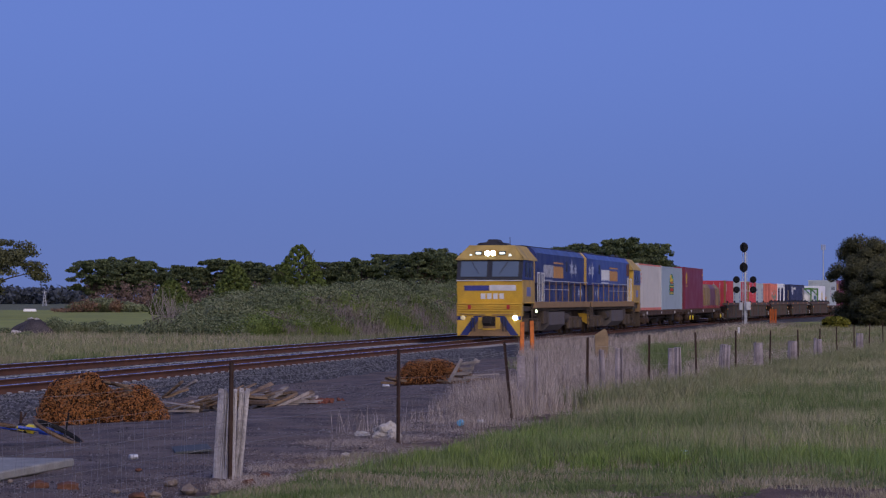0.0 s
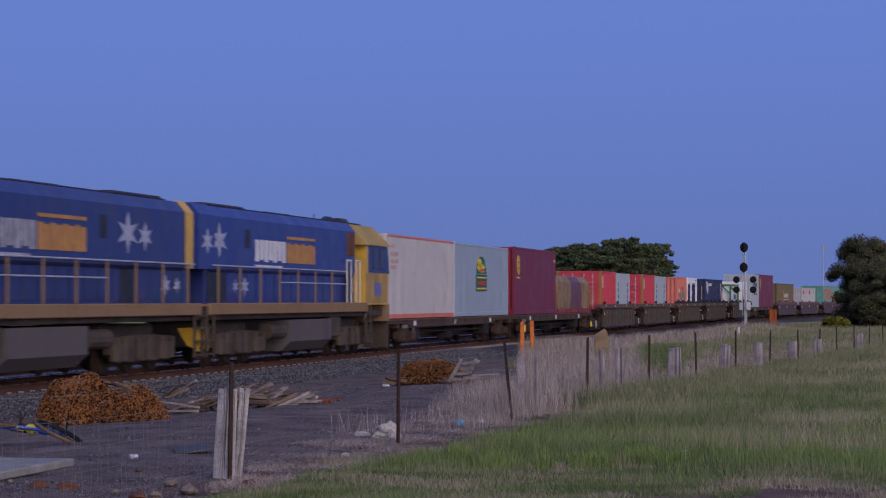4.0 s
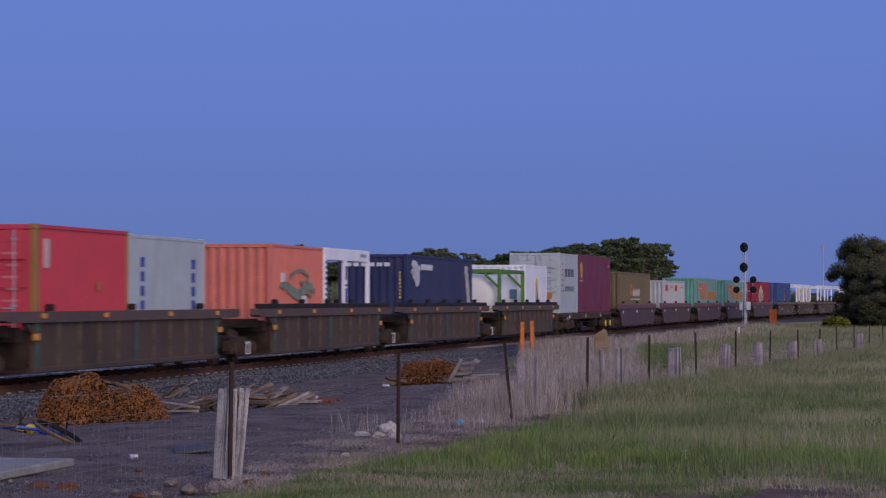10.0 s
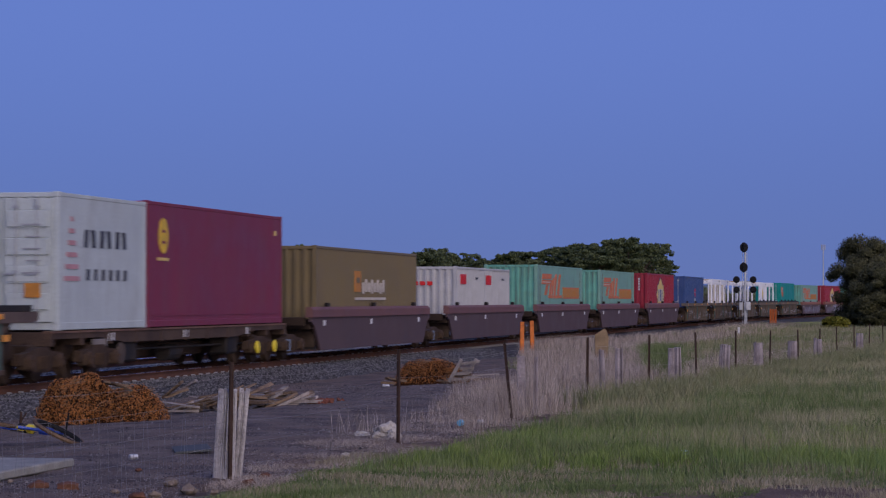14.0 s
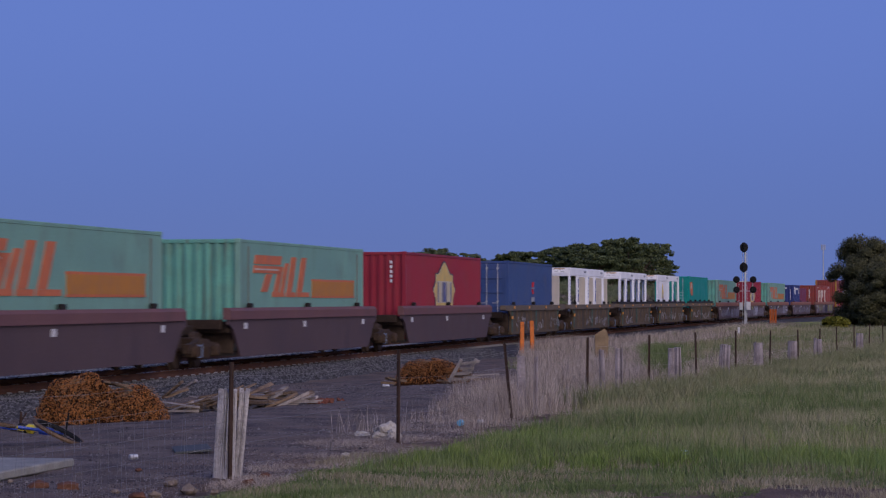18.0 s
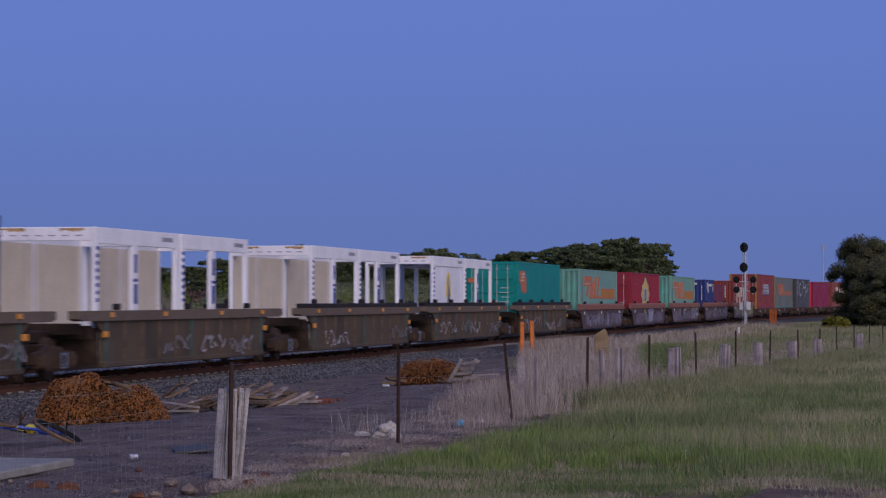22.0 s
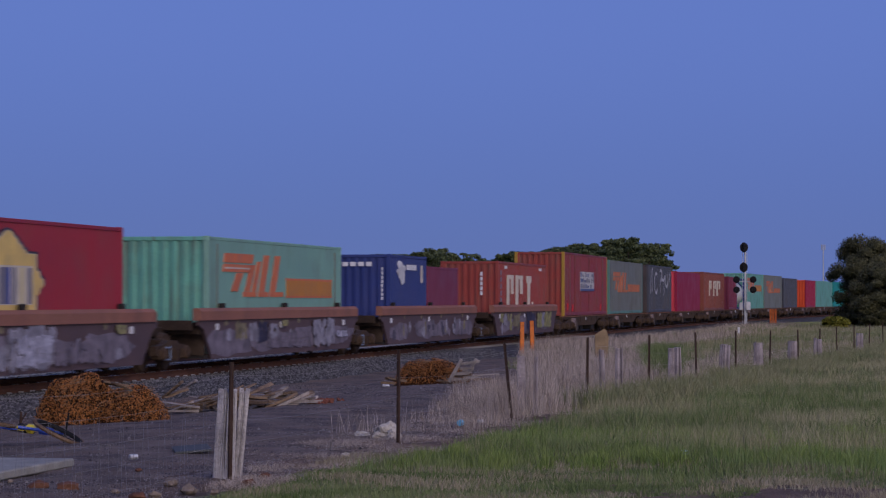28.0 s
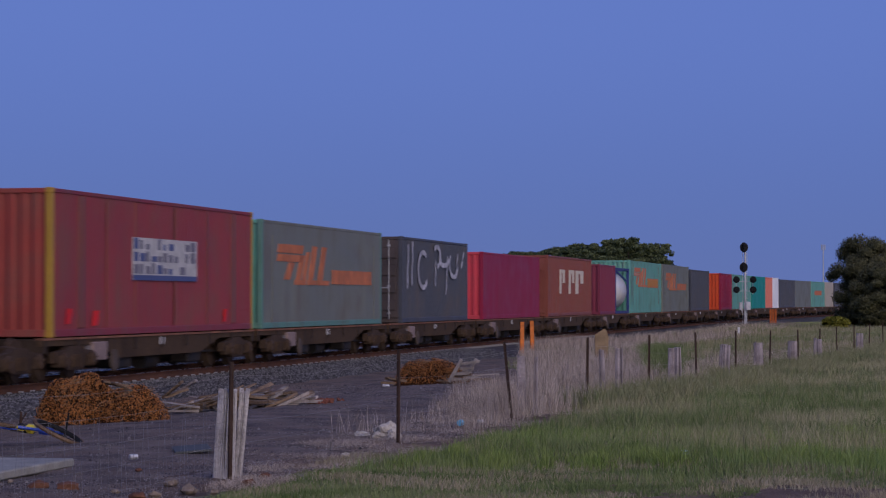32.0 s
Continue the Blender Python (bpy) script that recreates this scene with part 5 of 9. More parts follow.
# brown five-pack of wells: pairs of short boxes and a long one
W_brown = surface("dusty_brown_well", (0.090, 0.062, 0.046), 0.8, var=0.3, scale=1.0, grain=20, bump=0.2, dirt=0.5, dirt_col=(0.075, 0.056, 0.042), streak=0.5)
W_cap = surface("dusty_brown_chord", (0.115, 0.082, 0.07), 0.8, var=0.25, scale=1.0, grain=20, bump=0.2, dirt=0.4)
W_purple = surface("dull_plum_well", (0.10, 0.066, 0.068), 0.7, var=0.18, scale=0.8, grain=20, bump=0.1, dirt=0.3, dirt_col=(0.07, 0.05, 0.05), streak=0.25)
W_pcap = surface("plum_chord", (0.165, 0.082, 0.08), 0.7, var=0.18, scale=0.8, grain=20, bump=0.1, dirt=0.25)
W_rcap = surface("rusty_chord", (0.26, 0.115, 0.08), 0.75, var=0.2, scale=0.8, grain=20, bump=0.1, dirt=0.3)
W_olive = surface("dusty_olive_well", (0.090, 0.068, 0.046), 0.8, var=0.3, scale=1.0, grain=20, bump=0.2, dirt=0.6, dirt_col=(0.115, 0.075, 0.045), streak=0.5)
W_ocap = surface("dusty_olive_chord", (0.15, 0.115, 0.085), 0.8, var=0.25, scale=1.0, grain=20, bump=0.2, dirt=0.4)


def five_pack(centres, pitch, load, mat, cap, label, purple, graf=None):
    for i, c in enumerate(centres):
        well_unit(c, load, mat, cap, label, purple, True, i == len(centres) - 1, pitch, graf)


five_pack((172.85, 190.95, 209.35, 227.3, 245.9), 18.25, 12.2, W_brown, W_cap, "dusty brown ribbed container well wagon", False)
WB = 0.36


def side_ticks(a, xs, zt, mat, cap=None):
    for x in xs:
        for k in range(4):
            decal(a, x - 0.12, x + 0.12, zt - 0.75 - k * 0.33, zt - 0.52 - k * 0.33, mat, "marking")
        if cap:
            decal(a, x - 0.12, x + 0.12, zt - 1.95, zt - 1.72, cap, "marking")


for s0 in (166.85, 185.05):
    a = container(s0, s0 + 5.95, WB, 3.25, P_red, "bright red short container with cargo doors", front="doors", end_col=P_red, post=P_ochre)
    for k in range(5):
        end_mark(a, 5.9, -0.85, -0.5 - 0.1 * (k % 2), 2.62 - k * 0.24, 2.67 - k * 0.24, surface("marking_rose", (0.55, 0.17, 0.17), 0.7, var=0.2), out=0.08)
    decal(a, -2.5, -2.2, 2.35, 2.95, D_pale, "marking")
    decal(a, 0.75, 1.05, 1.9, 2.1, D_orange, "marking")
    a = container(s0 + 5.95, s0 + 11.95, WB, 3.2, P_palegrey, "pale grey short container with blue and yellow marks", "smooth", post=P_palegrey)
    side_ticks(a, (-2.0, 2.0), 3.2, D_blue, D_yellow)
D_swirl = surface("marking_faded_green", (0.22, 0.25, 0.17), 0.7, var=0.35, scale=4)
a = container(203.35, 209.2, WB, 3.25, P_orange, "faded orange short container with green swirl emblem")
swirl = bmesh.new()
for k, (x0, x1, z0, amp, w_) in enumerate(((-2.1, 1.7, 2.05, 0.10, 0.13), (-1.7, 1.9, 1.95, 0.12, 0.15), (-1.2, 1.5, 1.85, 0.09, 0.12), (0.2, 1.3, 2.2, 0.07, 0.1))):
    stroke(swirl, [(x0 + (x1 - x0) * u / 11, z0 + amp * math.sin(u * 0.8 + k * 0.7)) for u in range(12)], w_, -1.222 - 0.006 * k)
stroke(swirl, [(0.1 + 1.15 * math.cos(2.9 - 2.5 * u / 11), 2.2 + 0.34 * math.sin(2.9 - 2.5 * u / 11)) for u in range(12)], 0.09, -1.248)
part("emblem_swirl", swirl, D_swirl, a, "faded green swirl")
decal(a, 0.35, 0.95, 1.5, 1.82, D_white, "marking")
decal(a, -1.9, -1.5, 2.2, 2.45, D_white, "marking")


def open_rack(s0, s1, zb, zt, label, solid_front=False, back_wall=True, mark=True):
    """An open-sided white box: floor, roof, posts between openings, far wall."""
    c, l = (s0 + s1) / 2, s1 - s0 - 0.06
    th = thing("open_sided_container", label, "shipping container", "containers on the train")
    h = zt - zb
    M = P_bright
    part("floor", cube(-l / 2, l / 2, -1.2, 1.2, zb, zb + 0.16, 0.01), M, th)
    if back_wall:
        for k in range(5):
            x = -l / 2 + 0.9 + k * (l - 1.8) / 4
            part("roof_bow", cube(x - 0.03, x + 0.03, -1.17, 1.17, zt - 0.1, zt - 0.03, 0.008), M, th)
    else:
        part("roof", cube(-l / 2 + 0.02, l / 2 - 0.02, -1.19, 1.19, zt - 0.06, zt - 0.015), M, th)
    for sy in (-1, 1):
        part("roof_rail", cube(-l / 2, l / 2, sy * 1.21 - 0.045, sy * 1.21 + 0.035, zt - 0.36, zt, 0.012), M, th)
    for sx in (-1, 1):
        part("end_header", cube(sx * (l / 2 - 0.05) - 0.045, sx * (l / 2 - 0.05) + 0.045, -1.16, 1.16, zt - 0.3, zt - 0.005, 0.012), M, th)
    rust = surface("rust_bleed", (0.45, 0.28, 0.13), 0.85, var=0.5, scale=9)
    rr = random.Random(int(c * 10))
    for y0, y1 in ((-1.0, -0.45), (0.35, 0.95)):
        bm = bmesh.new()
        n = 9
        lo = [(y0 + (y1 - y0) * k / n, zt - 0.05 - rr.uniform(0.01, 0.07)) for k in range(n + 1)]
        prism(bm, [(y1, zt - 0.03), (y0, zt - 0.03)] + lo, -l / 2 - 0.001, -l / 2 + 0.002, axis="x")
        part("rust_stain", bm, rust, th, "orange rust on the header")
    for k in range(7):
        part("header_slot", cube(-l / 2 - 0.003, -l / 2 + 0.006, -0.95 + k * 0.3, -0.8 + k * 0.3, zt - 0.2, zt - 0.175), D_slate2, th)
    part("roof_mark", cube(l / 2 - 1.3, l / 2 - 0.5, -1.258, -1.25, zt - 0.22, zt - 0.12), D_slate2, th, "small grey writing bars")
    xs = [-l / 2 + 0.12, 0.0 - 0.28, l / 2 - 0.12]
    for x in xs:
        for sy in (-1, 1):
            if solid_front and sy < 0 and x != xs[0]:
                continue
            wd = 0.2 if abs(x) < 1 else 0.13
            p = part("post", cube(x - wd, x + wd, sy * 1.2 - 0.06, sy * 1.2 + 0.04, zb + 0.1, zt - 0.3, 0.012), M, th)
            if mark and sy < 0:
                if abs(x) < 1:
                    spans = ((1.25, 0.12, 0.45), (1.75, 0.16, 0.07), (1.95, 0.1, 0.42))
                else:
                    spans = [(1.3 + 0.16 * k, 0.09, 0.08) for k in range(8)] if x < 0 else []
                for z, w2, hh in spans:
                    part("marking", cube(x - w2, x + w2, -1.266, -1.25, zb + z, zb + z + hh), D_blue, p)
    if back_wall:
        part("rear_wall", shared(("rear_wall", round(l, 2)), lambda: corrugated(l - 0.3, 0.16, h - 0.3, 0.03, 0.28, P_beige_in)), None, th, "cream corrugated inner wall", at=pose(0, 1.12, zb))
    if solid_front:
        part("side_panel", cube(-l / 2 + 0.14, l / 2 - 0.05, -1.215, -1.15, zb + 0.16, zt - 0.05), M, th)
    MOVERS.append((th, c))
    return th


P_beige_in = paint("cream_lining", (0.60, 0.52, 0.39), 0.2, 0.15)
open_rack(209.25, 215.25, WB, 3.25, "white open-sided short container with blue post marks", back_wall=False)
a = container(221.2, 233.3, WB, 3.27, P_navy, "navy blue long container with white emblems")


def seahorse(a, x, z, k=1.0):
    """A ragged white splash emblem."""
    rr = random.Random(int(z * 100))
    for dx, dz, rx, rz in ((0.45, 0.0, 0.5, 0.2), (0.25, 0.22, 0.35, 0.13), (0.6, -0.2, 0.3, 0.15), (0.1, 0.02, 0.3, 0.1), (0.75, 0.12, 0.25, 0.12)):
        bm = bmesh.new()
        pts = [(x + (dx + rx * rr.uniform(0.7, 1.1) * math.cos(q * math.pi / 7)) * k, z + (dz + rz * rr.uniform(0.7, 1.1) * math.sin(q * math.pi / 7)) * k) for q in range(14)]
        prism(bm, pts, -1.2255, -1.2)
        part("emblem_patch", bm, D_white, a)


seahorse(a, -5.2, 2.62, 1.35)
for k in range(5):
    decal(a, -3.7 + k * 0.42, -3.4 + k * 0.42, 2.75, 2.95, D_white, "marking")
for k in range(5):
    decal(a, 4.5 + 0.12 * k, 5.1 + 0.12 * k, 2.7 - k * 0.28, 2.98 - k * 0.28, D_pale, "emblem_patch")
for k in range(6):
    end_mark(a, 12.04, 0.95 - k * 0.27 - 0.2, 0.95 - k * 0.27, 2.85, 2.98, D_white)
for k in range(8):
    end_mark(a, 12.04, -0.98, -0.92, 1.75 + k * 0.12, 1.83 + k * 0.12, D_gold)


def tank_box(s0, s1, zb, zt, frame_m, body_m, label):
    c, l = (s0 + s1) / 2, s1 - s0 - 0.06
    th = thing("tank_container", label, "tank container", "containers on the train")
    h = zt - zb
    bm = bmesh.new()
    r = min(1.12, h / 2 - 0.08)
    lathe(bm, [(-l / 2 + 0.1, 0.2), (-l / 2 + 0.14, r * 0.6), (-l / 2 + 0.24, r * 0.88), (-l / 2 + 0.42, r), (l / 2 - 0.42, r), (l / 2 - 0.24, r * 0.88), (l / 2 - 0.14, r * 0.6), (l / 2 - 0.1, 0.2)], "x", (0, 0, zb + h / 2), 28)
    me = to_mesh("tank", bm, body_m, True)
    part("tank", me, None, th, "rounded insulated tank barrel")
    for sx in (-1, 1):
        x = sx * (l / 2 - 0.08)
        f = part("end_frame", cube(x - 0.07, x + 0.07, -1.2, 1.2, zt - 0.16, zt - 0.005, 0.012), frame_m, th)
        part("sill", cube(x - 0.07, x + 0.07, -1.2, 1.2, zb + 0.01, zb + 0.16, 0.012), frame_m, f)
        for sy in (-1, 1):
            part("post", cube(x - 0.075, x + 0.075, sy * 1.14 - 0.07, sy * 1.14 + 0.07, zb + 0.02, zt - 0.02, 0.012), frame_m, f)
            bm = bmesh.new()
            rod(bm, (x, sy * 1.1, zt - 0.75), (x, sy * 0.45, zt - 0.12), 0.06, seg=6)
            part("brace", bm, frame_m, f)
    for sy in (-1, 1):
        part("top_rail", cube(-l / 2 + 0.1, l / 2 - 0.1, sy * 1.14 - 0.05, sy * 1.14 + 0.05, zt - 0.13, zt - 0.01, 0.01), frame_m, th)
        part("base_rail", cube(-l / 2 + 0.1, l / 2 - 0.1, sy * 1.14 - 0.05, sy * 1.14 + 0.05, zb + 0.01, zb + 0.14, 0.01), frame_m, th)
    bm = bmesh.new()
    lathe(bm, [(0, 0.28), (0.12, 0.28), (0.16, 0.2)], "z", (0, 0, zt - 0.2), 14)
    part("manhole", bm, steel_dark, th)
    MOVERS.append((th, c))
    return th


F_green = paint("lime_frame", (0.088, 0.215, 0.042), 0.15, 0.1)
a = tank_box(239.75, 245.85, WB, 2.98, F_green, surface("tank_white", (0.70, 0.665, 0.59), 0.4, var=0.1, scale=1, dirt=0.2), "white tank in a lime green container frame")
part("marking_panel", cube(-0.2, 1.3, -1.16, -1.12, 1.75, 2.15), surface("faded_teal_panel", (0.07, 0.16, 0.17), 0.6, var=0.2), a)
a = container(246.1, 252.1, WB, 3.25, P_bright, "white short refrigerated container with yellow and blue emblem", "smooth")


def lighthouse(a, x, zt):
    for nm, m, pts, y in (("emblem_patch", D_yellow, [(-0.42, -1.5), (-0.3, -0.85), (-0.05, -0.55), (0.2, -0.62), (0.42, -0.95), (0.52, -1.5), (0.3, -1.4), (0.1, -0.95), (-0.12, -1.0), (-0.22, -1.4)], -1.225),
                          ("emblem_patch", D_black, [(-0.16, -1.75), (-0.08, -1.05), (0.06, -0.98), (0.2, -1.2), (0.42, -1.8), (0.1, -1.6)], -1.229),
                          ("emblem_patch", D_slate2, [(-0.2, -1.7), (-0.16, -0.95), (-0.02, -0.7), (0.08, -0.95), (0.02, -1.7)], -1.233),
                          ("emblem_patch", D_blue, [(-0.42, -1.95), (-0.38, -1.72), (0.0, -1.66), (0.38, -1.75), (0.42, -1.95)], -1.222)):
        bm = bmesh.new()
        prism(bm, [(x + u, zt + w_) for u, w_ in pts], y, -1.2)
        part(nm, bm, m, a)


lighthouse(a, -0.05, 3.25)
# single flat: white short box with doors, long maroon box
flat_wagon(255.6, 274.8, FLAT, "brown container flat wagon with white steps", flat_brown, yellow=(5.72, 7.48))
a = container(256.1, 262.0, FLAT, 3.95, P_palegrey, "grey-white short container with cargo doors and dark writing", "smooth", front="doors", end_col=P_palegrey)
for k in range(6):
    decal(a, -1.35 + k * 0.52, -1.12 + k * 0.52, 2.82, 3.2, D_black, "marking", skew=0.06 * (-1) ** k)
    decal(a, -1.2 + k * 0.5, -1.02 + k * 0.5, 2.12, 2.36, D_black, "marking", skew=0.04)
for k in range(6):
    decal(a, -2.6 + 0.08 * k, -1.65 - 0.08 * k, 2.1 + k * 0.25, 2.2 + k * 0.25, paint("faded_pink", (0.5, 0.25, 0.26)), "faded_marking")
end_mark(a, 5.9, -0.85, -0.5, 1.75, 2.05, D_amber, out=0.09)
for k in range(5):
    end_mark(a, 5.9, -0.85, -0.45 - 0.08 * (k % 2), 2.25 + k * 0.25, 2.28 + k * 0.25, D_slate2, out=0.08)
a = container(262.1, 274.2, FLAT, 4.0, P_maroon, "smooth maroon container with yellow oval emblem", "smooth", end_col=P_red2)
maroon_marks(a)

# plum five-pack with long boxes
five_pack((285.3, 305.65, 326.2, 346.9, 367.9), 20.5, 14.4, W_purple, W_pcap, "plum smooth-sided container well wagon", True)
a = container(278.1, 292.45, WB, 3.3, P_brown, "olive brown long container with yellow and white marking", post=P_brown)
decal(a, -2.26, -1.41, 1.95, 2.6, D_amber, "emblem_block")
decal(a, -2.05, -1.6, 2.22, 2.4, P_brown, "emblem_block", y=-1.226)
for k in range(8):
    decal(a, -1.2 + k * 0.42, -0.92 + k * 0.42, 1.95 + (0.0 if k % 3 else -0.05), 2.25 + 0.1 * (k % 2), D_pale, "marking")
decal(a, -2.2, 2.2, 1.7, 1.78, D_pale, "marking")
for k, s0 in enumerate((299.8, 305.75)):
    a = container(s0, s0 + 5.9, WB, 2.97, P_offwhite, "off-white short container with red emblem", end_col=P_offwhite)
    decal(a, -2.1 - 0.5 * k, -1.0 - 0.5 * k, 2.3, 2.68, D_red, "emblem_block")
    decal(a, 1.0, 1.5, 2.5, 2.58, D_black, "marking")
    for j in range(4):
        end_mark(a, 5.84, 0.75 - j * 0.28 - 0.2, 0.75 - j * 0.28, 2.25, 2.4, D_red)


D_faded = surface("marking_faded_orange", (0.45, 0.15, 0.07), 0.7, var=0.25, scale=2)


def fleet(a, k=1.0, z=2.0, bright=True):
    """The haulier's slanted orange letter shapes and amber bar, as plain blocks."""
    mk = D_orange if bright else D_faded
    decal(a, -5.75 * k, -3.0 * k, z + 0.66, z + 0.9, mk, "emblem_bar", skew=0.15)
    decal(a, -5.85 * k, -3.2 * k, z + 0.42, z + 0.62, mk, "emblem_bar", skew=0.12)
    for x, z1, w_ in ((-5.05, 0.4, 0.62), (-3.75, 0.62, 0.5), (-3.05, 0.72, 0.4), (-2.35, 0.9, 0.55), (-1.2, 0.9, 0.55)):
        decal(a, x * k, (x + w_) * k, z - 0.08, z + z1, mk, "emblem_stem", skew=0.55)
    decal(a, -3.9 * k, -2.6 * k, z - 0.22, z - 0.085, mk, "emblem_base")
    decal(a, -2.4 * k, -1.4 * k, z - 0.22, z - 0.085, mk, "emblem_base")
    decal(a, -1.25 * k, 0.2 * k, z - 0.22, z - 0.085, mk, "emblem_base")
    decal(a, 0.55 * k, 5.85 * k, z - 0.18, z + 0.24, D_amber if bright else mk, "emblem_bar", "painted bar", y=-1.2225)
    if bright:
        decal(a, -5.7 * k, -3.3 * k, z + 0.5, z + 0.54, D_pale, "emblem_line", y=-1.226)
        decal(a, 0.5 * k, 5.9 * k, z + 0.24, z + 0.3, mk, "emblem_line")
        decal(a, 0.5 * k, 5.9 * k, z - 0.24, z - 0.18, mk, "emblem_line")
    for x in (-6.3, 6.3):
        decal(a, x - 0.04, x + 0.04, z - 1.3, z + 1.12, P_greygreen, "panel_seam")


for s0 in (319.0, 340.0):
    a = container(s0, s0 + 14.35, WB, 3.3, P_sage, "sage green long container with orange and amber emblem", "smooth", end_col=P_mint)
    fleet(a)
a = container(360.75, 375.0, WB, 3.35, P_red2, "deep red long container with gold temple emblem", end_col=P_red2)


def temple(a, x, z, k=1.0):
    """A gold gabled emblem with scalloped edges, side ears, pale columns and a dark outline."""
    half = [(1.56, -0.12), (1.56, 0.2), (1.72, 0.24), (1.78, 0.34), (1.98, 0.4), (1.98, 0.52), (1.78, 0.58), (1.72, 0.68), (1.56, 0.72), (1.56, 1.04), (1.05, 1.04), (0.95, 1.1), (0.82, 1.13), (0.72, 1.21), (0.58, 1.24), (0.46, 1.33), (0.32, 1.36), (0.2, 1.44), (0.0, 1.49)]
    def shape(grow, drop):
        right = [(x + (u + (grow if u else 0)) * k, z + (w_ + drop * grow) * k) for u, w_ in half]
        return right + [(2 * x - u, w_) for u, w_ in right[-2::-1]]
    for nm, m, grow, drop, y in (("emblem_outline", D_black, 0.12, 0.45, -1.2205), ("emblem_edge", D_pale, 0.05, 0.2, -1.223), ("emblem_block", D_gold, 0.0, 0.0, -1.226)):
        bm = bmesh.new()
        prism(bm, shape(grow, drop), y, -1.2)
        part(nm, bm, m, a)
    decal(a, x - 1.36 * k, x + 1.36 * k, z + 0.02, z + 0.8 * k, D_pale, "emblem_panel", y=-1.223)
    for dx, w_, m in ((-1.22, 0.1, D_slate), (-0.85, 0.16, D_straw), (-0.28, 0.2, D_slate), (-0.02, 0.1, D_blue), (0.3, 0.1, D_slate), (0.75, 0.17, D_straw), (1.2, 0.1, D_slate)):
        decal(a, x + (dx - w_) * k, x + (dx + w_) * k, z + 0.04, z + 0.76 * k, m, "emblem_gap", y=-1.227)


D_straw = surface("marking_straw", (0.55, 0.47, 0.28), 0.6, var=0.1, scale=3)
D_slate = surface("marking_grey", (0.16, 0.15, 0.18), 0.6, var=0.1, scale=3)
temple(a, -0.3, 1.58)
for k in range(5):
    end_mark(a, 14.2, -0.75, -0.67, 2.3 + k * 0.16, 2.4 + k * 0.16, D_white)

# olive five-pack: blue box, open white racks, teal box
five_pack((387.6, 405.6, 424.15, 441.95, 460.5), 18.25, 12.2, W_olive, W_ocap, "dusty olive-brown ribbed container well wagon with graffiti", False, (4, [surface("graffiti_white", (0.40, 0.38, 0.40), 0.7, var=0.3, scale=4), surface("graffiti_grey", (0.26, 0.25, 0.27), 0.7, var=0.3, scale=4)]))
a = container(381.5, 393.5, WB, 3.35, P_blue, "mid blue long container with closed cargo doors", front="doors", end_col=P_blue)
decal(a, 0.0, 0.8, 1.6, 1.82, D_slate2, "marking")
decal(a, 0.25, 0.65, 1.95, 2.18, D_red, "emblem_patch", skew=-0.12)
decal(a, 0.2, 0.6, 2.26, 2.5, D_red, "emblem_patch", skew=0.12)
decal(a, -0.05, 0.85, 2.2, 2.24, D_slate2, "emblem_line")
end_mark(a, 12.0, 0.38, 0.66, 2.36, 2.44, D_red, out=0.08)
end_mark(a, 12.0, 0.38, 0.66, 2.54, 2.62, D_red, out=0.08)
end_mark(a, 12.0, 0.25, 0.8, 2.47, 2.51, D_slate2, out=0.08)
for s0, s1 in ((398.95, 405.1), (405.25, 411.25), (418.1, 424.1), (424.15, 430.15)):
    open_rack(s0, s1, WB, 3.28, "white open-sided container showing cream inner walls", back_wall=True)
a = open_rack(435.85, 441.9, WB, 3.28, "white container with solid near wall and emblem", solid_front=True, back_wall=False)
lighthouse(a, -0.05, 3.28)
open_rack(441.95, 447.85, WB, 3.28, "white open-sided container with blue post marks", back_wall=False)
a = container(454.5, 466.5, WB, 3.36, P_teal, "teal long container with orange emblem and doors", "smooth", front="doors", end_col=P_teal)
tag = bmesh.new()
prism(tag, [(-5.55, 2.95), (-4.2, 2.97), (-4.15, 2.75), (-3.9, 2.7), (-3.85, 2.02), (-4.7, 2.0), (-5.1, 2.12), (-5.15, 2.4), (-5.5, 2.45)], -1.226, -1.2)
part("emblem_panel", tag, D_orange, a)
for k in range(3):
    decal(a, -5.3 + 0.1 * k, -4.5 + 0.1 * k, 2.5 + k * 0.14, 2.58 + k * 0.14, D_pale, "marking", y=-1.229)
end_mark(a, 12.0, 0.6, 0.95, 2.45, 2.65, D_orange, out=0.08)
for k in range(4):
    end_mark(a, 12.0, -0.85, -0.4 - 0.08 * (k % 2), 1.6 + k * 0.2, 1.64 + k * 0.2, surface("marking_pale_teal", (0.32, 0.5, 0.46), 0.7, var=0.2), out=0.08)

# second plum five-pack, covered in graffiti
gr = [surface("graffiti_plum", (0.16, 0.135, 0.16), 0.8, var=0.4, scale=3), surface("graffiti_pale", (0.24, 0.225, 0.26), 0.8, var=0.4, scale=4), surface("graffiti_lemon", (0.19, 0.16, 0.10), 0.8, var=0.4, scale=4), surface("graffiti_slate", (0.07, 0.062, 0.085), 0.8, var=0.4, scale=4), surface("graffiti_bright_lemon", (0.245, 0.225, 0.105), 0.8, var=0.4, scale=4), surface("graffiti_navy", (0.045, 0.042, 0.07), 0.8, var=0.5, scale=5), surface("graffiti_white_lilac", (0.33, 0.32, 0.38), 0.8, var=0.4, scale=5)]
five_pack((480.5, 501.0, 521.4, 541.7, 562.4), 20.5, 14.4, W_purple, W_rcap, "plum container well wagon with rusty chords and graffiti", True, (4, gr))
a = container(473.3, 487.55, WB, 3.27, P_sage, "sage green long container with orange and amber emblem", "smooth", end_col=P_mint)
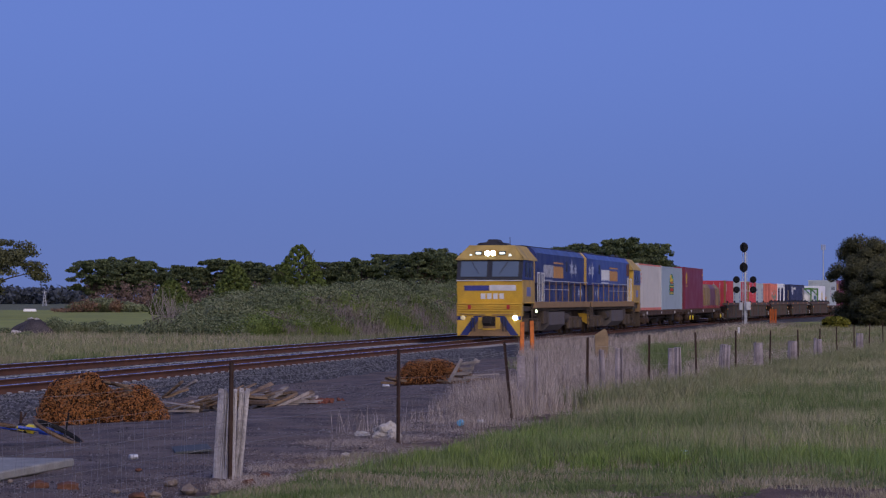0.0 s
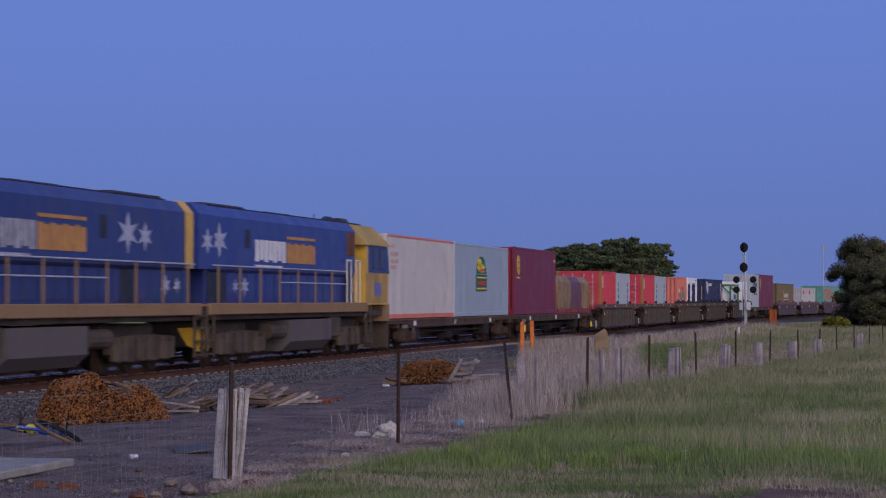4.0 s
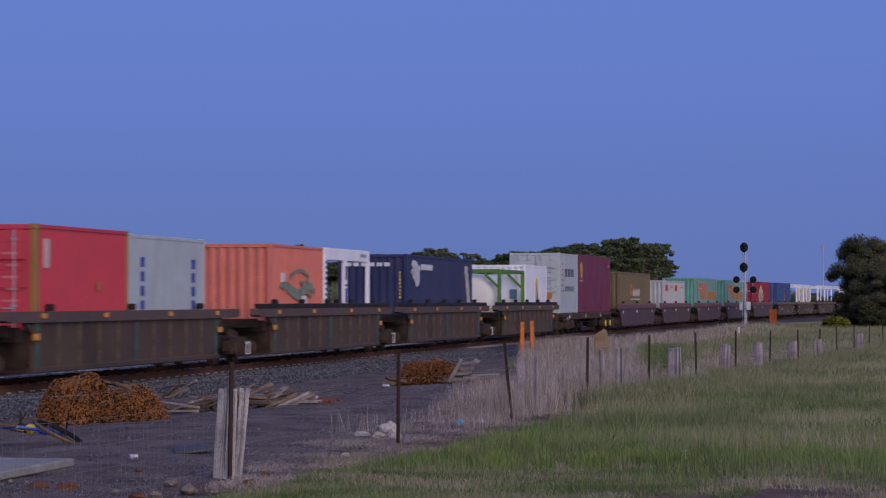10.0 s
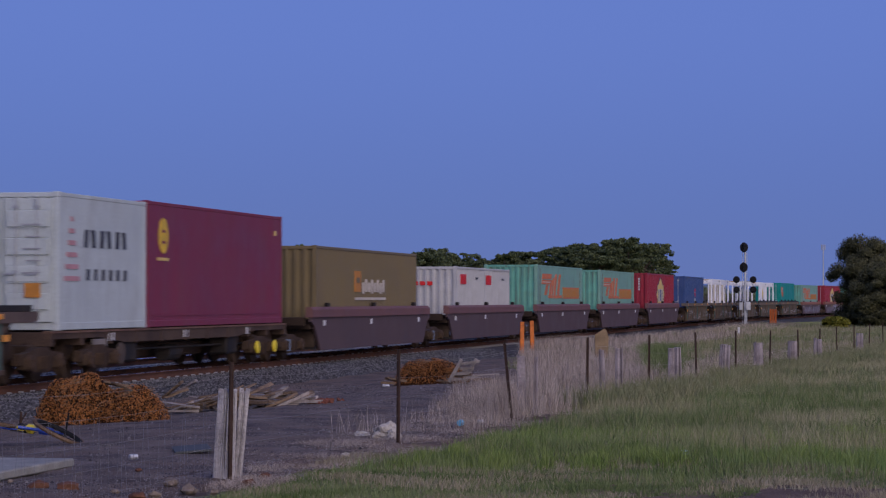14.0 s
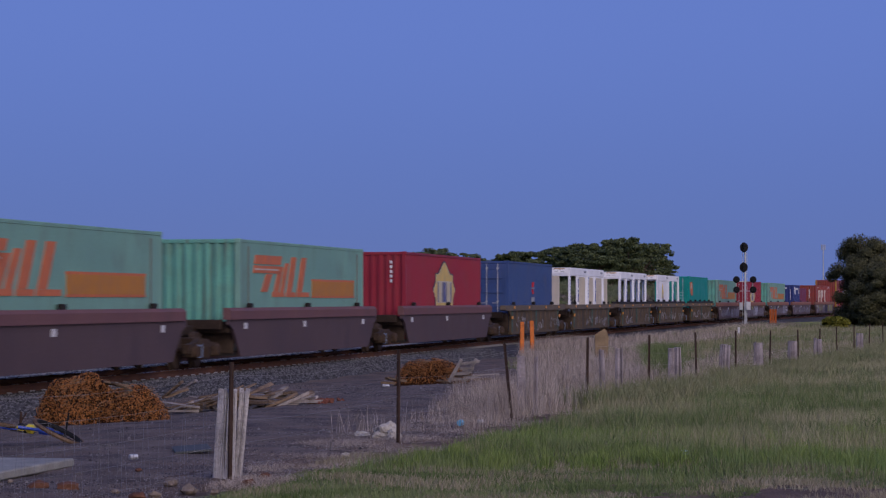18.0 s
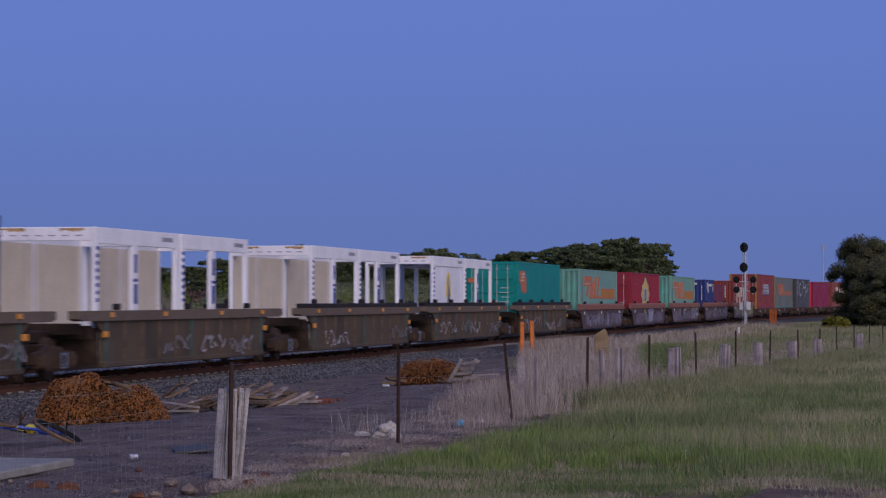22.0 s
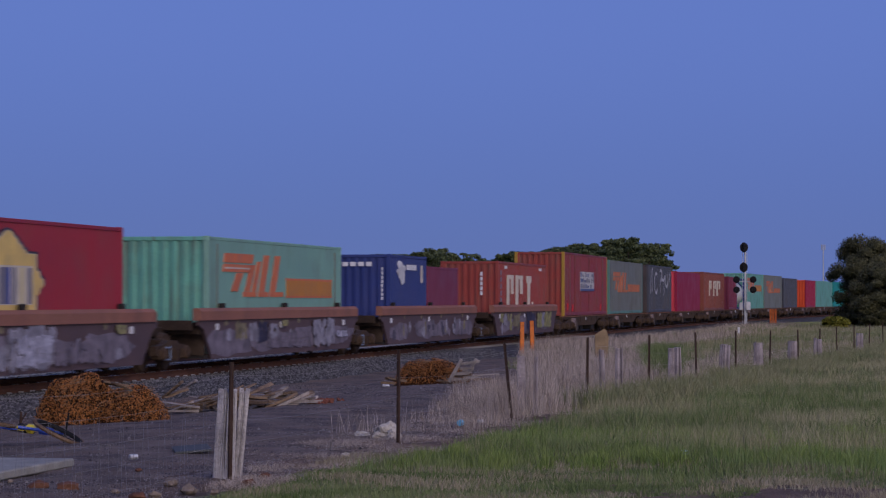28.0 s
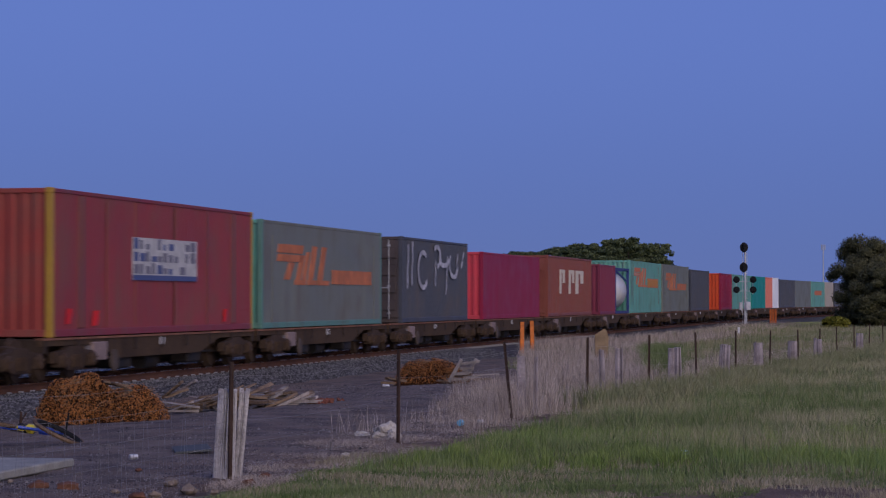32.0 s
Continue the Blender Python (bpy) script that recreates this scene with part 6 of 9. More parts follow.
fleet(a)
a = container(493.9, 507.6, WB, 3.32, P_red2, "deep red long container with gold temple emblem", front="doors", end_col=P_red2)
temple(a, -0.3, 1.58)
a = container(514.25, 528.5, WB, 3.3, P_sage, "sage green long container with orange and amber emblem", "smooth", end_col=P_mint)
fleet(a)
a = container(535.4, 541.45, WB, 3.22, P_royal, "royal blue short container with white emblem")
seahorse(a, -1.75, 2.62, 1.2)
for k in range(4):
    decal(a, -0.35 + k * 0.42, -0.05 + k * 0.42, 2.72, 2.9, D_white, "marking")
decal(a, 2.0, 2.35, 2.3, 2.9, D_pale, "emblem_patch")
for k in range(6):
    end_mark(a, 6.0, 0.95 - k * 0.27 - 0.2, 0.95 - k * 0.27, 2.82, 2.96, D_white)
for k in range(8):
    end_mark(a, 6.0, -0.98, -0.92, 1.7 + k * 0.14, 1.8 + k * 0.14, D_white)
a = container(541.55, 547.4, WB, 2.9, P_maroon, "low maroon short container", "smooth")
a = container(556.2, 568.95, WB, 3.3, P_rust, "brick red long container with large pale shapes")


def big_shapes(a, z0, z1, spans, mat):
    """Large worn pale blocks of paint."""
    for x0, x1 in spans:
        decal(a, x0, x0 + (x1 - x0) * 0.36, z0, z1, mat, "marking_block", skew=0.05)
        decal(a, x0 + (x1 - x0) * 0.62, x1, z0 + (z1 - z0) * 0.45, z1 - 0.1, mat, "marking_block", skew=-0.05)
        decal(a, x0 + 0.1, x1, z1 - 0.16, z1, mat, "marking_block", y=-1.2215)


D_cream = surface("marking_cream", (0.60, 0.52, 0.40), 0.6, var=0.15, scale=3)
big_shapes(a, 1.3, 2.75, ((-4.36, -2.66), (-2.16, -0.26)), D_cream)
decal(a, 1.0, 1.7, 1.3, 2.45, D_cream, "marking_block")
decal(a, 0.7, 2.0, 2.45, 2.75, D_cream, "marking_block")
decal(a, 2.2, 2.5, 1.5, 1.62, D_cream, "marking_block")
decal(a, -4.9, -4.3, 3.0, 3.12, D_white, "marking")
decal(a, 4.2, 4.9, 3.0, 3.12, D_white, "marking")
for k in range(5):
    decal(a, -5.9, -5.6, 1.6 + k * 0.28, 1.8 + k * 0.28, D_slate, "marking")
    end_mark(a, 12.7, -0.55, -0.45, 1.9 + k * 0.2, 2.05 + k * 0.2, D_white)

# tail: skeletal flats, one box each
D_straw2 = surface("marking_bleached", (0.47, 0.45, 0.42), 0.6, var=0.25, scale=4)
D_blue2 = surface("marking_dull_blue", (0.07, 0.09, 0.2), 0.6, var=0.2, scale=3)
FL2 = 0.92
rust_edge = surface("rusty_deck_edge", (0.22, 0.10, 0.06), 0.8, var=0.3, scale=1.5, dirt=0.4)


def tail_flat(s0, s1):
    flat_wagon(s0, s1, FL2, "rust-brown skeletal flat wagon with grimy bogies", shaded_flat_rust, flange=rust_edge)


for s0, s1 in ((574.0, 590.25), (590.45, 606.6), (606.9, 622.6), (622.9, 639.6), (639.9, 656.8), (657.1, 671.0), (671.2, 687.2), (687.4, 703.2), (703.5, 717.5), (717.8, 733.0), (733.2, 748.4), (748.6, 771.6), (771.8, 786.0), (786.2, 800.5), (800.7, 820.6), (820.8, 836.0)):
    tail_flat(s0, s1)
a = container(574.5, 590.0, FL2, 4.02, paint("faded_rust_red", (0.22, 0.032, 0.042), 0.4, 0.4), "tall faded red container with mustard corner posts", end_col=P_rust, post=P_yellowpost)
decal(a, -2.43, 2.57, 2.15, 3.12, D_straw2, "marking_panel", "pale sign panel with dark blocks")
rr_ = random.Random(14)
for r_ in range(3):
    for k in range(11):
        if rr_.random() < 0.6:
            x = -2.36 + k * 0.44
            decal(a, x, x + rr_.uniform(0.16, 0.4), 2.3 + r_ * 0.28, 2.3 + r_ * 0.28 + rr_.uniform(0.12, 0.26), (D_slate, D_blue2)[rr_.random() < 0.3], "marking", y=-1.228)
decal(a, -2.43, 2.57, 2.15, 2.27, D_blue2, "marking", y=-1.228)
for x, z0, w_ in ((-6.9, 1.2, 0.3), (-5.2, 1.15, 0.35), (4.9, 1.15, 0.25)):
    decal(a, x, x + w_, z0, z0 + 0.32, D_red, "sprayed_mark", skew=0.12, y=-1.224)
for x in (-5.9, -4.2, -2.2, 0.8, 3.5, 5.85):
    decal(a, x - (0.22 if abs(x) > 5 else 0.05), x + (0.22 if abs(x) > 5 else 0.05), FL2 + 0.2, 3.9, P_tan, "panel_seam", y=-1.2195 if abs(x) > 5 else -1.2185)
a = container(590.9, 605.7, FL2, 3.88, P_greygreen, "dull grey-green long container with worn orange emblem", "smooth", base_rail=P_dull_teal, post=P_dull_teal, end_col=P_mint)
fleet(a, 1.0, 2.35, False)
a = container(608.9, 620.9, FL2, 3.86, P_slate, "slate grey container with white scrawl", end_col=P_rusty_slate, front="doors")
scrawl = bmesh.new()
for k, (x0, z0, x1, z1) in enumerate(((-5.2, 2.1, -5.0, 3.6), (-4.5, 2.2, -4.3, 3.7), (-0.4, 2.2, -0.3, 3.1), (3.6, 2.5, 3.9, 3.4), (4.6, 2.9, 5.1, 3.5), (1.6, 1.9, 1.9, 3.3))):
    stroke(scrawl, [(x0 + (x1 - x0) * u / 5 + 0.06 * math.sin(2.3 * u + k), z0 + (z1 - z0) * u / 5) for u in range(6)], 0.16, -1.226 - 0.006 * (k % 3))
for k, (x0, z0, rx, rz, a0, a1) in enumerate(((-2.6, 2.75, 0.85, 0.62, 0.9, 5.6), (-0.2, 3.25, 0.7, 0.35, -1.4, 2.2), (1.2, 3.2, 0.9, 0.25, 2.6, 6.4), (3.0, 3.0, 0.8, 0.45, 2.4, 6.0))):
    stroke(scrawl, [(x0 + rx * math.cos(a0 + (a1 - a0) * u / 13), z0 + rz * math.sin(a0 + (a1 - a0) * u / 13)) for u in range(14)], 0.17, -1.246 - 0.006 * (k % 2))
part("graffiti", scrawl, surface("graffiti_mist", (0.40, 0.39, 0.42), 0.7, var=0.4, scale=3), a, "pale sprayed scrawl")["kind"] = "stuff"
container(624.2, 638.5, FL2, 3.62, P_crimson, "crimson long container with red corrugated end", "smooth", end_col=P_red)
a = container(641.0, 655.5, FL2, 3.78, P_tan, "brown-red long container with large cream shapes", front="doors", end_col=P_tan)
big_shapes(a, 2.0, 3.15, ((-3.73, -2.03), (-0.73, 1.07), (1.52, 4.27)), D_cream)
container(658.7, 664.9, FL2, 3.6, P_maroon, "plain maroon short container")
tank_box(665.1, 671.0, FL2, 3.5, P_royal, surface("tank_white", (0.70, 0.665, 0.59), 0.4), "white tank in a blue frame")
a = container(671.3, 686.9, FL2, 4.0, P_mint, "mint green long container with orange emblem", "smooth", end_col=P_mint)
fleet(a, 1.0, 2.7)
a = container(687.6, 702.8, FL2, 4.0, P_greygreen, "dull grey-green long container with worn orange emblem", "smooth")
fleet(a, 1.0, 2.55, False)
container(704.5, 716.3, FL2, 3.86, P_slate, "plain slate grey long container")
container(724.6, 732.8, FL2, 3.8, P_crimson, "crimson container with orange-red end", end_col=P_fleet_or)
container(733.2, 748.2, FL2, 3.8, P_mint, "plain mint green long container", "smooth")
container(748.8, 760.0, FL2, 3.8, P_teal, "plain teal container of medium length", "smooth")
container(760.2, 766.0, FL2, 3.8, P_orange, "faded orange short container")
container(766.1, 771.3, FL2, 3.8, P_bright, "plain white short container", "smooth")
container(772.0, 785.9, FL2, 3.7, P_slate, "plain slate grey long container")
container(786.2, 800.4, FL2, 3.7, P_greygreen, "dull grey-green long container", "smooth")
a = container(800.8, 812.7, FL2, 3.7, P_mint, "mint green container with orange emblem", "smooth")
decal(a, -3.0, 3.0, 2.2, 2.7, D_orange, "emblem_bar")
container(812.9, 820.4, FL2, 3.7, P_beige, "plain beige container near the tail", "smooth")
container(821.5, 835.5, FL2, 3.7, P_slate, "plain slate grey long container")


# ---- fence ----
wood_grey = surface("weathered_grey_timber", (0.46, 0.425, 0.42), 0.9, var=0.3, scale=3.0, grain=35, bump=0.8, dirt=0.3, dirt_col=(0.05, 0.04, 0.037), bump_d=0.02, streak=0.3, streak_k=7.0, streak_at=(0.52, 0.68))
wood_dull = surface("dull_post_timber", (0.31, 0.265, 0.265), 0.9, var=0.3, scale=3.0, grain=35, bump=0.8, dirt=0.3, dirt_col=(0.05, 0.04, 0.037), bump_d=0.02, streak=0.45, streak_k=3.0)
picket_mat = surface("dark_rusty_picket", (0.06, 0.037, 0.029), 0.85, metal=0.2, var=0.35, scale=6, grain=60, bump=0.3)
wire_mat = surface("old_fence_wire", (0.27, 0.25, 0.245), 0.6, metal=0.2, var=0.3, scale=8)


def picket(h):
    """A steel star picket: three blades about a centre."""
    bm = bmesh.new()
    for k in range(3):
        a = k * 2 * math.pi / 3 + 0.4
        c, s = math.cos(a), math.sin(a)
        pts = [(0.005 * s, -0.005 * c), (0.025 * c + 0.005 * s, 0.025 * s - 0.005 * c), (0.025 * c - 0.005 * s, 0.025 * s + 0.005 * c), (-0.005 * s, 0.005 * c)]
        prism(bm, pts, -0.2, h, axis="z")
    return to_mesh("picket", bm, picket_mat)


def split_post(th, at, seed, w, h, mat):
    """An old hardwood post, split into a few upright slabs with a ragged outline."""
    rr = random.Random(seed)
    post = part("timber_post", cube(-w * 0.4, w * 0.4, 0, w * 0.15, -0.2, h * 0.9), mat, th, "grey split timber post", at=at)
    x = -w / 2
    n = max(4, int(w / 0.06))
    cuts = sorted(rr.uniform(-w / 2, w / 2) for _ in range(n - 1)) + [w / 2]
    for x1 in cuts:
        if x1 - x < 0.007:
            continue
        bm = bmesh.new()
        gap = 0.002
        edge_k = 1 - (abs(x + x1) / w) ** 2
        yd = w * (0.18 + 0.17 * edge_k) * rr.uniform(0.8, 1.1)
        hh = h * rr.uniform(0.955, 1.0)
        bow = rr.uniform(-0.004, 0.004)
        rings = []
        for j, z in enumerate((-0.25, 0.05, hh * 0.35, hh * 0.7, hh)):
            fl = 1.12 - 0.16 * min(1.0, max(0.0, z) / h)
            a, b = (x + gap) * fl + bow * math.sin(j), (x1 - gap) * fl + bow * math.sin(j)
            m_ = (a + b) / 2
            dz = rr.uniform(-0.03, 0.0) if j == 4 else 0
            rings.append([bm.verts.new((a, -yd * 0.75, z + dz)), bm.verts.new((m_, -yd * rr.uniform(0.95, 1.08), z)), bm.verts.new((b, -yd * 0.75, z + dz * 0.4)), bm.verts.new((b, yd, z)), bm.verts.new((a, yd, z))])
        for a, b in zip(rings, rings[1:]):
            for i in range(5):
                bm.faces.new((a[i], a[(i + 1) % 5], b[(i + 1) % 5], b[i]))
        bm.faces.new(rings[0][::-1])
        bm.faces.new(rings[-1])
        part("splinter", bm, mat, post)
        x = x1


def cracked_post(th, at, seed, w0, w1, d, h, cracks):
    """One old hardwood post: a fluted body scored by wandering drying cracks, with a ragged top and a rotted knot."""
    rr = random.Random(seed)
    bm = bmesh.new()
    na, nz = 260, 24
    lines = [(2 * math.pi * (k + rr.uniform(-0.3, 0.3)) / cracks, rr.uniform(0.02, 0.055), rr.uniform(0.016, 0.045), rr.uniform(0, 6.28), rr.uniform(0.02, 0.09), rr.uniform(-0.3, 0.4), rr.uniform(0.8, 1.6)) for k in range(cracks)]
    tops = [rr.uniform(-0.05, 0.0) for _ in range(cracks)]
    rings = []
    for j in range(nz + 1):
        u = j / nz
        w = w0 + (w1 - w0) * u
        ring = []
        for i in range(na):
            a = 2 * math.pi * i / na
            ca, sa = math.cos(a), math.sin(a)
            sq = (abs(ca) ** 3.2 + abs(sa) ** 3.2) ** (-1 / 3.2)
            k = 1.0 + 0.05 * noise.noise(Vector((2.5 * ca + seed, 2.5 * sa, 3.0 * u)))
            cut = 0.0
            for a0, dep, wid, ph, wav, lo, hi in lines:
                q = (a - a0 - wav * math.sin(ph + 5.0 * u) + math.pi) % (2 * math.pi) - math.pi
                if lo < u < hi:
                    cut += dep * (0.65 + 0.5 * u) * math.exp(-(q / wid) ** 2)
            cut += 0.006 * noise.noise(Vector((22 * ca, 22 * sa, 2.0 * u + seed)))
            knot = math.exp(-((ca - 0.25) / 0.12) ** 2 - ((u - 0.12) / 0.05) ** 2) if sa < 0 else 0.0
            cut = min(cut + 0.03 * knot, 0.42 * min(w, d))
            top = tops[int(i / na * cracks)] if j == nz else 0.0
            ring.append(bm.verts.new(((w / 2 * sq * k - cut) * ca, (d / 2 * sq * k - cut) * sa, -0.2 + (h + 0.2) * u + top)))
        rings.append(ring)
    for a, b in zip(rings, rings[1:]):
        for i in range(na):
            bm.faces.new((a[i], a[(i + 1) % na], b[(i + 1) % na], b[i]))
    bm.faces.new(rings[0][::-1])
    mid = bm.verts.new((0, 0, h - 0.05))
    for i in range(na):
        bm.faces.new((rings[-1][i], rings[-1][(i + 1) % na], mid))
    part("timber_post", bm, wood_grey, th, "grey cracked timber post", at=at)


def fence():
    th = thing("wire_fence", "sagging wire fence on dark steel pickets and grey split posts", "fence")
    me = picket(1.22)
    P = []
    for i, y in zip(range(-1, 18), (19.5, 26.0, 32.5, 39.1, 45.15, 51.7, 58.3, 65.1, 72.4, 80.0, 86.7, 93.2, 100.4, 107.9, 115.9, 123, 130, 137, 144)):
        x = fence_x(y)
        z = float(ground_z(x, y))
        P.append((x, y, z))
        lean = {2: -5.5, 0: 0.8, 1: 0.3, 3: 0.5}.get(i, (i * 37 % 5 - 2) * 0.7)
        part("picket", me, None, th, at=pose(x, y, z, 0, lean) @ pose(0, 0, 0, 0, 0, 20 * i))
    for k, (y, off, w, h, tilt) in enumerate(((40.3, -0.12, 0.14, 0.98, 0.0), (40.4, 0.08, 0.07, 0.95, 1.0), (47.1, -0.08, 0.11, 1.0, -1.5), (47.6, 0.12, 0.14, 1.0, 1.0), (55.1, 0.0, 0.28, 0.95, 0.0), (62.9, 0.0, 0.26, 0.92, 2.0), (69.9, 0.0, 0.25, 0.92, -1.0), (78.3, 0.0, 0.28, 0.9, 0.0), (86.0, 0.0, 0.27, 0.9, 1.0), (103.0, 0.0, 0.27, 0.9, 1.0))):
        x = fence_x(y) + off
        split_post(th, pose(x, y, float(ground_z(x, y)), 0, tilt, 0), k + 2, w, h, wood_dull)
    for k, (y, off, w0, w1, d, h, tilt, n) in enumerate(((26.2, -0.128, 0.235, 0.185, 0.17, 0.95, 2.6, 30), (26.3, -0.018, 0.075, 0.10, 0.09, 0.945, 4.6, 10))):
        x = fence_x(y) + off
        cracked_post(th, pose(x, y, float(ground_z(x, y)), 0, tilt, 0), k, w0, w1, d, h, n)
    for hgt in (0.15, 0.38, 0.62, 0.86, 1.08):
        bm = bmesh.new()
        for (x0, y0, z0), (x1, y1, z1) in zip(P[:14], P[1:15]):
            last = None
            for k in range(6):
                u = k / 5
                p = (x0 + (x1 - x0) * u, y0 + (y1 - y0) * u, z0 + (z1 - z0) * u + hgt - 0.22 * u * (1 - u) * (1 if hgt > 0.5 else 0.4))
                if last:
                    rod(bm, last, p, 0.0017, seg=3, caps=False)
                last = p
        part("wire", bm, wire_mat, th)
    # netting between the first pickets
    bm = bmesh.new()
    for (x0, y0, z0), (x1, y1, z1) in zip(P[:1], P[1:2]):
        for k in range(1, 44):
            u = k / 44
            sag = 0.22 * u * (1 - u)
            b = (x0 + (x1 - x0) * u, y0 + (y1 - y0) * u, z0 + (z1 - z0) * u)
            rod(bm, (b[0], b[1], b[2] + 0.05), (b[0] + 0.05 * math.sin(k * 1.7), b[1], b[2] + 0.86 - sag), 0.0012, seg=3, caps=False)
    net = part("netting", bm, wire_mat, th, "fine vertical netting wires")
    net["kind"] = "stuff"


fence()

# ---- grasses ----
green_g = leafy("lush_grass", (0.066, 0.108, 0.028), (0.21, 0.245, 0.104), 0.8, 0.9, 0.13, (0.28, 0.72))
mix_g = leafy("mixed_grass", (0.100, 0.135, 0.045), (0.32, 0.295, 0.175), 0.85, 0.6, 0.13, (0.28, 0.72))
dry_g = leafy("dry_grass", (0.15, 0.115, 0.095), (0.56, 0.47, 0.40), 0.9, 2.2, 0.4)
dull_g = leafy("straw_grass", (0.21, 0.185, 0.115), (0.39, 0.335, 0.235), 0.9, 0.5, 0.18)


def field_noise(x, y, k):
    return np.sin(x * k + 1.3 * np.sin(y * k * 0.7)) * np.cos(y * k * 1.1 + 0.8 * np.sin(x * k * 0.6))


def scatter(n, y0, y1, left, right, power=1.0):
    """Random places between two lines x = left(y) and right(y), thinning out with distance."""
    u = RNG.random(n) ** power
    y = y0 + (y1 - y0) * u
    l, r = left(y), right(y)
    x = l + (r - l) * RNG.random(n)
    return x, y


def grass(name, label, n, y0, y1, left, right, hgt, wid, mat, power=1.0, clump=0.8, keep=-0.2, lean=0.4):
    x, y = scatter(n, y0, y1, left, right, power)
    f = field_noise(x, y, clump) + 0.6 * field_noise(x + 5, y - 3, clump * 2.7)
    ok = f + RNG.normal(0, 0.35, n) > keep
    x, y, f = x[ok], y[ok], f[ok]
    h = RNG.uniform(hgt[0], hgt[1], len(x)) * (0.8 + 0.3 * np.clip(f, -1, 1))
    me = blades(name, x, y, ground_z(x, y) + 0.0, h, RNG.uniform(wid[0], wid[1], len(x)), mat, lean)
    return tagged(new(name, me), label, "grass", kind="stuff")


edge = lambda y: 0.19 * y + 1.0
lawn_x = lambda y: fence_x(y) + 0.6 * smooth(26.5, 29.5, y) * smooth(47, 38, y)
grass("lawn_grass", "short green grass before the fence", 230000, 23.4, 42, lambda y: lawn_x(y) + 0.2 + 0.35 * smooth(28.5, 25.0, y), lambda y: edge(y) - 2.6 * smooth(25.4, 24.6, y + 0.3 * np.sin(5 * y)), (0.02, 0.07), (0.006, 0.013), green_g, 1.0, 1.1, -0.9, 0.9)
grass("lawn_straw", "thin straw-coloured grass in the lawn", 60000, 23.0, 30, lambda y: fence_x(y) + 0.1 + 0.6 * smooth(28.5, 25.0, y), edge, (0.03, 0.10), (0.004, 0.008), dull_g, 1.0, 1.7, 0.25, 1.0)
grass("long_green_grass", "lush long green grass along the fence", 90000, 25.5, 60, lambda y: lawn_x(y) + 0.4 + 0.7 * smooth(28.5, 25.0, y), lambda y: fence_x(y) + 4.0 + 0.06 * y, (0.08, 0.22), (0.004, 0.008), green_g, 1.0, 0.9, 0.3, 0.7)
grass("paddock_grass", "seeding paddock grass, green mixed with straw", 230000, 30, 120, lambda y: lawn_x(y) + 0.6, edge, (0.06, 0.25), (0.003, 0.007), mix_g, 1.3, 0.6, -0.35, 0.8)
grass("paddock_tussocks", "soft green tussocks in the paddock", 60000, 27.0, 60, lambda y: lawn_x(y) + 1.0, edge, (0.08, 0.30), (0.003, 0.007), green_g, 1.2, 0.75, 0.3, 0.6)
seed_g = leafy("seeding_grass", (0.25, 0.235, 0.13), (0.41, 0.375, 0.23), 0.9, 0.4, 0.15)
grass("pale_seed_heads", "pale seeding stalks over the paddock", 130000, 29.5, 85, lambda y: fence_x(y) + 0.9, edge, (0.14, 0.36), (0.0025, 0.005), seed_g, 1.0, 0.55, 0.15, 0.7)
grass("bright_tufts", "bright fresh grass tufts in the paddock", 70000, 26.5, 44, lambda y: lawn_x(y) + 0.8, edge, (0.06, 0.26), (0.003, 0.007), leafy("fresh_grass", (0.10, 0.165, 0.038), (0.235, 0.30, 0.115), 0.8, 0.9, 0.2), 1.2, 0.7, 0.35, 0.7)
grass("track_edge_grass", "tall dry grass along the foot of the ballast", 36000, 99, 200, lambda y: track_at((y - GY) / math.sin(TH), -3.2)[0], lambda y: track_at((y - GY) / math.sin(TH), -8.0)[0], (0.2, 0.65), (0.007, 0.018), dry_g, 1.2, 0.45, 0.1, 0.7)
grass("far_paddock_grass", "seeding paddock grass, green mixed with straw", 80000, 60, 215, lambda y: fence_x(y) - 9 * smooth(60, 80, y), edge, (0.15, 0.45), (0.012, 0.028), mix_g, 1.2, 0.3, -0.3, 0.8)
grass("low_dry_grass", "low dry pinkish grass along the fence", 9000, 35.5, 45, lambda y: fence_x(y) - 2.6 * smooth(35, 46, y), lambda y: fence_x(y) + 0.3, (0.08, 0.36), (0.002, 0.004), dry_g, 0.7, 1.4, 0.0, 0.9)
grass("tall_dry_grass", "tall dry pinkish grass along the fence", 62000, 41, 96, lambda y: fence_x(y) - 3.3 * smooth(36, 50, y), lambda y: fence_x(y) + 0.3, (0.10, 0.62), (0.002, 0.005), dry_g, 1.0, 1.2, 0.0, 0.8)
grass("dry_thicket", "tall mauve dry grass between fence and track", 60000, 58, 120, lambda y: 0.030 * y, lambda y: 0.080 * y, (0.2, 0.72), (0.004, 0.010), dry_g, 1.0, 0.9, 0.0, 0.7)
grass("dry_stalks", "scattered dry stalks beside the stones", 2200, 35, 44, lambda y: fence_x(y) - 1.6, lambda y: fence_x(y) + 0.3, (0.15, 0.45), (0.003, 0.006), dry_g, 1.0, 1.4, 0.3, 0.7)
grass("dry_fence_grass", "dead grass mat around the stones", 64000, 24.8, 42, lambda y: fence_x(y) - 1.3 * smooth(26.0, 31, y) + 0.1 * smooth(27.5, 25.5, y), lambda y: lawn_x(y) + 0.45 + 0.3 * smooth(28.5, 25.0, y), (0.02, 0.10), (0.003, 0.007), dry_g, 1.0, 1.5, -0.1, 1.8)
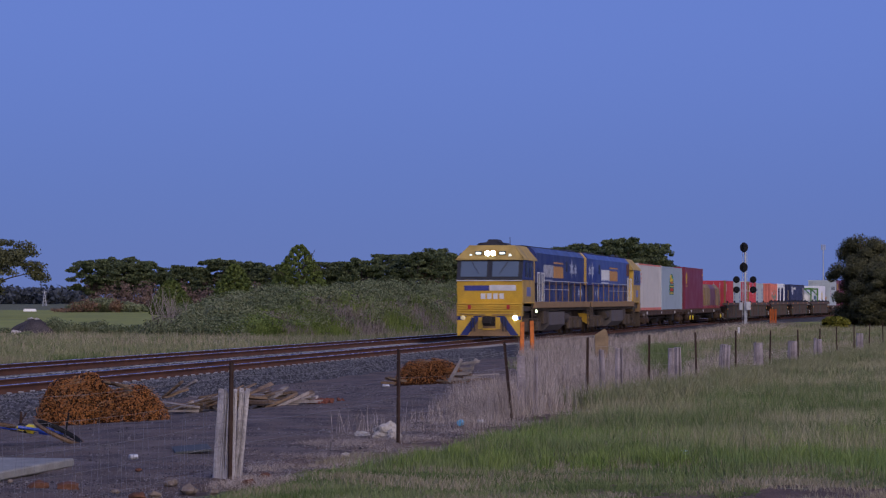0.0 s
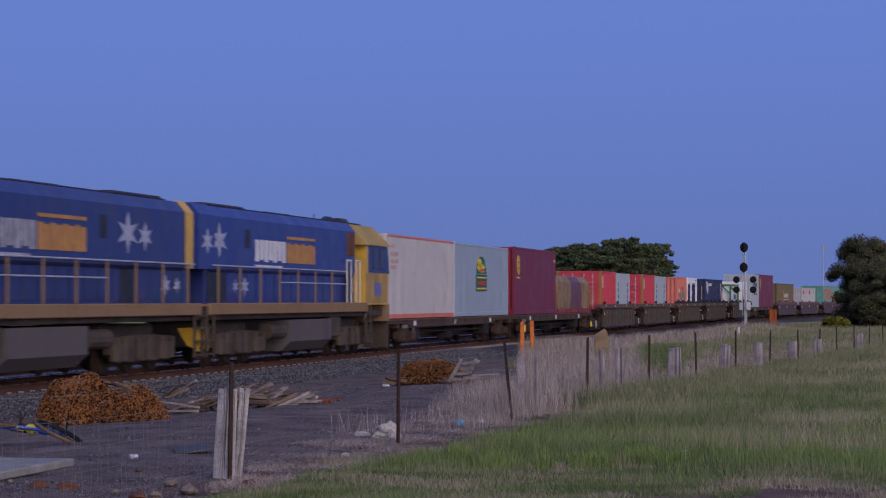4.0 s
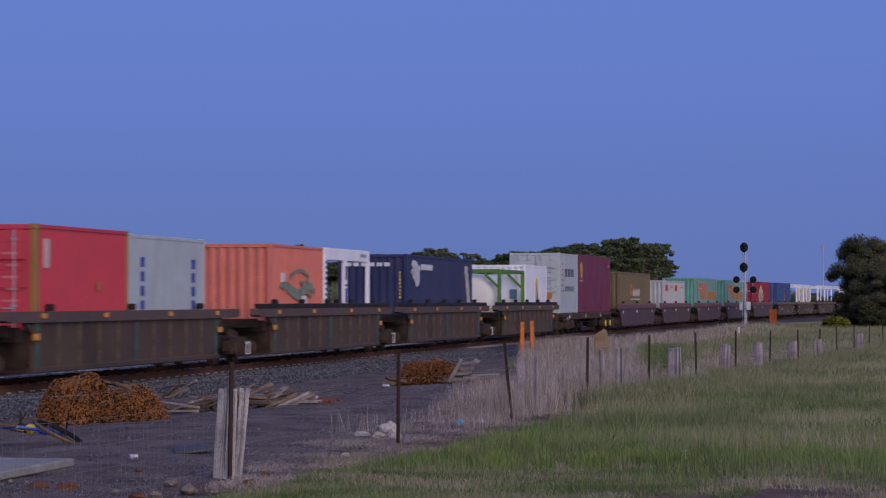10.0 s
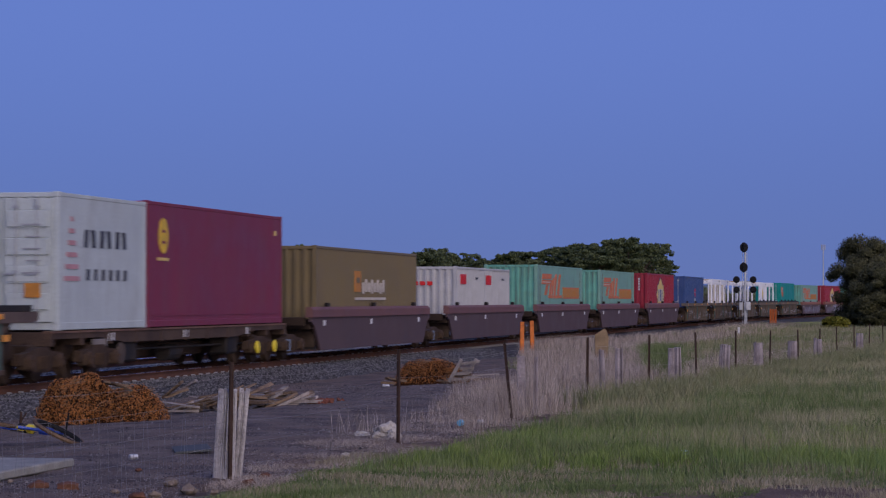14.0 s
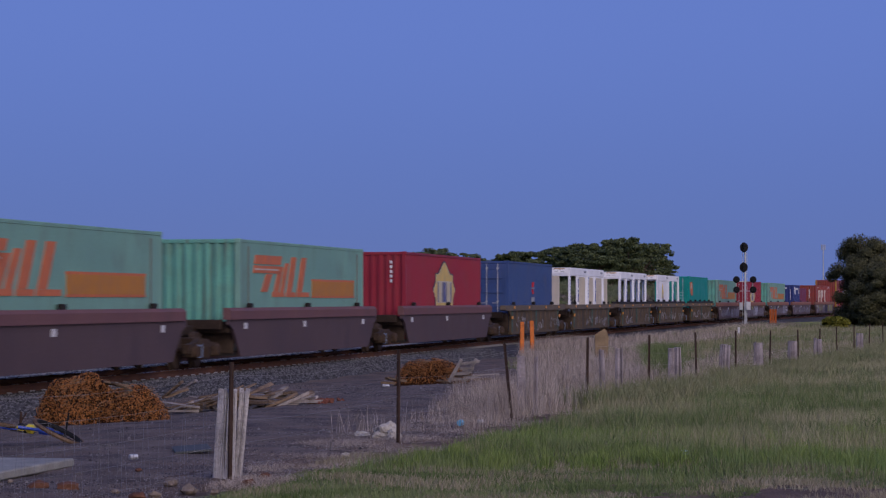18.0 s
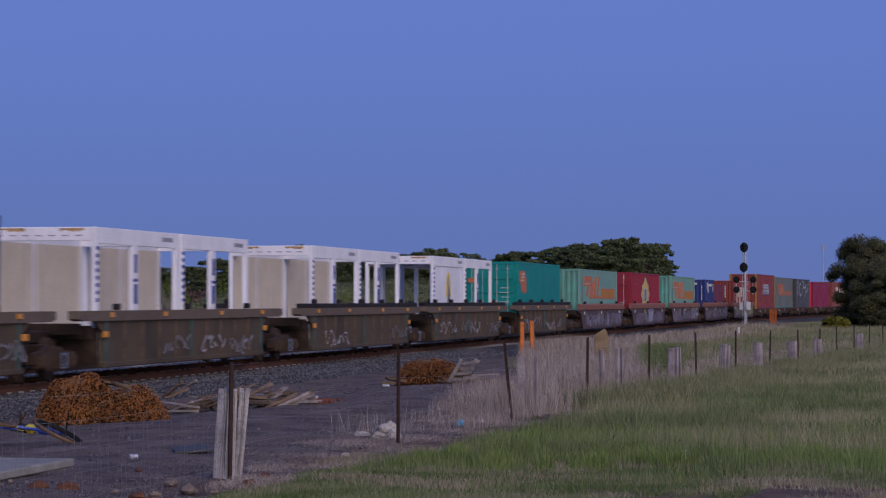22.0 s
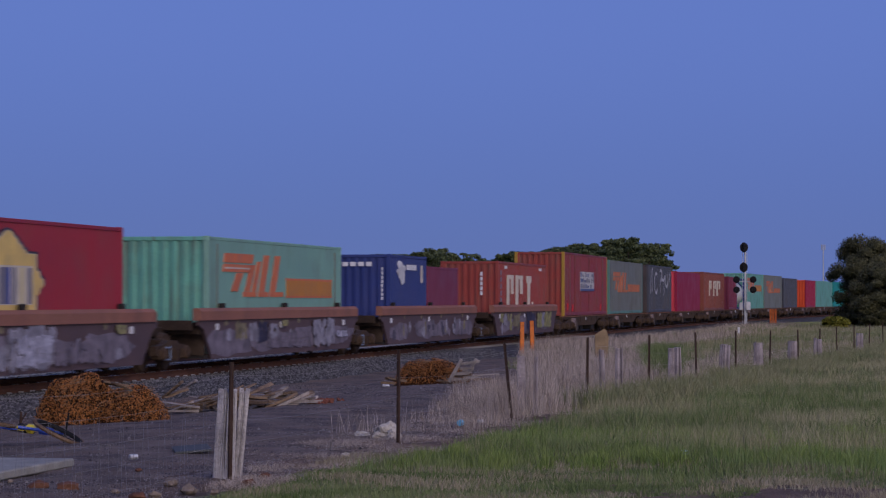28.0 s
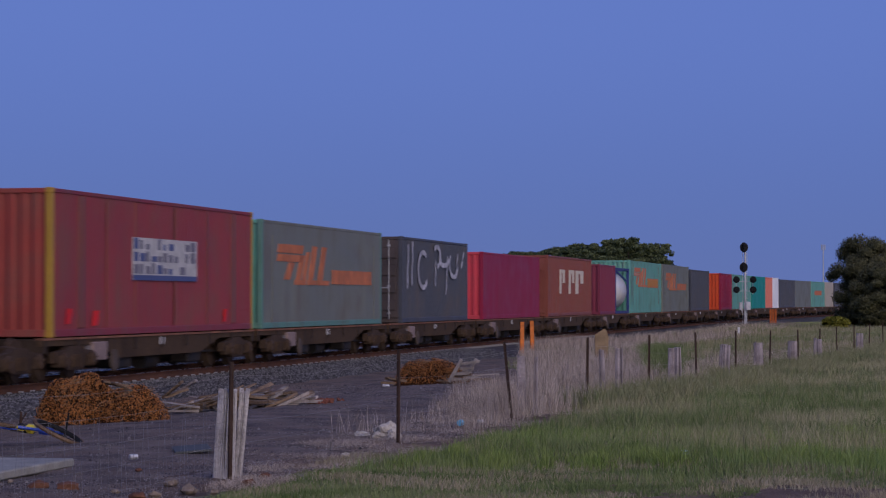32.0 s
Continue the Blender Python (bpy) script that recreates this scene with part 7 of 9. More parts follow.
grass("fence_foot_grass", "uncut green and straw grass about the fence foot", 80000, 43, 118, lambda y: fence_x(y) - 0.4, lambda y: fence_x(y) + 1.8, (0.22, 0.55), (0.005, 0.012), mix_g, 1.1, 0.8, -0.5, 0.9)
grass("green_clumps", "fresh green clumps among the dry grass", 24000, 60, 92, lambda y: 0.079 * y, lambda y: 0.093 * y, (0.3, 0.8), (0.008, 0.018), green_g, 1.0, 0.6, -0.1, 0.8)
grass("trackside_grass", "dry and green grass between fence and track", 76000, 88, 215, lambda y: np.maximum(track_at((y - GY) / math.sin(TH), -3.3)[0], 0.033 * y), lambda y: fence_x(y) + 0.3, (0.15, 0.5), (0.010, 0.026), dull_g, 1.2, 0.4, -0.1)
grass("trackside_green_tufts", "green tufts between fence and track", 34000, 84, 200, lambda y: np.maximum(track_at((y - GY) / math.sin(TH), -4.6)[0], 0.036 * y), lambda y: fence_x(y) + 0.3, (0.2, 0.5), (0.012, 0.03), green_g, 1.1, 0.35, 0.2)
def tufts(name, label, n, per, y0, y1, left, right, rad, hgt, wid, mat, power=1.0):
    """Grass that grows in bunches: blades fan out from each bunch's foot."""
    cx, cy = scatter(n, y0, y1, left, right, power)
    sz = RNG.uniform(0.6, 1.3, n)
    a, r = RNG.uniform(0, 6.28, (n, per)), RNG.random((n, per)) ** 0.7
    x = (cx[:, None] + rad * sz[:, None] * r * np.cos(a)).ravel()
    y = (cy[:, None] + rad * sz[:, None] * r * np.sin(a)).ravel()
    h = (RNG.uniform(hgt[0], hgt[1], (n, per)) * sz[:, None] * (1.1 - 0.5 * r)).ravel()
    me = blades(name, x, y, ground_z(x, y), h, RNG.uniform(wid[0], wid[1], n * per), mat, 0.75)
    tagged(new(name, me), label, "grass", kind="stuff")


tuft_g = leafy("tuft_grass", (0.10, 0.17, 0.03), (0.27, 0.33, 0.10), 0.8, 0.8, 0.18)
tufts("edge_tufts", "bright green bunches along the mown edge", 230, 130, 27.6, 34, lambda y: lawn_x(y) + 0.7, edge, 0.16, (0.10, 0.26), (0.004, 0.008), tuft_g, 1.3)
tufts("paddock_bunches", "green bunches scattered in seeding grass", 260, 110, 33, 62, lambda y: fence_x(y) + 0.9, edge, 0.28, (0.14, 0.36), (0.004, 0.009), green_g, 1.1)
tufts("dry_bunches", "pale dry bunches along the fence", 130, 90, 39, 60, lambda y: fence_x(y) - 2.4 * smooth(36, 48, y), lambda y: fence_x(y) + 0.2, 0.16, (0.25, 0.7), (0.003, 0.006), dry_g, 1.0)
dirt_mat = surface("bare_brown_dirt", (0.13, 0.085, 0.06), 0.95, var=0.35, scale=1.5, grain=30, bump=0.8, bump_d=0.03)
sheet("fence_foot_dirt", "bare brown dirt around the fence foot", "dirt", dirt_mat, 0, 1, 20, 22.5, 42.0, 70, lambda u, v: (fence_x(v) - 2.0 + (2.35 + lawn_x(v) - fence_x(v) + 0.15 * np.sin(v * 4)) * u, v), 0.016)
sheet("dirt_patch", "bare brown dirt before the lawn", "dirt", dirt_mat, 0, 1, 30, 20, 25.2, 24, lambda u, v: (1.5 + 4.0 * u + 0.25 * np.sin(v * 3), v), 0.012)
# beyond the tracks
far_l = lambda y: (y - GY) / math.tan(TH) + GX - 60
far_r = lambda y: (y - GY) / math.tan(TH) + GX - 9.0
grass("verge_grass", "pale dry and green grass verge beyond the tracks", 70000, 62, 165, lambda y: np.maximum(far_l(y), -0.19 * y - 2), far_r, (0.15, 0.5), (0.014, 0.032), mix_g, 1.0, 0.25, -0.4, 0.7)
grass("verge_straw", "pale straw stalks on the verge beyond the tracks", 40000, 62, 165, lambda y: np.maximum(far_l(y), -0.19 * y - 2), far_r, (0.25, 0.55), (0.012, 0.028), dull_g, 1.0, 0.3, 0.1, 0.5)
grass("verge_green_grass", "green weeds on the verge beyond the tracks", 50000, 66, 160, lambda y: np.maximum(far_l(y), -0.19 * y - 2), far_r, (0.15, 0.4), (0.016, 0.036), green_g, 1.0, 0.28, 0.2, 0.9)

field_mat = surface("field_pasture", (0.27, 0.275, 0.062), 0.95, var=0.2, scale=0.08, grain=1.2, bump=0.3, dirt=0.35, dirt_col=(0.20, 0.17, 0.08), bump_d=0.05)
sheet("field", "flat green pasture reaching to the far trees", "field", field_mat, -220, 40, 40, 165, 520, 30, lambda u, v: (u, v), 0.12)


# ---- trees ----
bark = surface("tree_bark", (0.085, 0.065, 0.05), 0.95, var=0.35, scale=2, grain=12, bump=0.6, bump_d=0.05)
leaf_dark = leafy("cypress_foliage", (0.038, 0.058, 0.026), (0.125, 0.142, 0.062), 0.85, 0.5)
leaf_olive = leafy("olive_foliage", (0.05, 0.075, 0.018), (0.135, 0.165, 0.04), 0.85, 0.9)
leaf_gum = leafy("gum_foliage", (0.055, 0.06, 0.03), (0.13, 0.13, 0.06), 0.8, 0.4)
leaf_brown = leafy("rusty_foliage", (0.12, 0.07, 0.042), (0.22, 0.135, 0.08), 0.85, 0.4)
leaf_scrub = leafy("scrub_foliage", (0.085, 0.11, 0.05), (0.225, 0.24, 0.125), 0.9, 0.3)
leaf_scrub2 = leafy("pale_scrub_foliage", (0.10, 0.145, 0.03), (0.20, 0.245, 0.065), 0.9, 0.5)
leaf_twig = leafy("dead_inner_foliage", (0.10, 0.07, 0.06), (0.21, 0.14, 0.11), 0.9, 0.5)
leaf_mauve = leafy("mauve_scrub", (0.17, 0.14, 0.125), (0.30, 0.25, 0.215), 0.9, 0.3)


def limbs(seed, h, w, n, lean=0.2, base=0.25):
    rr = random.Random(seed)
    bm = bmesh.new()
    tips = []
    rod(bm, (0, 0, -0.3), (0, 0, h * 0.45), h * 0.028, h * 0.02, 8)
    rod(bm, (0, 0, h * 0.44), (rr.uniform(-0.05, 0.05) * w, 0, h * 0.85), h * 0.02, h * 0.006, 7)
    for k in range(n):
        z0 = h * rr.uniform(base, 0.6)
        a = rr.uniform(0, 6.28)
        r = w * rr.uniform(0.25, 0.48)
        z1 = min(h * 0.95, z0 + h * rr.uniform(0.12, 0.4))
        mid = (r * 0.45 * math.cos(a), r * 0.45 * math.sin(a), z0 + (z1 - z0) * 0.55)
        tip = (r * math.cos(a), r * math.sin(a), z1)
        rod(bm, (0, 0, z0), mid, h * 0.013, h * 0.009, 6)
        rod(bm, mid, tip, h * 0.009, h * 0.003, 5)
        tips.append(tip)
    return bm, tips


def tree(x, y, h, w, style, mat, label, seed, z=-0.5, name="tree", dens=1.0, leaf=0.4):
    rr = random.Random(seed)
    th = thing(name, label, "tree", "", at=pose(x, y, z))
    bm, tips = limbs(seed, h, w, 15 if style == "gum" else 9, base=0.42 if style == "gum" else 0.25)
    part("trunk", bm, bark, th)
    C, R, K = [], [], []
    if style == "cypress":
        for t in tips:
            C.append(t)
            R.append((w * 0.15, w * 0.15, h * 0.03))
            K.append(int(170 * dens))
        for k in range(125):
            u = rr.random() ** 0.8
            zz = h * (0.34 + 0.62 * u)
            env = w * 0.5 * (0.62 + 0.48 * math.sin(u * 2.6)) * (1 - 0.32 * u * u)
            a, r = rr.uniform(0, 6.28), env * rr.random() ** 0.45
            C.append((r * math.cos(a), r * math.sin(a), zz + rr.uniform(-0.03, 0.03) * h))
            s = rr.uniform(0.055, 0.125)
            R.append((w * s, w * s, h * rr.uniform(0.018, 0.045)))
            K.append(int((60 + 90 * u) * dens))
    elif style == "cone":
        for k in range(150):
            u = (k / 149) ** 1.25
            env = w * 0.5 * min(1.0, (1.03 - u) ** 0.62 * 1.12) * (0.86 + 0.2 * rr.random())
            a = k * 2.399
            s = w * (0.035 + 0.075 * (1 - u)) * rr.uniform(0.8, 1.25)
            C.append(((env - s * 0.7) * math.cos(a), (env - s * 0.7) * math.sin(a), h * (0.08 + 0.9 * u)))
            R.append((s, s, s * 0.9))
            K.append(int(150 * dens * (1.25 - u)))
    elif style == "gum":
        for t in tips:
            for j in range(5):
                C.append((t[0] * rr.uniform(0.5, 1.15), t[1] * rr.uniform(0.8, 1.2), t[2] + rr.uniform(-0.12, 0.08) * h))
                R.append((w * rr.uniform(0.07, 0.13), w * rr.uniform(0.07, 0.13), h * rr.uniform(0.05, 0.09)))
                K.append(int(150 * dens))
        for k in range(20):
            a, r = rr.uniform(0, 6.28), w * rr.uniform(0.3, 0.5)
            C.append((r * math.cos(a), r * math.sin(a), h * rr.uniform(0.3, 0.62)))
            R.append((w * rr.uniform(0.04, 0.08), w * rr.uniform(0.04, 0.08), h * rr.uniform(0.04, 0.08)))
            K.append(int(70 * dens))
        for k in range(22):
            a, r = rr.uniform(0, 6.28), w * 0.34 * rr.random() ** 0.6
            C.append((r * math.cos(a), r * math.sin(a), h * rr.uniform(0.62, 0.97)))
            R.append((w * 0.13, w * 0.13, h * 0.08))
            K.append(int(170 * dens))
    else:
        for k in range(150):
            u = rr.random()
            a = rr.uniform(0, 6.28)
            zz = h * (0.06 + 0.88 * u)
            env = w * 0.5 * math.sin(math.pi * (0.12 + 0.82 * u)) ** 0.55
            r = env * (0.82 if k % 3 else rr.uniform(0.1, 0.6))
            C.append((r * math.cos(a), r * math.sin(a), zz))
            s = rr.uniform(0.08, 0.125)
            R.append((w * s, w * s, h * s * 0.8))
            K.append(int(210 * dens))
    ob = new("crown", leaves("crown", C, R, K, leaf, mat, 0.35))
    ob.parent = th
    if style == "cypress":
        D = []
        for k in range(20):
            a, r = rr.uniform(0, 6.28), w * rr.uniform(0.1, 0.42)
            D.append((r * math.cos(a), r * math.sin(a), h * rr.uniform(0.2, 0.62)))
        ob = new("dead_twigs", leaves("dead_twigs", D, [(w * 0.09, w * 0.09, h * 0.05)] * 20, [34] * 20, leaf * 0.8, leaf_twig, 0.2))
        ob.parent = th
        ob["label"] = "brown dead inner twigs"
        bm = bmesh.new()
        for k in range(12):
            a, r = rr.uniform(0, 6.28), w * rr.uniform(0.15, 0.42)
            rod(bm, (0, 0, h * rr.uniform(0.08, 0.35)), (r * math.cos(a), r * math.sin(a), h * rr.uniform(0.4, 0.8)), h * 0.012, h * 0.005, 5)
        part("branch", bm, bark, th)
    return th


# left and middle distance: bearing c at distance d
def col(c, d):
    return (c - 784) / 4498.4 * d


tree(col(-22, 300), 300, 9.0, 13.6, "gum", leaf_gum, "broad ragged gum tree beside the pasture", 3, leaf=0.26, dens=1.5)
tree(col(-75, 300), 306, 9.2, 9.0, "gum", leaf_gum, "broad ragged gum tree beside the pasture", 4, leaf=0.3)
for k, (c, top, wd, st, m) in enumerate(((165, 460, 62, "cypress", leaf_dark), (205, 456, 70, "cypress", leaf_dark), (255, 462, 66, "cypress", leaf_dark), (232, 466, 60, "cypress", leaf_dark),
                                         (322, 470, 50, "cypress", leaf_dark), (385, 459, 62, "cypress", leaf_dark), (440, 462, 62, "cypress", leaf_dark), (345, 476, 52, "cypress", leaf_dark),
                                         (480, 468, 60, "cypress", leaf_dark), (585, 462, 66, "cypress", leaf_dark), (640, 458, 66, "cypress", leaf_dark), (692, 448, 70, "cypress", leaf_dark),
                                         (745, 446, 76, "cypress", leaf_dark), (775, 440, 60, "cypress", leaf_dark), (820, 448, 70, "cypress", leaf_dark), (870, 458, 60, "cypress", leaf_dark), (620, 470, 60, "cypress", leaf_dark), (720, 462, 66, "cypress", leaf_dark))):
    d = 455 + (k * 17 % 40)
    h = (531 - top) / 4498.4 * d + 2.2
    tree(col(c, d), d, h, wd / 4498.4 * d * 1.5, st, m, "dark flat-topped cypress in a windbreak row", 20 + k, leaf=0.34)
for k, (c, top, wd, d) in enumerate(((530, 433, 118, 330), (415, 467, 92, 340), (303, 494, 78, 350))):
    h = (531 - top) / 4498.4 * d + 2.2
    tree(col(c, d), d, h, wd / 4498.4 * d, "cone", leaf_olive, "bright olive-green conical pine", 60 + k, leaf=0.27)
# the big cypresses behind the train
for k, (c, top, wd) in enumerate(((895, 446, 60), (935, 444, 62), (985, 436, 66), (1030, 430, 76), (1075, 424, 80), (1115, 421, 84), (1155, 432, 70), (1050, 440, 80), (1135, 440, 80))):
    d = 380 + (k * 13 % 30)
    h = (531 - top) / 4498.4 * d + 2.2
    tree(col(c, d), d, h, wd / 4498.4 * d * 1.35, "cypress", leaf_dark, "dark flat-topped cypress behind the railway", 80 + k, leaf=0.3)
# dense round tree by the fence and shrubs
leaf_thick = leafy("dense_olive_foliage", (0.05, 0.052, 0.024), (0.115, 0.11, 0.052), 0.85, 0.8)
tree(col(1541, 194), 194, 7.05, 7.3, "round", leaf_thick, "dense dark rounded tree beside the fence", 101, leaf=0.12, dens=3.6)
tree(col(1580, 186), 186, 5.0, 6.4, "round", leaf_thick, "dense dark rounded tree beside the fence", 102, leaf=0.12, dens=3.4)
tree(col(1440, 330), 330, 3.0, 4.0, "round", leaf_dark, "low dark shrub behind the train", 103, leaf=0.2, dens=0.8)
tree(col(1478, 182), 182, 1.0, 2.2, "round", leafy("yellow_weed", (0.085, 0.09, 0.012), (0.20, 0.185, 0.025)), "yellow flowering weed clump", 104, leaf=0.12, dens=0.5, name="shrub")


def bank():
    """The overgrown earth bank beyond the tracks and its scrub."""
    n = 40
    line = [(-13.8, 139, 0.2), (-12, 141.5, 1.2), (-9.5, 146, 2.3), (-2, 168, 2.9), (10, 200, 3.0), (26, 255, 3.0), (44, 310, 2.6)]
    t = np.linspace(0, len(line) - 1, n)
    L = np.array(line, float)
    P = np.stack([np.interp(t, range(len(line)), L[:, i]) for i in range(3)], 1)
    V = []
    for k in range(n):
        d = P[min(k + 1, n - 1)] - P[max(k - 1, 0)]
        d = d[:2] / np.linalg.norm(d[:2])
        nx, ny = -d[1], d[0]
        for o, f in ((-5.0, 0.0), (-3.2, 0.45), (-1.2, 0.9), (1.0, 1.0), (4.0, 0.8), (9.0, 0.0)):
            V.append((P[k, 0] + nx * o, P[k, 1] + ny * o, -0.7 + (P[k, 2] + 0.2) * f))
    i, j = np.meshgrid(np.arange(5), np.arange(n - 1))
    a = (j * 6 + i).ravel()
    me = big_mesh("bank", V, 4, np.stack([a, a + 1, a + 7, a + 6], 1), surface("bank_soil", (0.07, 0.06, 0.035), 0.95, var=0.4, scale=0.6, grain=6, bump=0.8, bump_d=0.1))
    tagged(new("bank", me), "overgrown earth bank beyond the tracks", "bank", kind="structure")
    V = np.array(V).reshape(n, 6, 3)
    def spot(rr, w0, w1, u0=0.0, u1=n - 1.01):
        u, w_ = rr.uniform(u0, u1), rr.uniform(w0, w1)
        a_, b_ = int(u), int(w_)
        p = V[a_, b_] * (1 - u + a_) + V[a_ + 1, b_] * (u - a_)
        p2 = V[a_, b_ + 1] * (1 - u + a_) + V[a_ + 1, b_ + 1] * (u - a_)
        return p + (p2 - p) * (w_ - b_)

    for nm, m, cnt, sz, lab, w0, w1, big in (("scrub", leaf_scrub, 760, 0.095, "dense grey-green scrub on the bank", 0.7, 3.99, 1.0), ("pale_scrub", leaf_scrub2, 170, 0.08, "paler green broom on the bank", 0.3, 2.2, 0.75), ("dead_scrub", leaf_mauve, 190, 0.08, "dry mauve-brown scrub on the bank", 0.1, 2.0, 0.7)):
        C, R, K = [], [], []
        rr = random.Random(len(nm))
        for q in range(cnt):
            p = spot(rr, w0, w1)
            r = rr.uniform(0.4, 0.85) * big
            C.append((p[0], p[1], p[2] + r * 0.3))
            R.append((r * 1.25, r * 1.25, r * 0.9))
            K.append(int(560 * r))
        tagged(new(nm, leaves(nm, C, R, K, sz, m, 0.6)), lab, "scrub", kind="stuff")
    rr = random.Random(31)
    for nm, m, cnt, w0, w1, u0, u1, hg, lab in (("bank_grass", leaf_mauve, 26000, 0.0, 1.3, 4, n - 1.01, (0.4, 1.0), "long mauve dead grass at the foot of the bank"), ("bank_green_grass", leaf_scrub2, 22000, 0.0, 1.6, 0, 22, (0.4, 1.0), "long green grass and broom at the foot of the bank")):
        Q = np.array([spot(rr, w0, w1, u0, u1) for _ in range(cnt)])
        f = field_noise(Q[:, 0], Q[:, 1], 0.45)
        Q = Q[f > -0.25] if m is leaf_mauve else Q[f < 0.35]
        k = len(Q)
        me = blades(nm, Q[:, 0], Q[:, 1], Q[:, 2] - 0.05, RNG.uniform(hg[0], hg[1], k), RNG.uniform(0.02, 0.045, k), m, 0.5)
        tagged(new(nm, me), lab, "grass", kind="stuff")


bank()


def low_scrub(name, label, spots, mat, leaf=0.08, k=700):
    C, R, K = [], [], []
    rr = random.Random(len(spots) + 3)
    for c, d, r, h in spots:
        for j in range(4):
            C.append((col(c, d) + rr.uniform(-r, r) * 0.6, d + rr.uniform(-r, r) * 0.6, -0.45 + h * rr.uniform(0.25, 0.6)))
            R.append((r * 0.6, r * 0.6, h * 0.42))
            K.append(k)
    tagged(new(name, leaves(name, C, R, K, leaf, mat, 0.4)), label, "shrub", kind="stuff")


low_scrub("verge_shrubs", "low dark green weeds at the pasture edge", [(105, 150, 0.9, 1.3), (112, 150, 1.0, 1.0), (135, 152, 1.0, 0.9), (165, 155, 1.0, 1.0), (195, 148, 1.2, 0.8), (225, 150, 1.2, 0.8), (345, 146, 1.4, 1.4), (365, 150, 1.2, 1.6), (15, 150, 0.7, 0.6), (48, 140, 0.5, 0.5)], leaf_scrub)
low_scrub("pasture_shrubs", "rusty and green shrubs at the pasture's far edge", [(155, 420, 3.5, 2.2), (185, 420, 3.5, 2.6), (215, 422, 3.0, 2.2), (240, 420, 2.5, 1.6)], leaf_scrub, 0.3)
low_scrub("rusty_shrubs", "rust-brown dead shrubs at the pasture's far edge", [(150, 415, 3.0, 2.4), (200, 414, 2.0, 2.4), (120, 415, 3.0, 0.9)], leaf_brown, 0.28, 150)
low_scrub("understory", "brown dead scrub under the windbreak", [(165 + 21 * k, 452, 3.2, 3.2 + 1.6 * (k % 3)) for k in range(16)], leaf_twig, 0.34, 150)
low_scrub("broom", "bright green broom clump before the bank", [(450, 138, 1.6, 1.6), (480, 140, 1.6, 1.5), (425, 139, 1.2, 1.1), (405, 139, 1.0, 0.9), (520, 141, 1.4, 1.2)], leaf_scrub2, 0.10, 900)
low_scrub("dry_bushes", "mauve-brown dead bushes at the end of the bank", [(395, 143, 1.4, 2.2), (420, 145, 1.3, 2.4), (372, 141, 0.6, 1.1), (470, 146, 1.2, 2.4)], leaf_mauve, 0.09, 800)


def bare_shrub():
    bm = bmesh.new()
    rr = random.Random(9)
    for k in range(46):
        a = rr.uniform(0, 6.28)
        x0 = rr.uniform(-0.5, 0.5)
        h = rr.uniform(1.2, 2.7)
        x1, y1 = x0 + rr.uniform(-0.7, 0.7), rr.uniform(-0.6, 0.6)
        rod(bm, (x0, 0, 0), (x1, y1, h * 0.6), 0.02, 0.014, 4, False)
        for j in range(3):
            rod(bm, (x1, y1, h * 0.6), (x1 + rr.uniform(-0.35, 0.35), y1 + rr.uniform(-0.3, 0.3), h * rr.uniform(0.8, 1.0)), 0.013, 0.006, 4, False)
    th = thing("bare_shrub", "leafless pale twiggy shrub on the verge", "shrub", at=pose(col(297, 142), 142, -0.5) @ Matrix.Diagonal((0.95, 1.0, 1.15, 1)))
    part("twigs", bm, surface("pale_twigs", (0.28, 0.24, 0.21), 0.9, var=0.3), th)
    ob = new("dead_leaves", leaves("dead_leaves", [(0, 0, 0.7), (0.4, 0, 0.5), (-0.4, 0, 0.6)], [(0.9, 0.8, 0.6)] * 3, [350] * 3, 0.14, leaf_mauve, 0.3))
    ob.parent = th


bare_shrub()


def mound(w, d, h, mat, name, label, category, seed, lumps=0.12, group="", kind=""):
    """A heap: a rough dome on the ground."""
    rr = np.random.default_rng(seed)
    nr, na = 9, 34
    V = []
    ph = rr.uniform(0, 6.28, 6)
    for i in range(nr):
        u = i / (nr - 1)
        for k in range(na):
            a = k * 2 * math.pi / na
            e = 1 + 0.12 * math.sin(3 * a + ph[0]) + 0.08 * math.sin(5 * a + ph[1])
            zz = h * (math.cos(u * math.pi / 2) ** 0.9) * (1 + lumps * math.sin(4 * a + ph[2]) * u) + rr.normal(0, lumps * h * 0.25)
            V.append((w / 2 * u * e * math.cos(a), d / 2 * u * e * math.sin(a), max(zz, -0.05) if i < nr - 1 else -0.12))
    F = []
    for i in range(nr - 1):
        for k in range(na):
            F += [i * na + k, i * na + (k + 1) % na, (i + 1) * na + (k + 1) % na, (i + 1) * na + k]
    me = big_mesh(name, V, 4, F, mat)
    return tagged(new(name, me), label, category, group, kind)


mound(3.3, 3.0, 1.05, surface("grey_spoil", (0.072, 0.06, 0.056), 0.95, var=0.4, scale=1.5, grain=12, bump=0.8, bump_d=0.05), "spoil_heap", "grey gravel spoil heap beyond the tracks", "gravel heap", 5).matrix_basis = pose(col(62, 150), 150, -0.5)


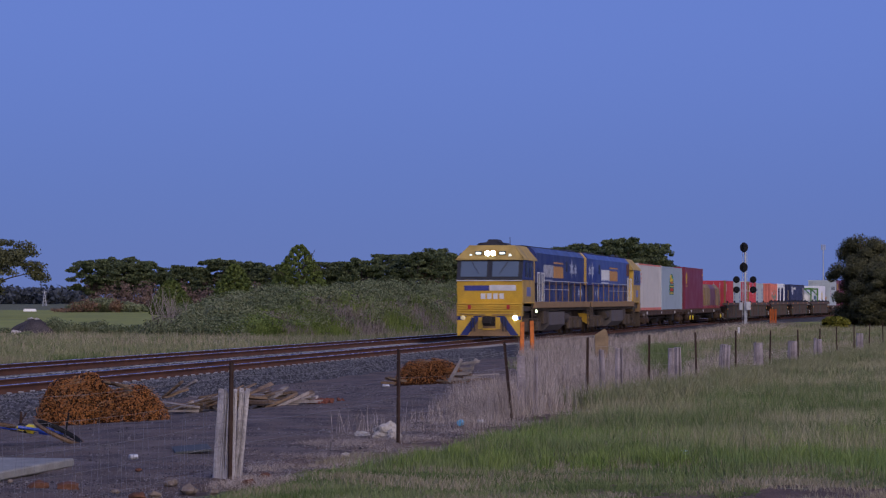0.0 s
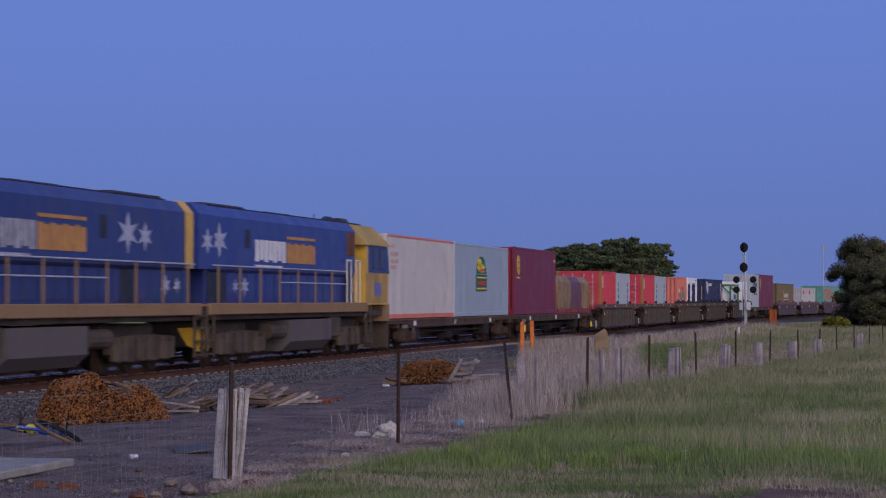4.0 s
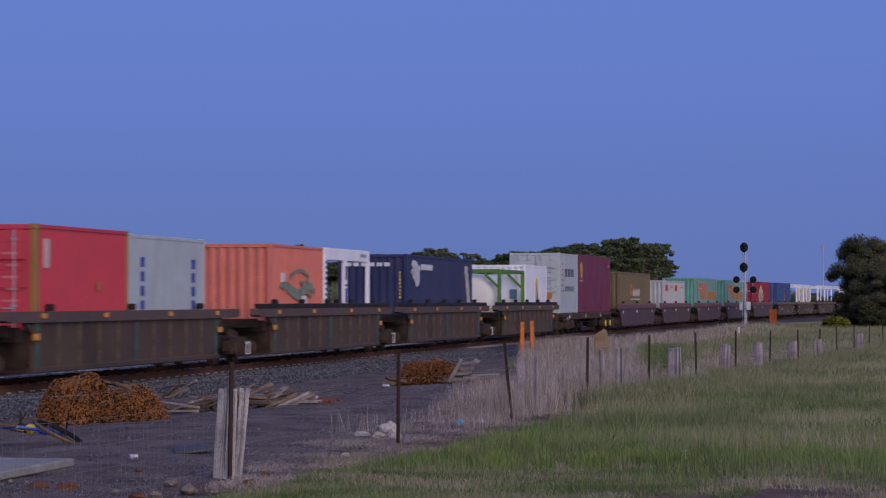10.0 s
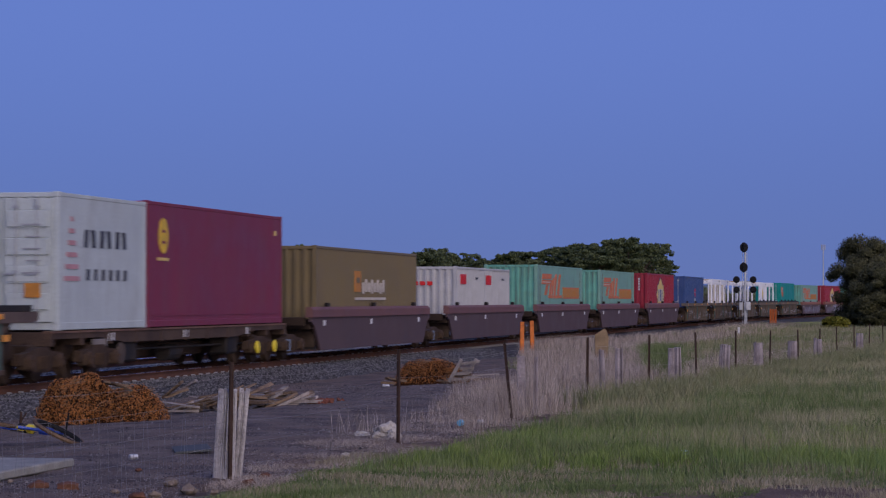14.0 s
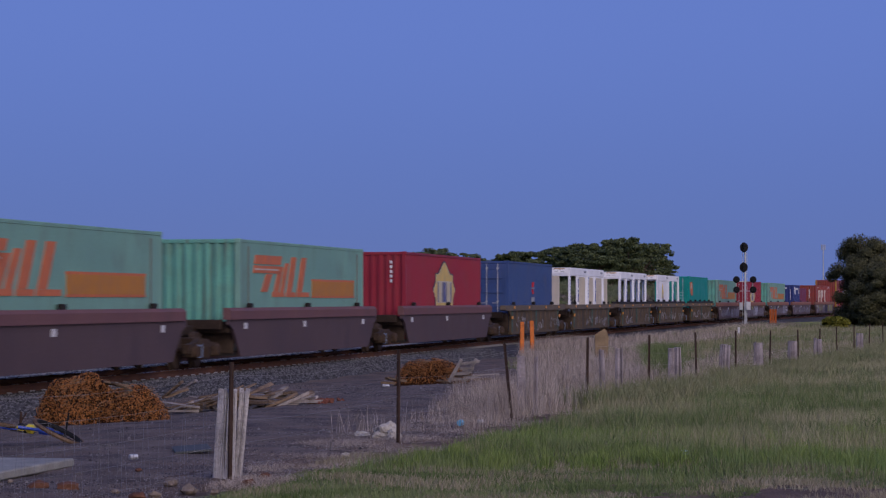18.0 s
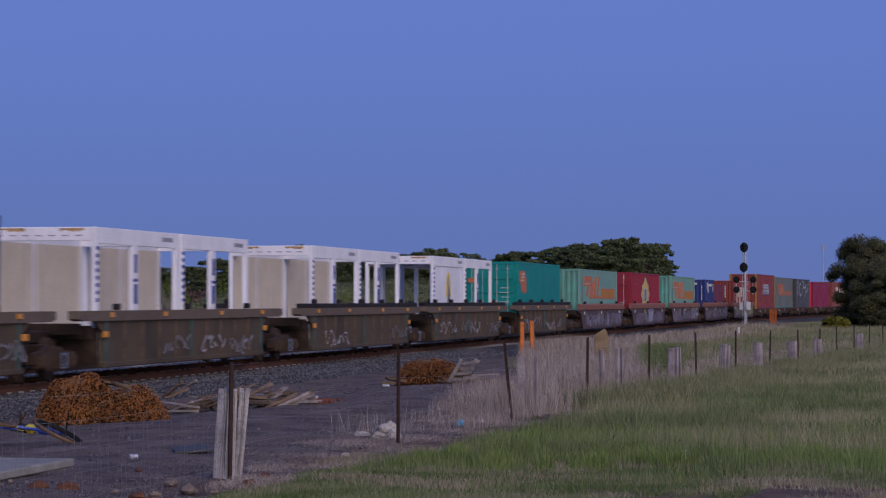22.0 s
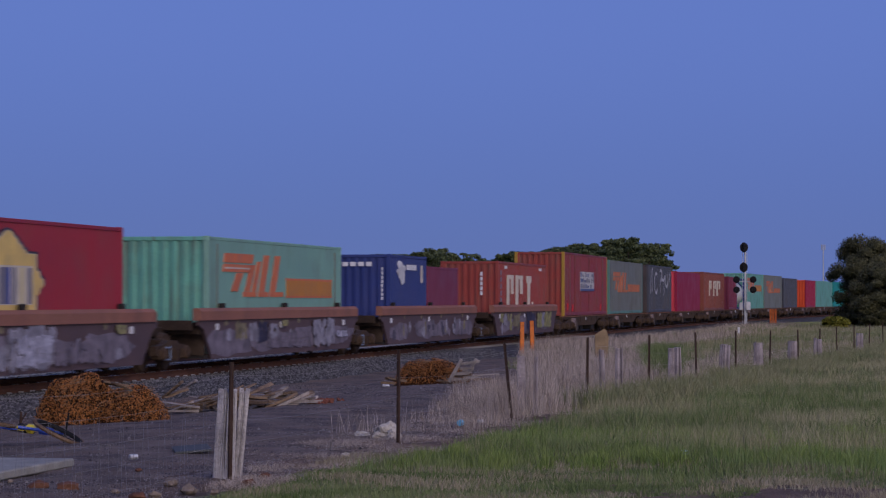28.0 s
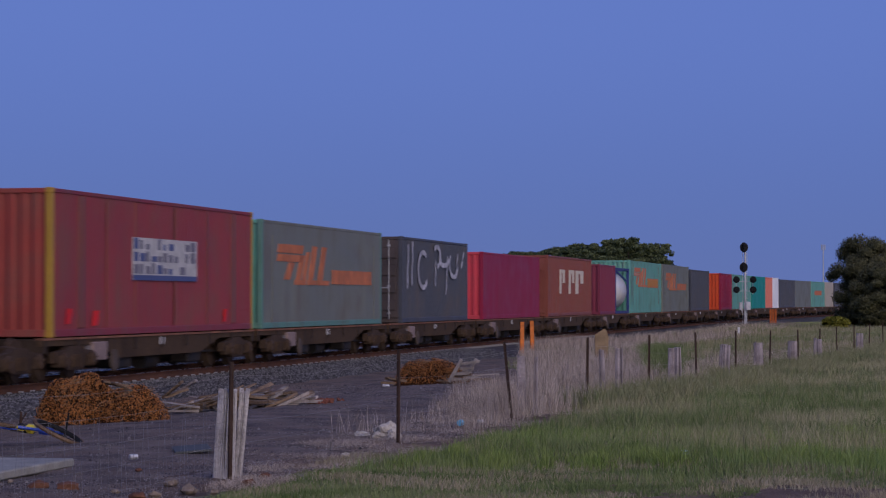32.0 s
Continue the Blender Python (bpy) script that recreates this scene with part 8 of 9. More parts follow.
def rock(size, seed, mat, name, label, category, at, group="", pitted=False):
    bm = bmesh.new()
    bmesh.ops.create_icosphere(bm, subdivisions=4 if pitted else 2, radius=1.0)
    rr = random.Random(seed)
    for v in bm.verts:
        n_ = noise.noise(v.co * 1.6 + Vector((seed, 0, 0)))
        if pitted:
            p = v.co + Vector((seed * 3.7, 0, 0))
            n_ += 0.45 * noise.noise(p * 4.5) - 0.35 * max(0.0, noise.noise(p * 7.0)) + 0.22 * noise.noise(p * 11.0)
            v.co = Vector((v.co.x * size[0], v.co.y * size[1], v.co.z * size[2])) * (1 + 0.5 * n_)
            continue
        v.co = Vector((v.co.x * size[0], v.co.y * size[1], v.co.z * size[2])) * (1 + 0.45 * n_) + Vector((rr.uniform(-1, 1), rr.uniform(-1, 1), rr.uniform(-1, 1))) * 0.04 * size[0]
    return one(name, bm, mat, label, category, group, at=at)


pale_rock = surface("pale_limestone", (0.50, 0.45, 0.385), 0.9, var=0.3, scale=6, grain=30, bump=1.0, bump_d=0.03, dirt=0.5)
for k, (c, d, s) in enumerate(((28, 149, (0.35, 0.3, 0.22)), (55, 150.5, (0.2, 0.2, 0.12)), (66, 150, (0.16, 0.2, 0.1)))):
    rock(s, 30 + k, pale_rock, "rock", "pale broken concrete lump on the spoil heap", "rock", pose(col(c, d), d, -0.3 if k == 0 else 0.55), "heap rubble")


# ---- far distance ----
def far_line():
    C, R, K = [], [], []
    rr = random.Random(12)
    for k in range(70):
        d = rr.uniform(1250, 1500)
        c = rr.uniform(-60, 150)
        r = rr.uniform(6, 12)
        C.append((col(c, d), d, rr.uniform(1, 5)))
        R.append((r, r, rr.uniform(3, 5.5)))
        K.append(150)
    for k in range(120):
        d = rr.uniform(1500, 1800)
        c = rr.uniform(150, 1750)
        C.append((col(c, d), d, rr.uniform(0, 2)))
        R.append((12, 12, 3.5))
        K.append(80)
    # aerial haze is painted into this bluish leaf colour
    tagged(new("far_woods", leaves("far_woods", C, R, K, 2.2, leafy("haze_tinted_far_foliage", (0.05, 0.06, 0.075), (0.08, 0.09, 0.10), 0.9, 0.02), 0.3)), "line of distant trees with haze in their leaf colour", "woods", kind="stuff")


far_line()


def pylon(c, d, h, label):
    th = thing("lattice_tower", label, "tower", at=pose(col(c, d), d, -0.5))
    m = surface("galvanised_lattice", (0.35, 0.36, 0.38), 0.6, metal=0.4, var=0.1)
    def half(z):
        return h * (0.11 * (1 - z / h) + 0.012)
    lv = [0, h * 0.22, h * 0.42, h * 0.6, h * 0.76, h * 0.9, h]
    for sx in (-1, 1):
        for sy in (-1, 1):
            bm = bmesh.new()
            rod(bm, (sx * half(0), sy * half(0), 0), (sx * half(h), sy * half(h), h), 0.12, 0.08, 5)
            part("leg", bm, m, th)
    bm = bmesh.new()
    for a, b in zip(lv, lv[1:]):
        for sy in (-1, 1):
            rod(bm, (-half(a), sy * half(a), a), (half(b), sy * half(b), b), 0.05, seg=4)
            rod(bm, (half(a), sy * half(a), a), (-half(b), sy * half(b), b), 0.05, seg=4)
    part("bracing", bm, m, th)
    for z in (h * 0.72, h * 0.86, h * 0.97):
        bm = bmesh.new()
        rod(bm, (-h * 0.16, 0, z), (h * 0.16, 0, z), 0.09, seg=4)
        part("cross_arm", bm, m, th)


pylon(79, 900, 5.4, "small lattice power pylon on the horizon")


def mast(c, d, top_y):
    h = (531 - top_y) / 4498.4 * d + 2.2
    th = thing("telecom_mast", "slim grey telecommunications mast with antennas", "mast", at=pose(col(c, d), d, -0.5))
    m = surface("mast_grey", (0.42, 0.42, 0.45), 0.6, metal=0.3, var=0.1)
    bm = bmesh.new()
    rod(bm, (0, 0, 0), (0, 0, h), 0.16, 0.10, 10)
    part("pole", bm, m, th)
    for k in range(3):
        a = k * 2.09 + 0.3
        part("antenna", cube(0.4 * math.cos(a) - 0.09, 0.4 * math.cos(a) + 0.09, 0.4 * math.sin(a) - 0.07, 0.4 * math.sin(a) + 0.07, h - 1.0, h + 0.1, 0.02), m, th)
    bm = bmesh.new()
    rod(bm, (-0.45, 0, h - 0.6), (0.45, 0, h - 0.6), 0.04, seg=5)
    part("head_frame", bm, m, th)


mast(1457, 520, 434)


def trough(c, d):
    bm = bmesh.new()
    prism(bm, [(-1.15, 0.0), (1.15, 0.0), (1.05, 0.62), (-1.05, 0.62)], -0.5, 0.5)
    one("water_trough", bm, P_bright, "long white water trough at the far edge of the pasture", "trough", at=pose(col(c, d), d, -0.5, 0, 0, 6))


trough(53, 448)


# ---- railway signal ----
def signal():
    x, y = 23.9, 201.0
    th = thing("railway_signal", "tall railway colour-light signal with round black heads", "railway signal", at=pose(x, y, -0.45))
    grey = surface("signal_mast_paint", (0.55, 0.55, 0.55), 0.6, var=0.15, scale=2, dirt=0.3)
    black = surface("signal_black", (0.012, 0.012, 0.014), 0.7, var=0.2)
    part("foundation", cube(-0.5, 0.5, -0.5, 0.5, -0.1, 0.12, 0.03), sleeper_mat, th)
    bm = bmesh.new()
    rod(bm, (0, 0, 0.1), (0, 0, 1.9), 0.11, seg=12)
    rod(bm, (0, 0, 1.9), (0, 0, 6.4), 0.075, seg=12)
    part("mast", bm, grey, th)
    part("junction_box", cube(-0.5, -0.24, -0.3, 0.0, 1.35, 1.95, 0.03), grey, th)
    part("relay_box", cube(0.02, 0.38, -0.36, -0.1, 1.35, 2.0, 0.03), white_mark, th, "white relay box")
    bm = bmesh.new()
    for dx in (-0.18, 0.18):
        rod(bm, (dx, 0.3, 0.2), (dx, 0.3, 6.0), 0.018, seg=5)
    for k in range(18):
        rod(bm, (-0.18, 0.3, 0.4 + k * 0.32), (0.18, 0.3, 0.4 + k * 0.32), 0.013, seg=5)
    part("ladder", bm, grey, th)
    for nm, hx, hz, w, h in (("upper", -0.12, 6.3, 0.32, 0.4), ("middle", -0.15, 4.72, 0.32, 0.4)):
        bm = bmesh.new()
        prism(bm, [(hx + w * math.cos(a) * (1 if abs(math.sin(a)) < 0.8 else 0.85), hz + h * math.sin(a)) for a in [k * math.pi / 10 for k in range(20)]], -0.28, -0.2)
        hd = part("signal_head", bm, black, th)
        for dz in (-0.2, 0.0, 0.2):
            bm = bmesh.new()
            lathe(bm, [(-0.5, 0.10), (-0.28, 0.105), (-0.28, 0.09)], "y", (hx, 0, hz + dz), 12)
            part("lens_hood", bm, black, hd)
    bm = bmesh.new()
    rod(bm, (-0.75, 0, 2.85), (0.75, 0, 2.85), 0.03, seg=6)
    rod(bm, (-0.75, 0, 3.6), (0.75, 0, 3.6), 0.03, seg=6)
    part("bracket", bm, grey, th)
    for hx in (-0.72, 0.6):
        for hz in (2.95, 3.75):
            bm = bmesh.new()
            prism(bm, [(hx + 0.27 * math.cos(k * math.pi / 9), hz + 0.27 * math.sin(k * math.pi / 9)) for k in range(18)], -0.24, -0.16)
            hd = part("signal_head", bm, black, th)
            bm = bmesh.new()
            lathe(bm, [(-0.45, 0.09), (-0.24, 0.1), (-0.24, 0.08)], "y", (hx, 0, hz), 12)
            part("lens_hood", bm, black, hd)
        bm = bmesh.new()
        rod(bm, (hx, 0, 2.6), (hx, 0, 4.0), 0.03, seg=6)
        part("bracket_post", bm, grey, th)


signal()
orange_m = surface("orange_post_paint", (0.58, 0.165, 0.04), 0.75, var=0.35, scale=5, dirt=0.6, dirt_col=(0.3, 0.1, 0.04))
for k, (c, d, top) in enumerate(((923, 93.0, 570), (942, 95.5, 568))):
    h = (531 - top) / 4498.4 * d + 1.703 + 0.55
    th = thing("marker_post", "flat orange-topped grey timber marker post by the track", "marker post", "marker posts", at=pose(col(c, d), d, -0.55, 0, 1.0 - 2 * k, 20))
    part("stake", cube(-0.072, 0.072, -0.03, 0.03, -0.2, h * 0.2, 0.01), wood_grey, th)
    part("painted_top", cube(-0.077, 0.077, -0.035, 0.035, h * 0.2, h, 0.012), orange_m, th, "faded orange painted top")
barrier_m = surface("barrier_orange", (0.42, 0.105, 0.03), 0.75, var=0.35, scale=5)
th = thing("trackside_barrier", "small orange slatted trackside barrier", "barrier", at=pose(col(1368, 205), 205, -0.5))
for k in range(3):
    part("slat", cube(-0.28 + k * 0.2, -0.12 + k * 0.2, -0.02, 0.02, 0.1, 1.45, 0.01), barrier_m, th)
for z in (0.3, 1.2):
    part("rail", cube(-0.3, 0.3, 0.02, 0.05, z, z + 0.08), barrier_m, th)
one("white_peg", cube(-0.06, 0.06, -0.06, 0.06, -0.1, 0.62, 0.02), white_mark, "short white painted peg in the grass", "peg", at=pose(col(1307, 150), 150, -0.53))
bm = bmesh.new()
prism(bm, [(-0.2, -0.1), (0.2, -0.1), (0.22, 0.95), (0.16, 1.16), (0.08, 1.22), (-0.04, 1.14), (-0.22, 1.02)], -0.03, 0.03)
one("leaning_board", bm, surface("tan_board", (0.22, 0.155, 0.09), 0.9, var=0.3, scale=3, dirt=0.3), "broken tan board standing in tall grass", "board", at=pose(col(1064, 80), 80, -0.42, -6, 2, 10))


# ---- scrap heaps, timber and litter in the yard ----
# rust tones, with glints and dark gaps put into the pieces' random colour
rust_scrap = leafy("rusty_scrap_with_glints", (0.022, 0.009, 0.004), (0.50, 0.205, 0.062), 0.42, 22.0, 0.6)
rust_base = surface("rusty_scrap_core", (0.07, 0.03, 0.013), 0.9, var=0.4, scale=5, grain=40, bump=1.0, bump_d=0.04)


def scrap_heap(cx, cy, w, d, h, n, seed, label):
    """A heap of rusted track clips and spikes: a core under thousands of small bent pieces."""
    th = thing("scrap_heap", label, "scrap heap", "rusty scrap heaps", at=pose(cx, cy, float(ground_z(cx, cy)) + 0.05))
    ob = mound(w * 0.96, d * 0.96, h * 0.66, rust_base, "heap_core", "", "", seed)
    ob.parent = th
    rr = np.random.default_rng(seed)
    u = rr.random(n) ** 0.55
    a = rr.uniform(0, 6.28, n)
    x, y = w / 2 * u * np.cos(a), d / 2 * u * np.sin(a)
    z = h * np.clip(1 - u ** 3.2, 0, 1) ** 0.8 * (1 + 0.10 * np.sin(3 * a + seed) + 0.07 * np.sin(9 * x) * np.cos(8 * y + 1)) * rr.uniform(0.74, 1.06, n)
    L = rr.uniform(0.026, 0.066, n) * (1 + 1.6 * (rr.random(n) > 0.985))
    e1 = rr.normal(size=(n, 3))
    e1 /= np.linalg.norm(e1, axis=1)[:, None]
    e2 = np.cross(e1, rr.normal(size=(n, 3)))
    e2 /= np.linalg.norm(e2, axis=1)[:, None]
    e3 = np.cross(e1, e2)
    P = np.stack([x, y, np.maximum(z, 0.01)], 1)
    t = 0.0042
    V = []
    for s, o in ((-0.5, 0.0), (-0.28, 0.42), (0.28, 0.42), (0.5, 0.0)):
        c = P + e1 * (L * s)[:, None] + e3 * (L * o)[:, None]
        for b, g in ((-1, -0.7), (1, -0.7), (0, 1)):
            V.append(c + e2 * t * b * 1.5 + e3 * t * g)
    V = np.stack(V, 1).reshape(-1, 3)
    o = (np.arange(n) * 12)[:, None]
    F = []
    for k in (0, 3, 6):
        for i, j in ((0, 1), (1, 2), (2, 0)):
            F += [o + k + i, o + k + j, o + k + 3 + j, o + k + 3 + i]
    me = big_mesh("scrap_rubble", V, 4, np.concatenate(F, 1), rust_scrap)
    sp = new("scrap_rubble", me)
    sp.parent = th
    sp["kind"] = "stuff"
    q = random.Random(seed)
    bm = bmesh.new()
    for k in range(int(n / 95)):
        ang, ru = q.uniform(0, 6.28), q.uniform(0.2, 0.95)
        px, py = w / 2 * ru * math.cos(ang), d / 2 * ru * math.sin(ang)
        pz = h * max(0.0, 1 - ru ** 3.2) ** 0.8 + 0.02
        a0, ln, cv = q.uniform(0, 6.28), q.uniform(0.1, 0.3), q.uniform(-4.5, 4.5)
        last = (px, py, pz)
        for j in range(5):
            aa = a0 + cv * j / 4
            nxt = (last[0] + ln / 5 * math.cos(aa), last[1] + ln / 5 * math.sin(aa) * 0.6, max(0.02, last[2] + ln / 5 * 0.35 * math.sin(aa * 1.3)))
            rod(bm, last, nxt, 0.004, seg=4, caps=False)
            last = nxt
    wr = part("wire_tangle", bm, surface("tan_rusty_wire", (0.30, 0.18, 0.10), 0.6, var=0.4, scale=6), th, "bent tan wires and clips")
    wr["kind"] = "stuff"
    return th


scrap_heap(col(145, 42), 42.0, 1.5, 1.4, 0.70, 21000, 41, "heap of rust-brown scrap track fastenings")
scrap_heap(col(243, 42), 41.6, 1.15, 1.0, 0.50, 11500, 42, "lower spill of rust-brown scrap track fastenings")
scrap_heap(col(764, 60), 60.0, 1.8, 1.2, 0.50, 6500, 43, "second heap of rust-brown scrap track fastenings")

old_wood = surface("splintered_old_timber", (0.17, 0.115, 0.075), 0.9, var=0.4, scale=4, grain=40, bump=0.7, dirt=0.4, per=0.35, bump_d=0.02)
grey_wood = surface("silvered_old_timber", (0.28, 0.24, 0.215), 0.9, var=0.35, scale=4, grain=40, bump=0.7, dirt=0.3, per=0.25, bump_d=0.02)


def plank_mesh(l, w, t, seed, mat):
    rr = random.Random(seed)
    bm = bmesh.new()
    rings = []
    for k in range(5):
        x = -l / 2 + l * k / 4 + (rr.uniform(-0.06, 0.06) if k in (0, 4) else 0)
        j = [rr.uniform(-0.012, 0.012) for _ in range(8)]
        rings.append([bm.verts.new((x, -w / 2 + j[0], -t / 2 + j[1])), bm.verts.new((x + j[6] * 3, w / 2 + j[2], -t / 2 + j[3])), bm.verts.new((x, w / 2 + j[4], t / 2 + j[5])), bm.verts.new((x + j[7] * 3, -w / 2 + j[1], t / 2 + j[3]))])
    for a, b in zip(rings, rings[1:]):
        for i in range(4):
            bm.faces.new((a[i], a[(i + 1) % 4], b[(i + 1) % 4], b[i]))
    bm.faces.new(rings[0][::-1])
    bm.faces.new(rings[-1])
    return to_mesh("timber", bm, mat)


def timber_pile(spots, seed, label, size=(0.4, 1.1)):
    rr = random.Random(seed)
    kinds = [plank_mesh(rr.uniform(*size), 0.11 if k in (0, 2, 4, 5) else rr.uniform(0.03, 0.085), rr.uniform(0.018, 0.05), seed + k, (old_wood, grey_wood)[k % 5 in (1, 3)]) for k in range(10)]
    th = None
    for k, (c, py, d, rz, ry, q) in enumerate(spots):
        x = col(c, d)
        z = 1.703 - (py - 530.9) / 4498.4 * d
        z = max(z, float(ground_z(x, d)) + 0.1)
        tagged(new("timber_offcut", kinds[q % 10]), label, "timber", "broken timber pile").matrix_basis = pose(x, d, z, rr.uniform(-15, 15), ry, rz)


sp = []
rr_ = random.Random(77)
for k in range(96):
    c = rr_.uniform(300, 535)
    lift = max(0.0, 1 - abs(c - 425) / 140)
    sp.append((c, 728 - rr_.uniform(0, 38) * lift - (c - 300) * 0.02, rr_.uniform(44.5, 47), rr_.uniform(-38, 50), rr_.uniform(-24, 8), k))
sp += [(222, 684, 42.0, 25, 12, 0), (250, 700, 41.5, 20, 25, 4), (318, 716, 43.0, 40, 8, 6)]
timber_pile([(306, 689, 43.5, -30, -34, 5), (330, 684, 43.8, -30, -26, 1), (316, 694, 43.6, 20, -20, 4)], 3, "short sawn board end leaning by the scrap heap", (0.34, 0.46))
timber_pile(sp, 5, "splintered weathered sleeper offcut lying in a pile")
sp2 = [(795 + 10 * k, 678 - 7 * (k % 4), 59.0 + 0.3 * k, 10 - 14 * (k % 3), 6 - 5 * (k % 4), k) for k in range(7)] + [(690, 678, 58.5, 20, 3, 7), (700, 672, 58.6, 40, 10, 2)]
timber_pile(sp2, 9, "weathered timber offcut beside the scrap heap", (0.35, 0.75))

# a spill of crushed brick past the end of the timber
bm = bmesh.new()
rr_ = random.Random(61)
for k in range(110):
    c, d = rr_.gauss(573, 14), rr_.uniform(45.3, 47.3)
    x, r_ = col(c, d), rr_.uniform(0.012, 0.034)
    z = float(ground_z(x, d)) + 0.05 + r_ * 0.3
    q_ = pose(x, d, z, rr_.uniform(0, 90), rr_.uniform(0, 90), rr_.uniform(0, 90))
    bmesh.ops.create_cube(bm, size=1.0, matrix=q_ @ Matrix.Diagonal((r_ * 2, r_ * 1.5, r_ * 1.2, 1)))
one("brick_rubble", bm, surface("crushed_red_brick", (0.20, 0.070, 0.046), 0.9, var=0.35, scale=8, dirt=0.3), "small spill of crushed red brick on dirt", "rubble", kind="stuff")

# pale stones at the second picket
for k, (c, py, d, s) in enumerate(((684, 768, 33.6, (0.185, 0.14, 0.135)), (697, 776, 33.4, (0.09, 0.09, 0.08)), (641, 769, 34.0, (0.13, 0.10, 0.05)), (612, 817, 29.6, (0.05, 0.05, 0.03)), (670, 778, 33.5, (0.08, 0.08, 0.06)))):
    x = col(c, d)
    rock(s, k + 3, pale_rock, "rock", "pale cream limestone rock in dead grass", "rock", pose(x, d, float(ground_z(x, d)) + s[2] * 0.3 + 0.03, 0, 0, k * 40), "limestone rocks", True)
brick_red = surface("broken_brick", (0.15, 0.068, 0.042), 0.9, var=0.3, scale=6, grain=40, bump=0.5, dirt=0.3)
stone_tan = surface("tan_stone", (0.22, 0.17, 0.13), 0.9, var=0.3, scale=6, grain=40, bump=0.5, dirt=0.3)
for k, (c, py, s, m) in enumerate(((70, 860, 0.075, 1), (121, 862, 0.085, 1), (246, 832, 0.035, 1), (303, 850, 0.07, 0), (335, 864, 0.07, 0), (245, 878, 0.06, 1), (275, 874, 0.05, 0), (440, 852, 0.06, 1), (380, 868, 0.05, 0), (20, 852, 0.03, 0), (470, 842, 0.05, 1), (205, 868, 0.03, 0), (560, 706, 0.05, 1), (545, 708, 0.05, 1))):
    d = 1.80 * 4498.4 / (py - 530.9) if py > 720 else 47.0
    x = col(c, d)
    rock((s * 1.4, s, s * 0.7), k + 50, (stone_tan, brick_red)[m], "broken_brick" if m else "stone", "broken red brick half buried in dirt" if m else "tan stone half buried in dirt", "brick" if m else "stone", pose(x, d, float(ground_z(x, d)) + 0.05, 0, 0, k * 33), "rubble in the yard")

# grey slab, sheet of slate, litter
concrete = surface("grey_concrete_slab", (0.28, 0.265, 0.225), 0.9, var=0.2, scale=3, grain=40, bump=0.4, dirt=0.3)
one("concrete_slab", cube(-1.4, 0, -2.8, 0, 0, 0.09, 0.015), concrete, "pale weathered concrete slab lying in dirt", "slab", at=pose(-3.99, 27.55, float(ground_z(-4.1, 27.5)) + 0.03, 0, 0, -11))
one("slate_sheet", cube(-0.22, 0.22, -0.3, 0.3, 0, 0.03, 0.008), surface("dull_slate", (0.075, 0.08, 0.08), 0.75, var=0.2), "dull grey sheet lying by the post", "sheet", at=pose(col(340, 30.3), 30.3, float(ground_z(-3, 30.3)) + 0.06, 3, -4, 10))


def can(c, d, mat, label, r=0.033, l=0.115, rz=20):
    bm = bmesh.new()
    lathe(bm, [(-l / 2, r * 0.75), (-l / 2 + 0.01, r), (l / 2 - 0.01, r), (l / 2, r * 0.75)], "x", (0, 0, 0), 14)
    x = col(c, d)
    one("drink_can", bm, mat, label, "litter", "litter", at=pose(x, d, float(ground_z(x, d)) + 0.09, 0, 0, rz))


can(237, 28.5, surface("bleached_can", (0.36, 0.36, 0.38), 0.5, metal=0.2, var=0.5, scale=30), "crushed pale drink can on dirt", 0.034, 0.10)
can(815, 36.3, surface("blue_can", (0.10, 0.36, 0.55), 0.4, var=0.15), "light blue drink can in dead grass", 0.045, 0.1, 70)
can(1211, 29.5, surface("pale_blue_can", (0.35, 0.5, 0.55), 0.4, var=0.15), "pale blue can in the grass", 0.03, 0.09, 50)
can(850, 36.6, surface("bleached_can", (0.6, 0.6, 0.6), 0.4), "crushed pale drink can on dirt", 0.025, 0.09)
can(683, 57.0, surface("bleached_can", (0.6, 0.6, 0.6), 0.4), "white plastic scrap beside the heap", 0.035, 0.16, 10)


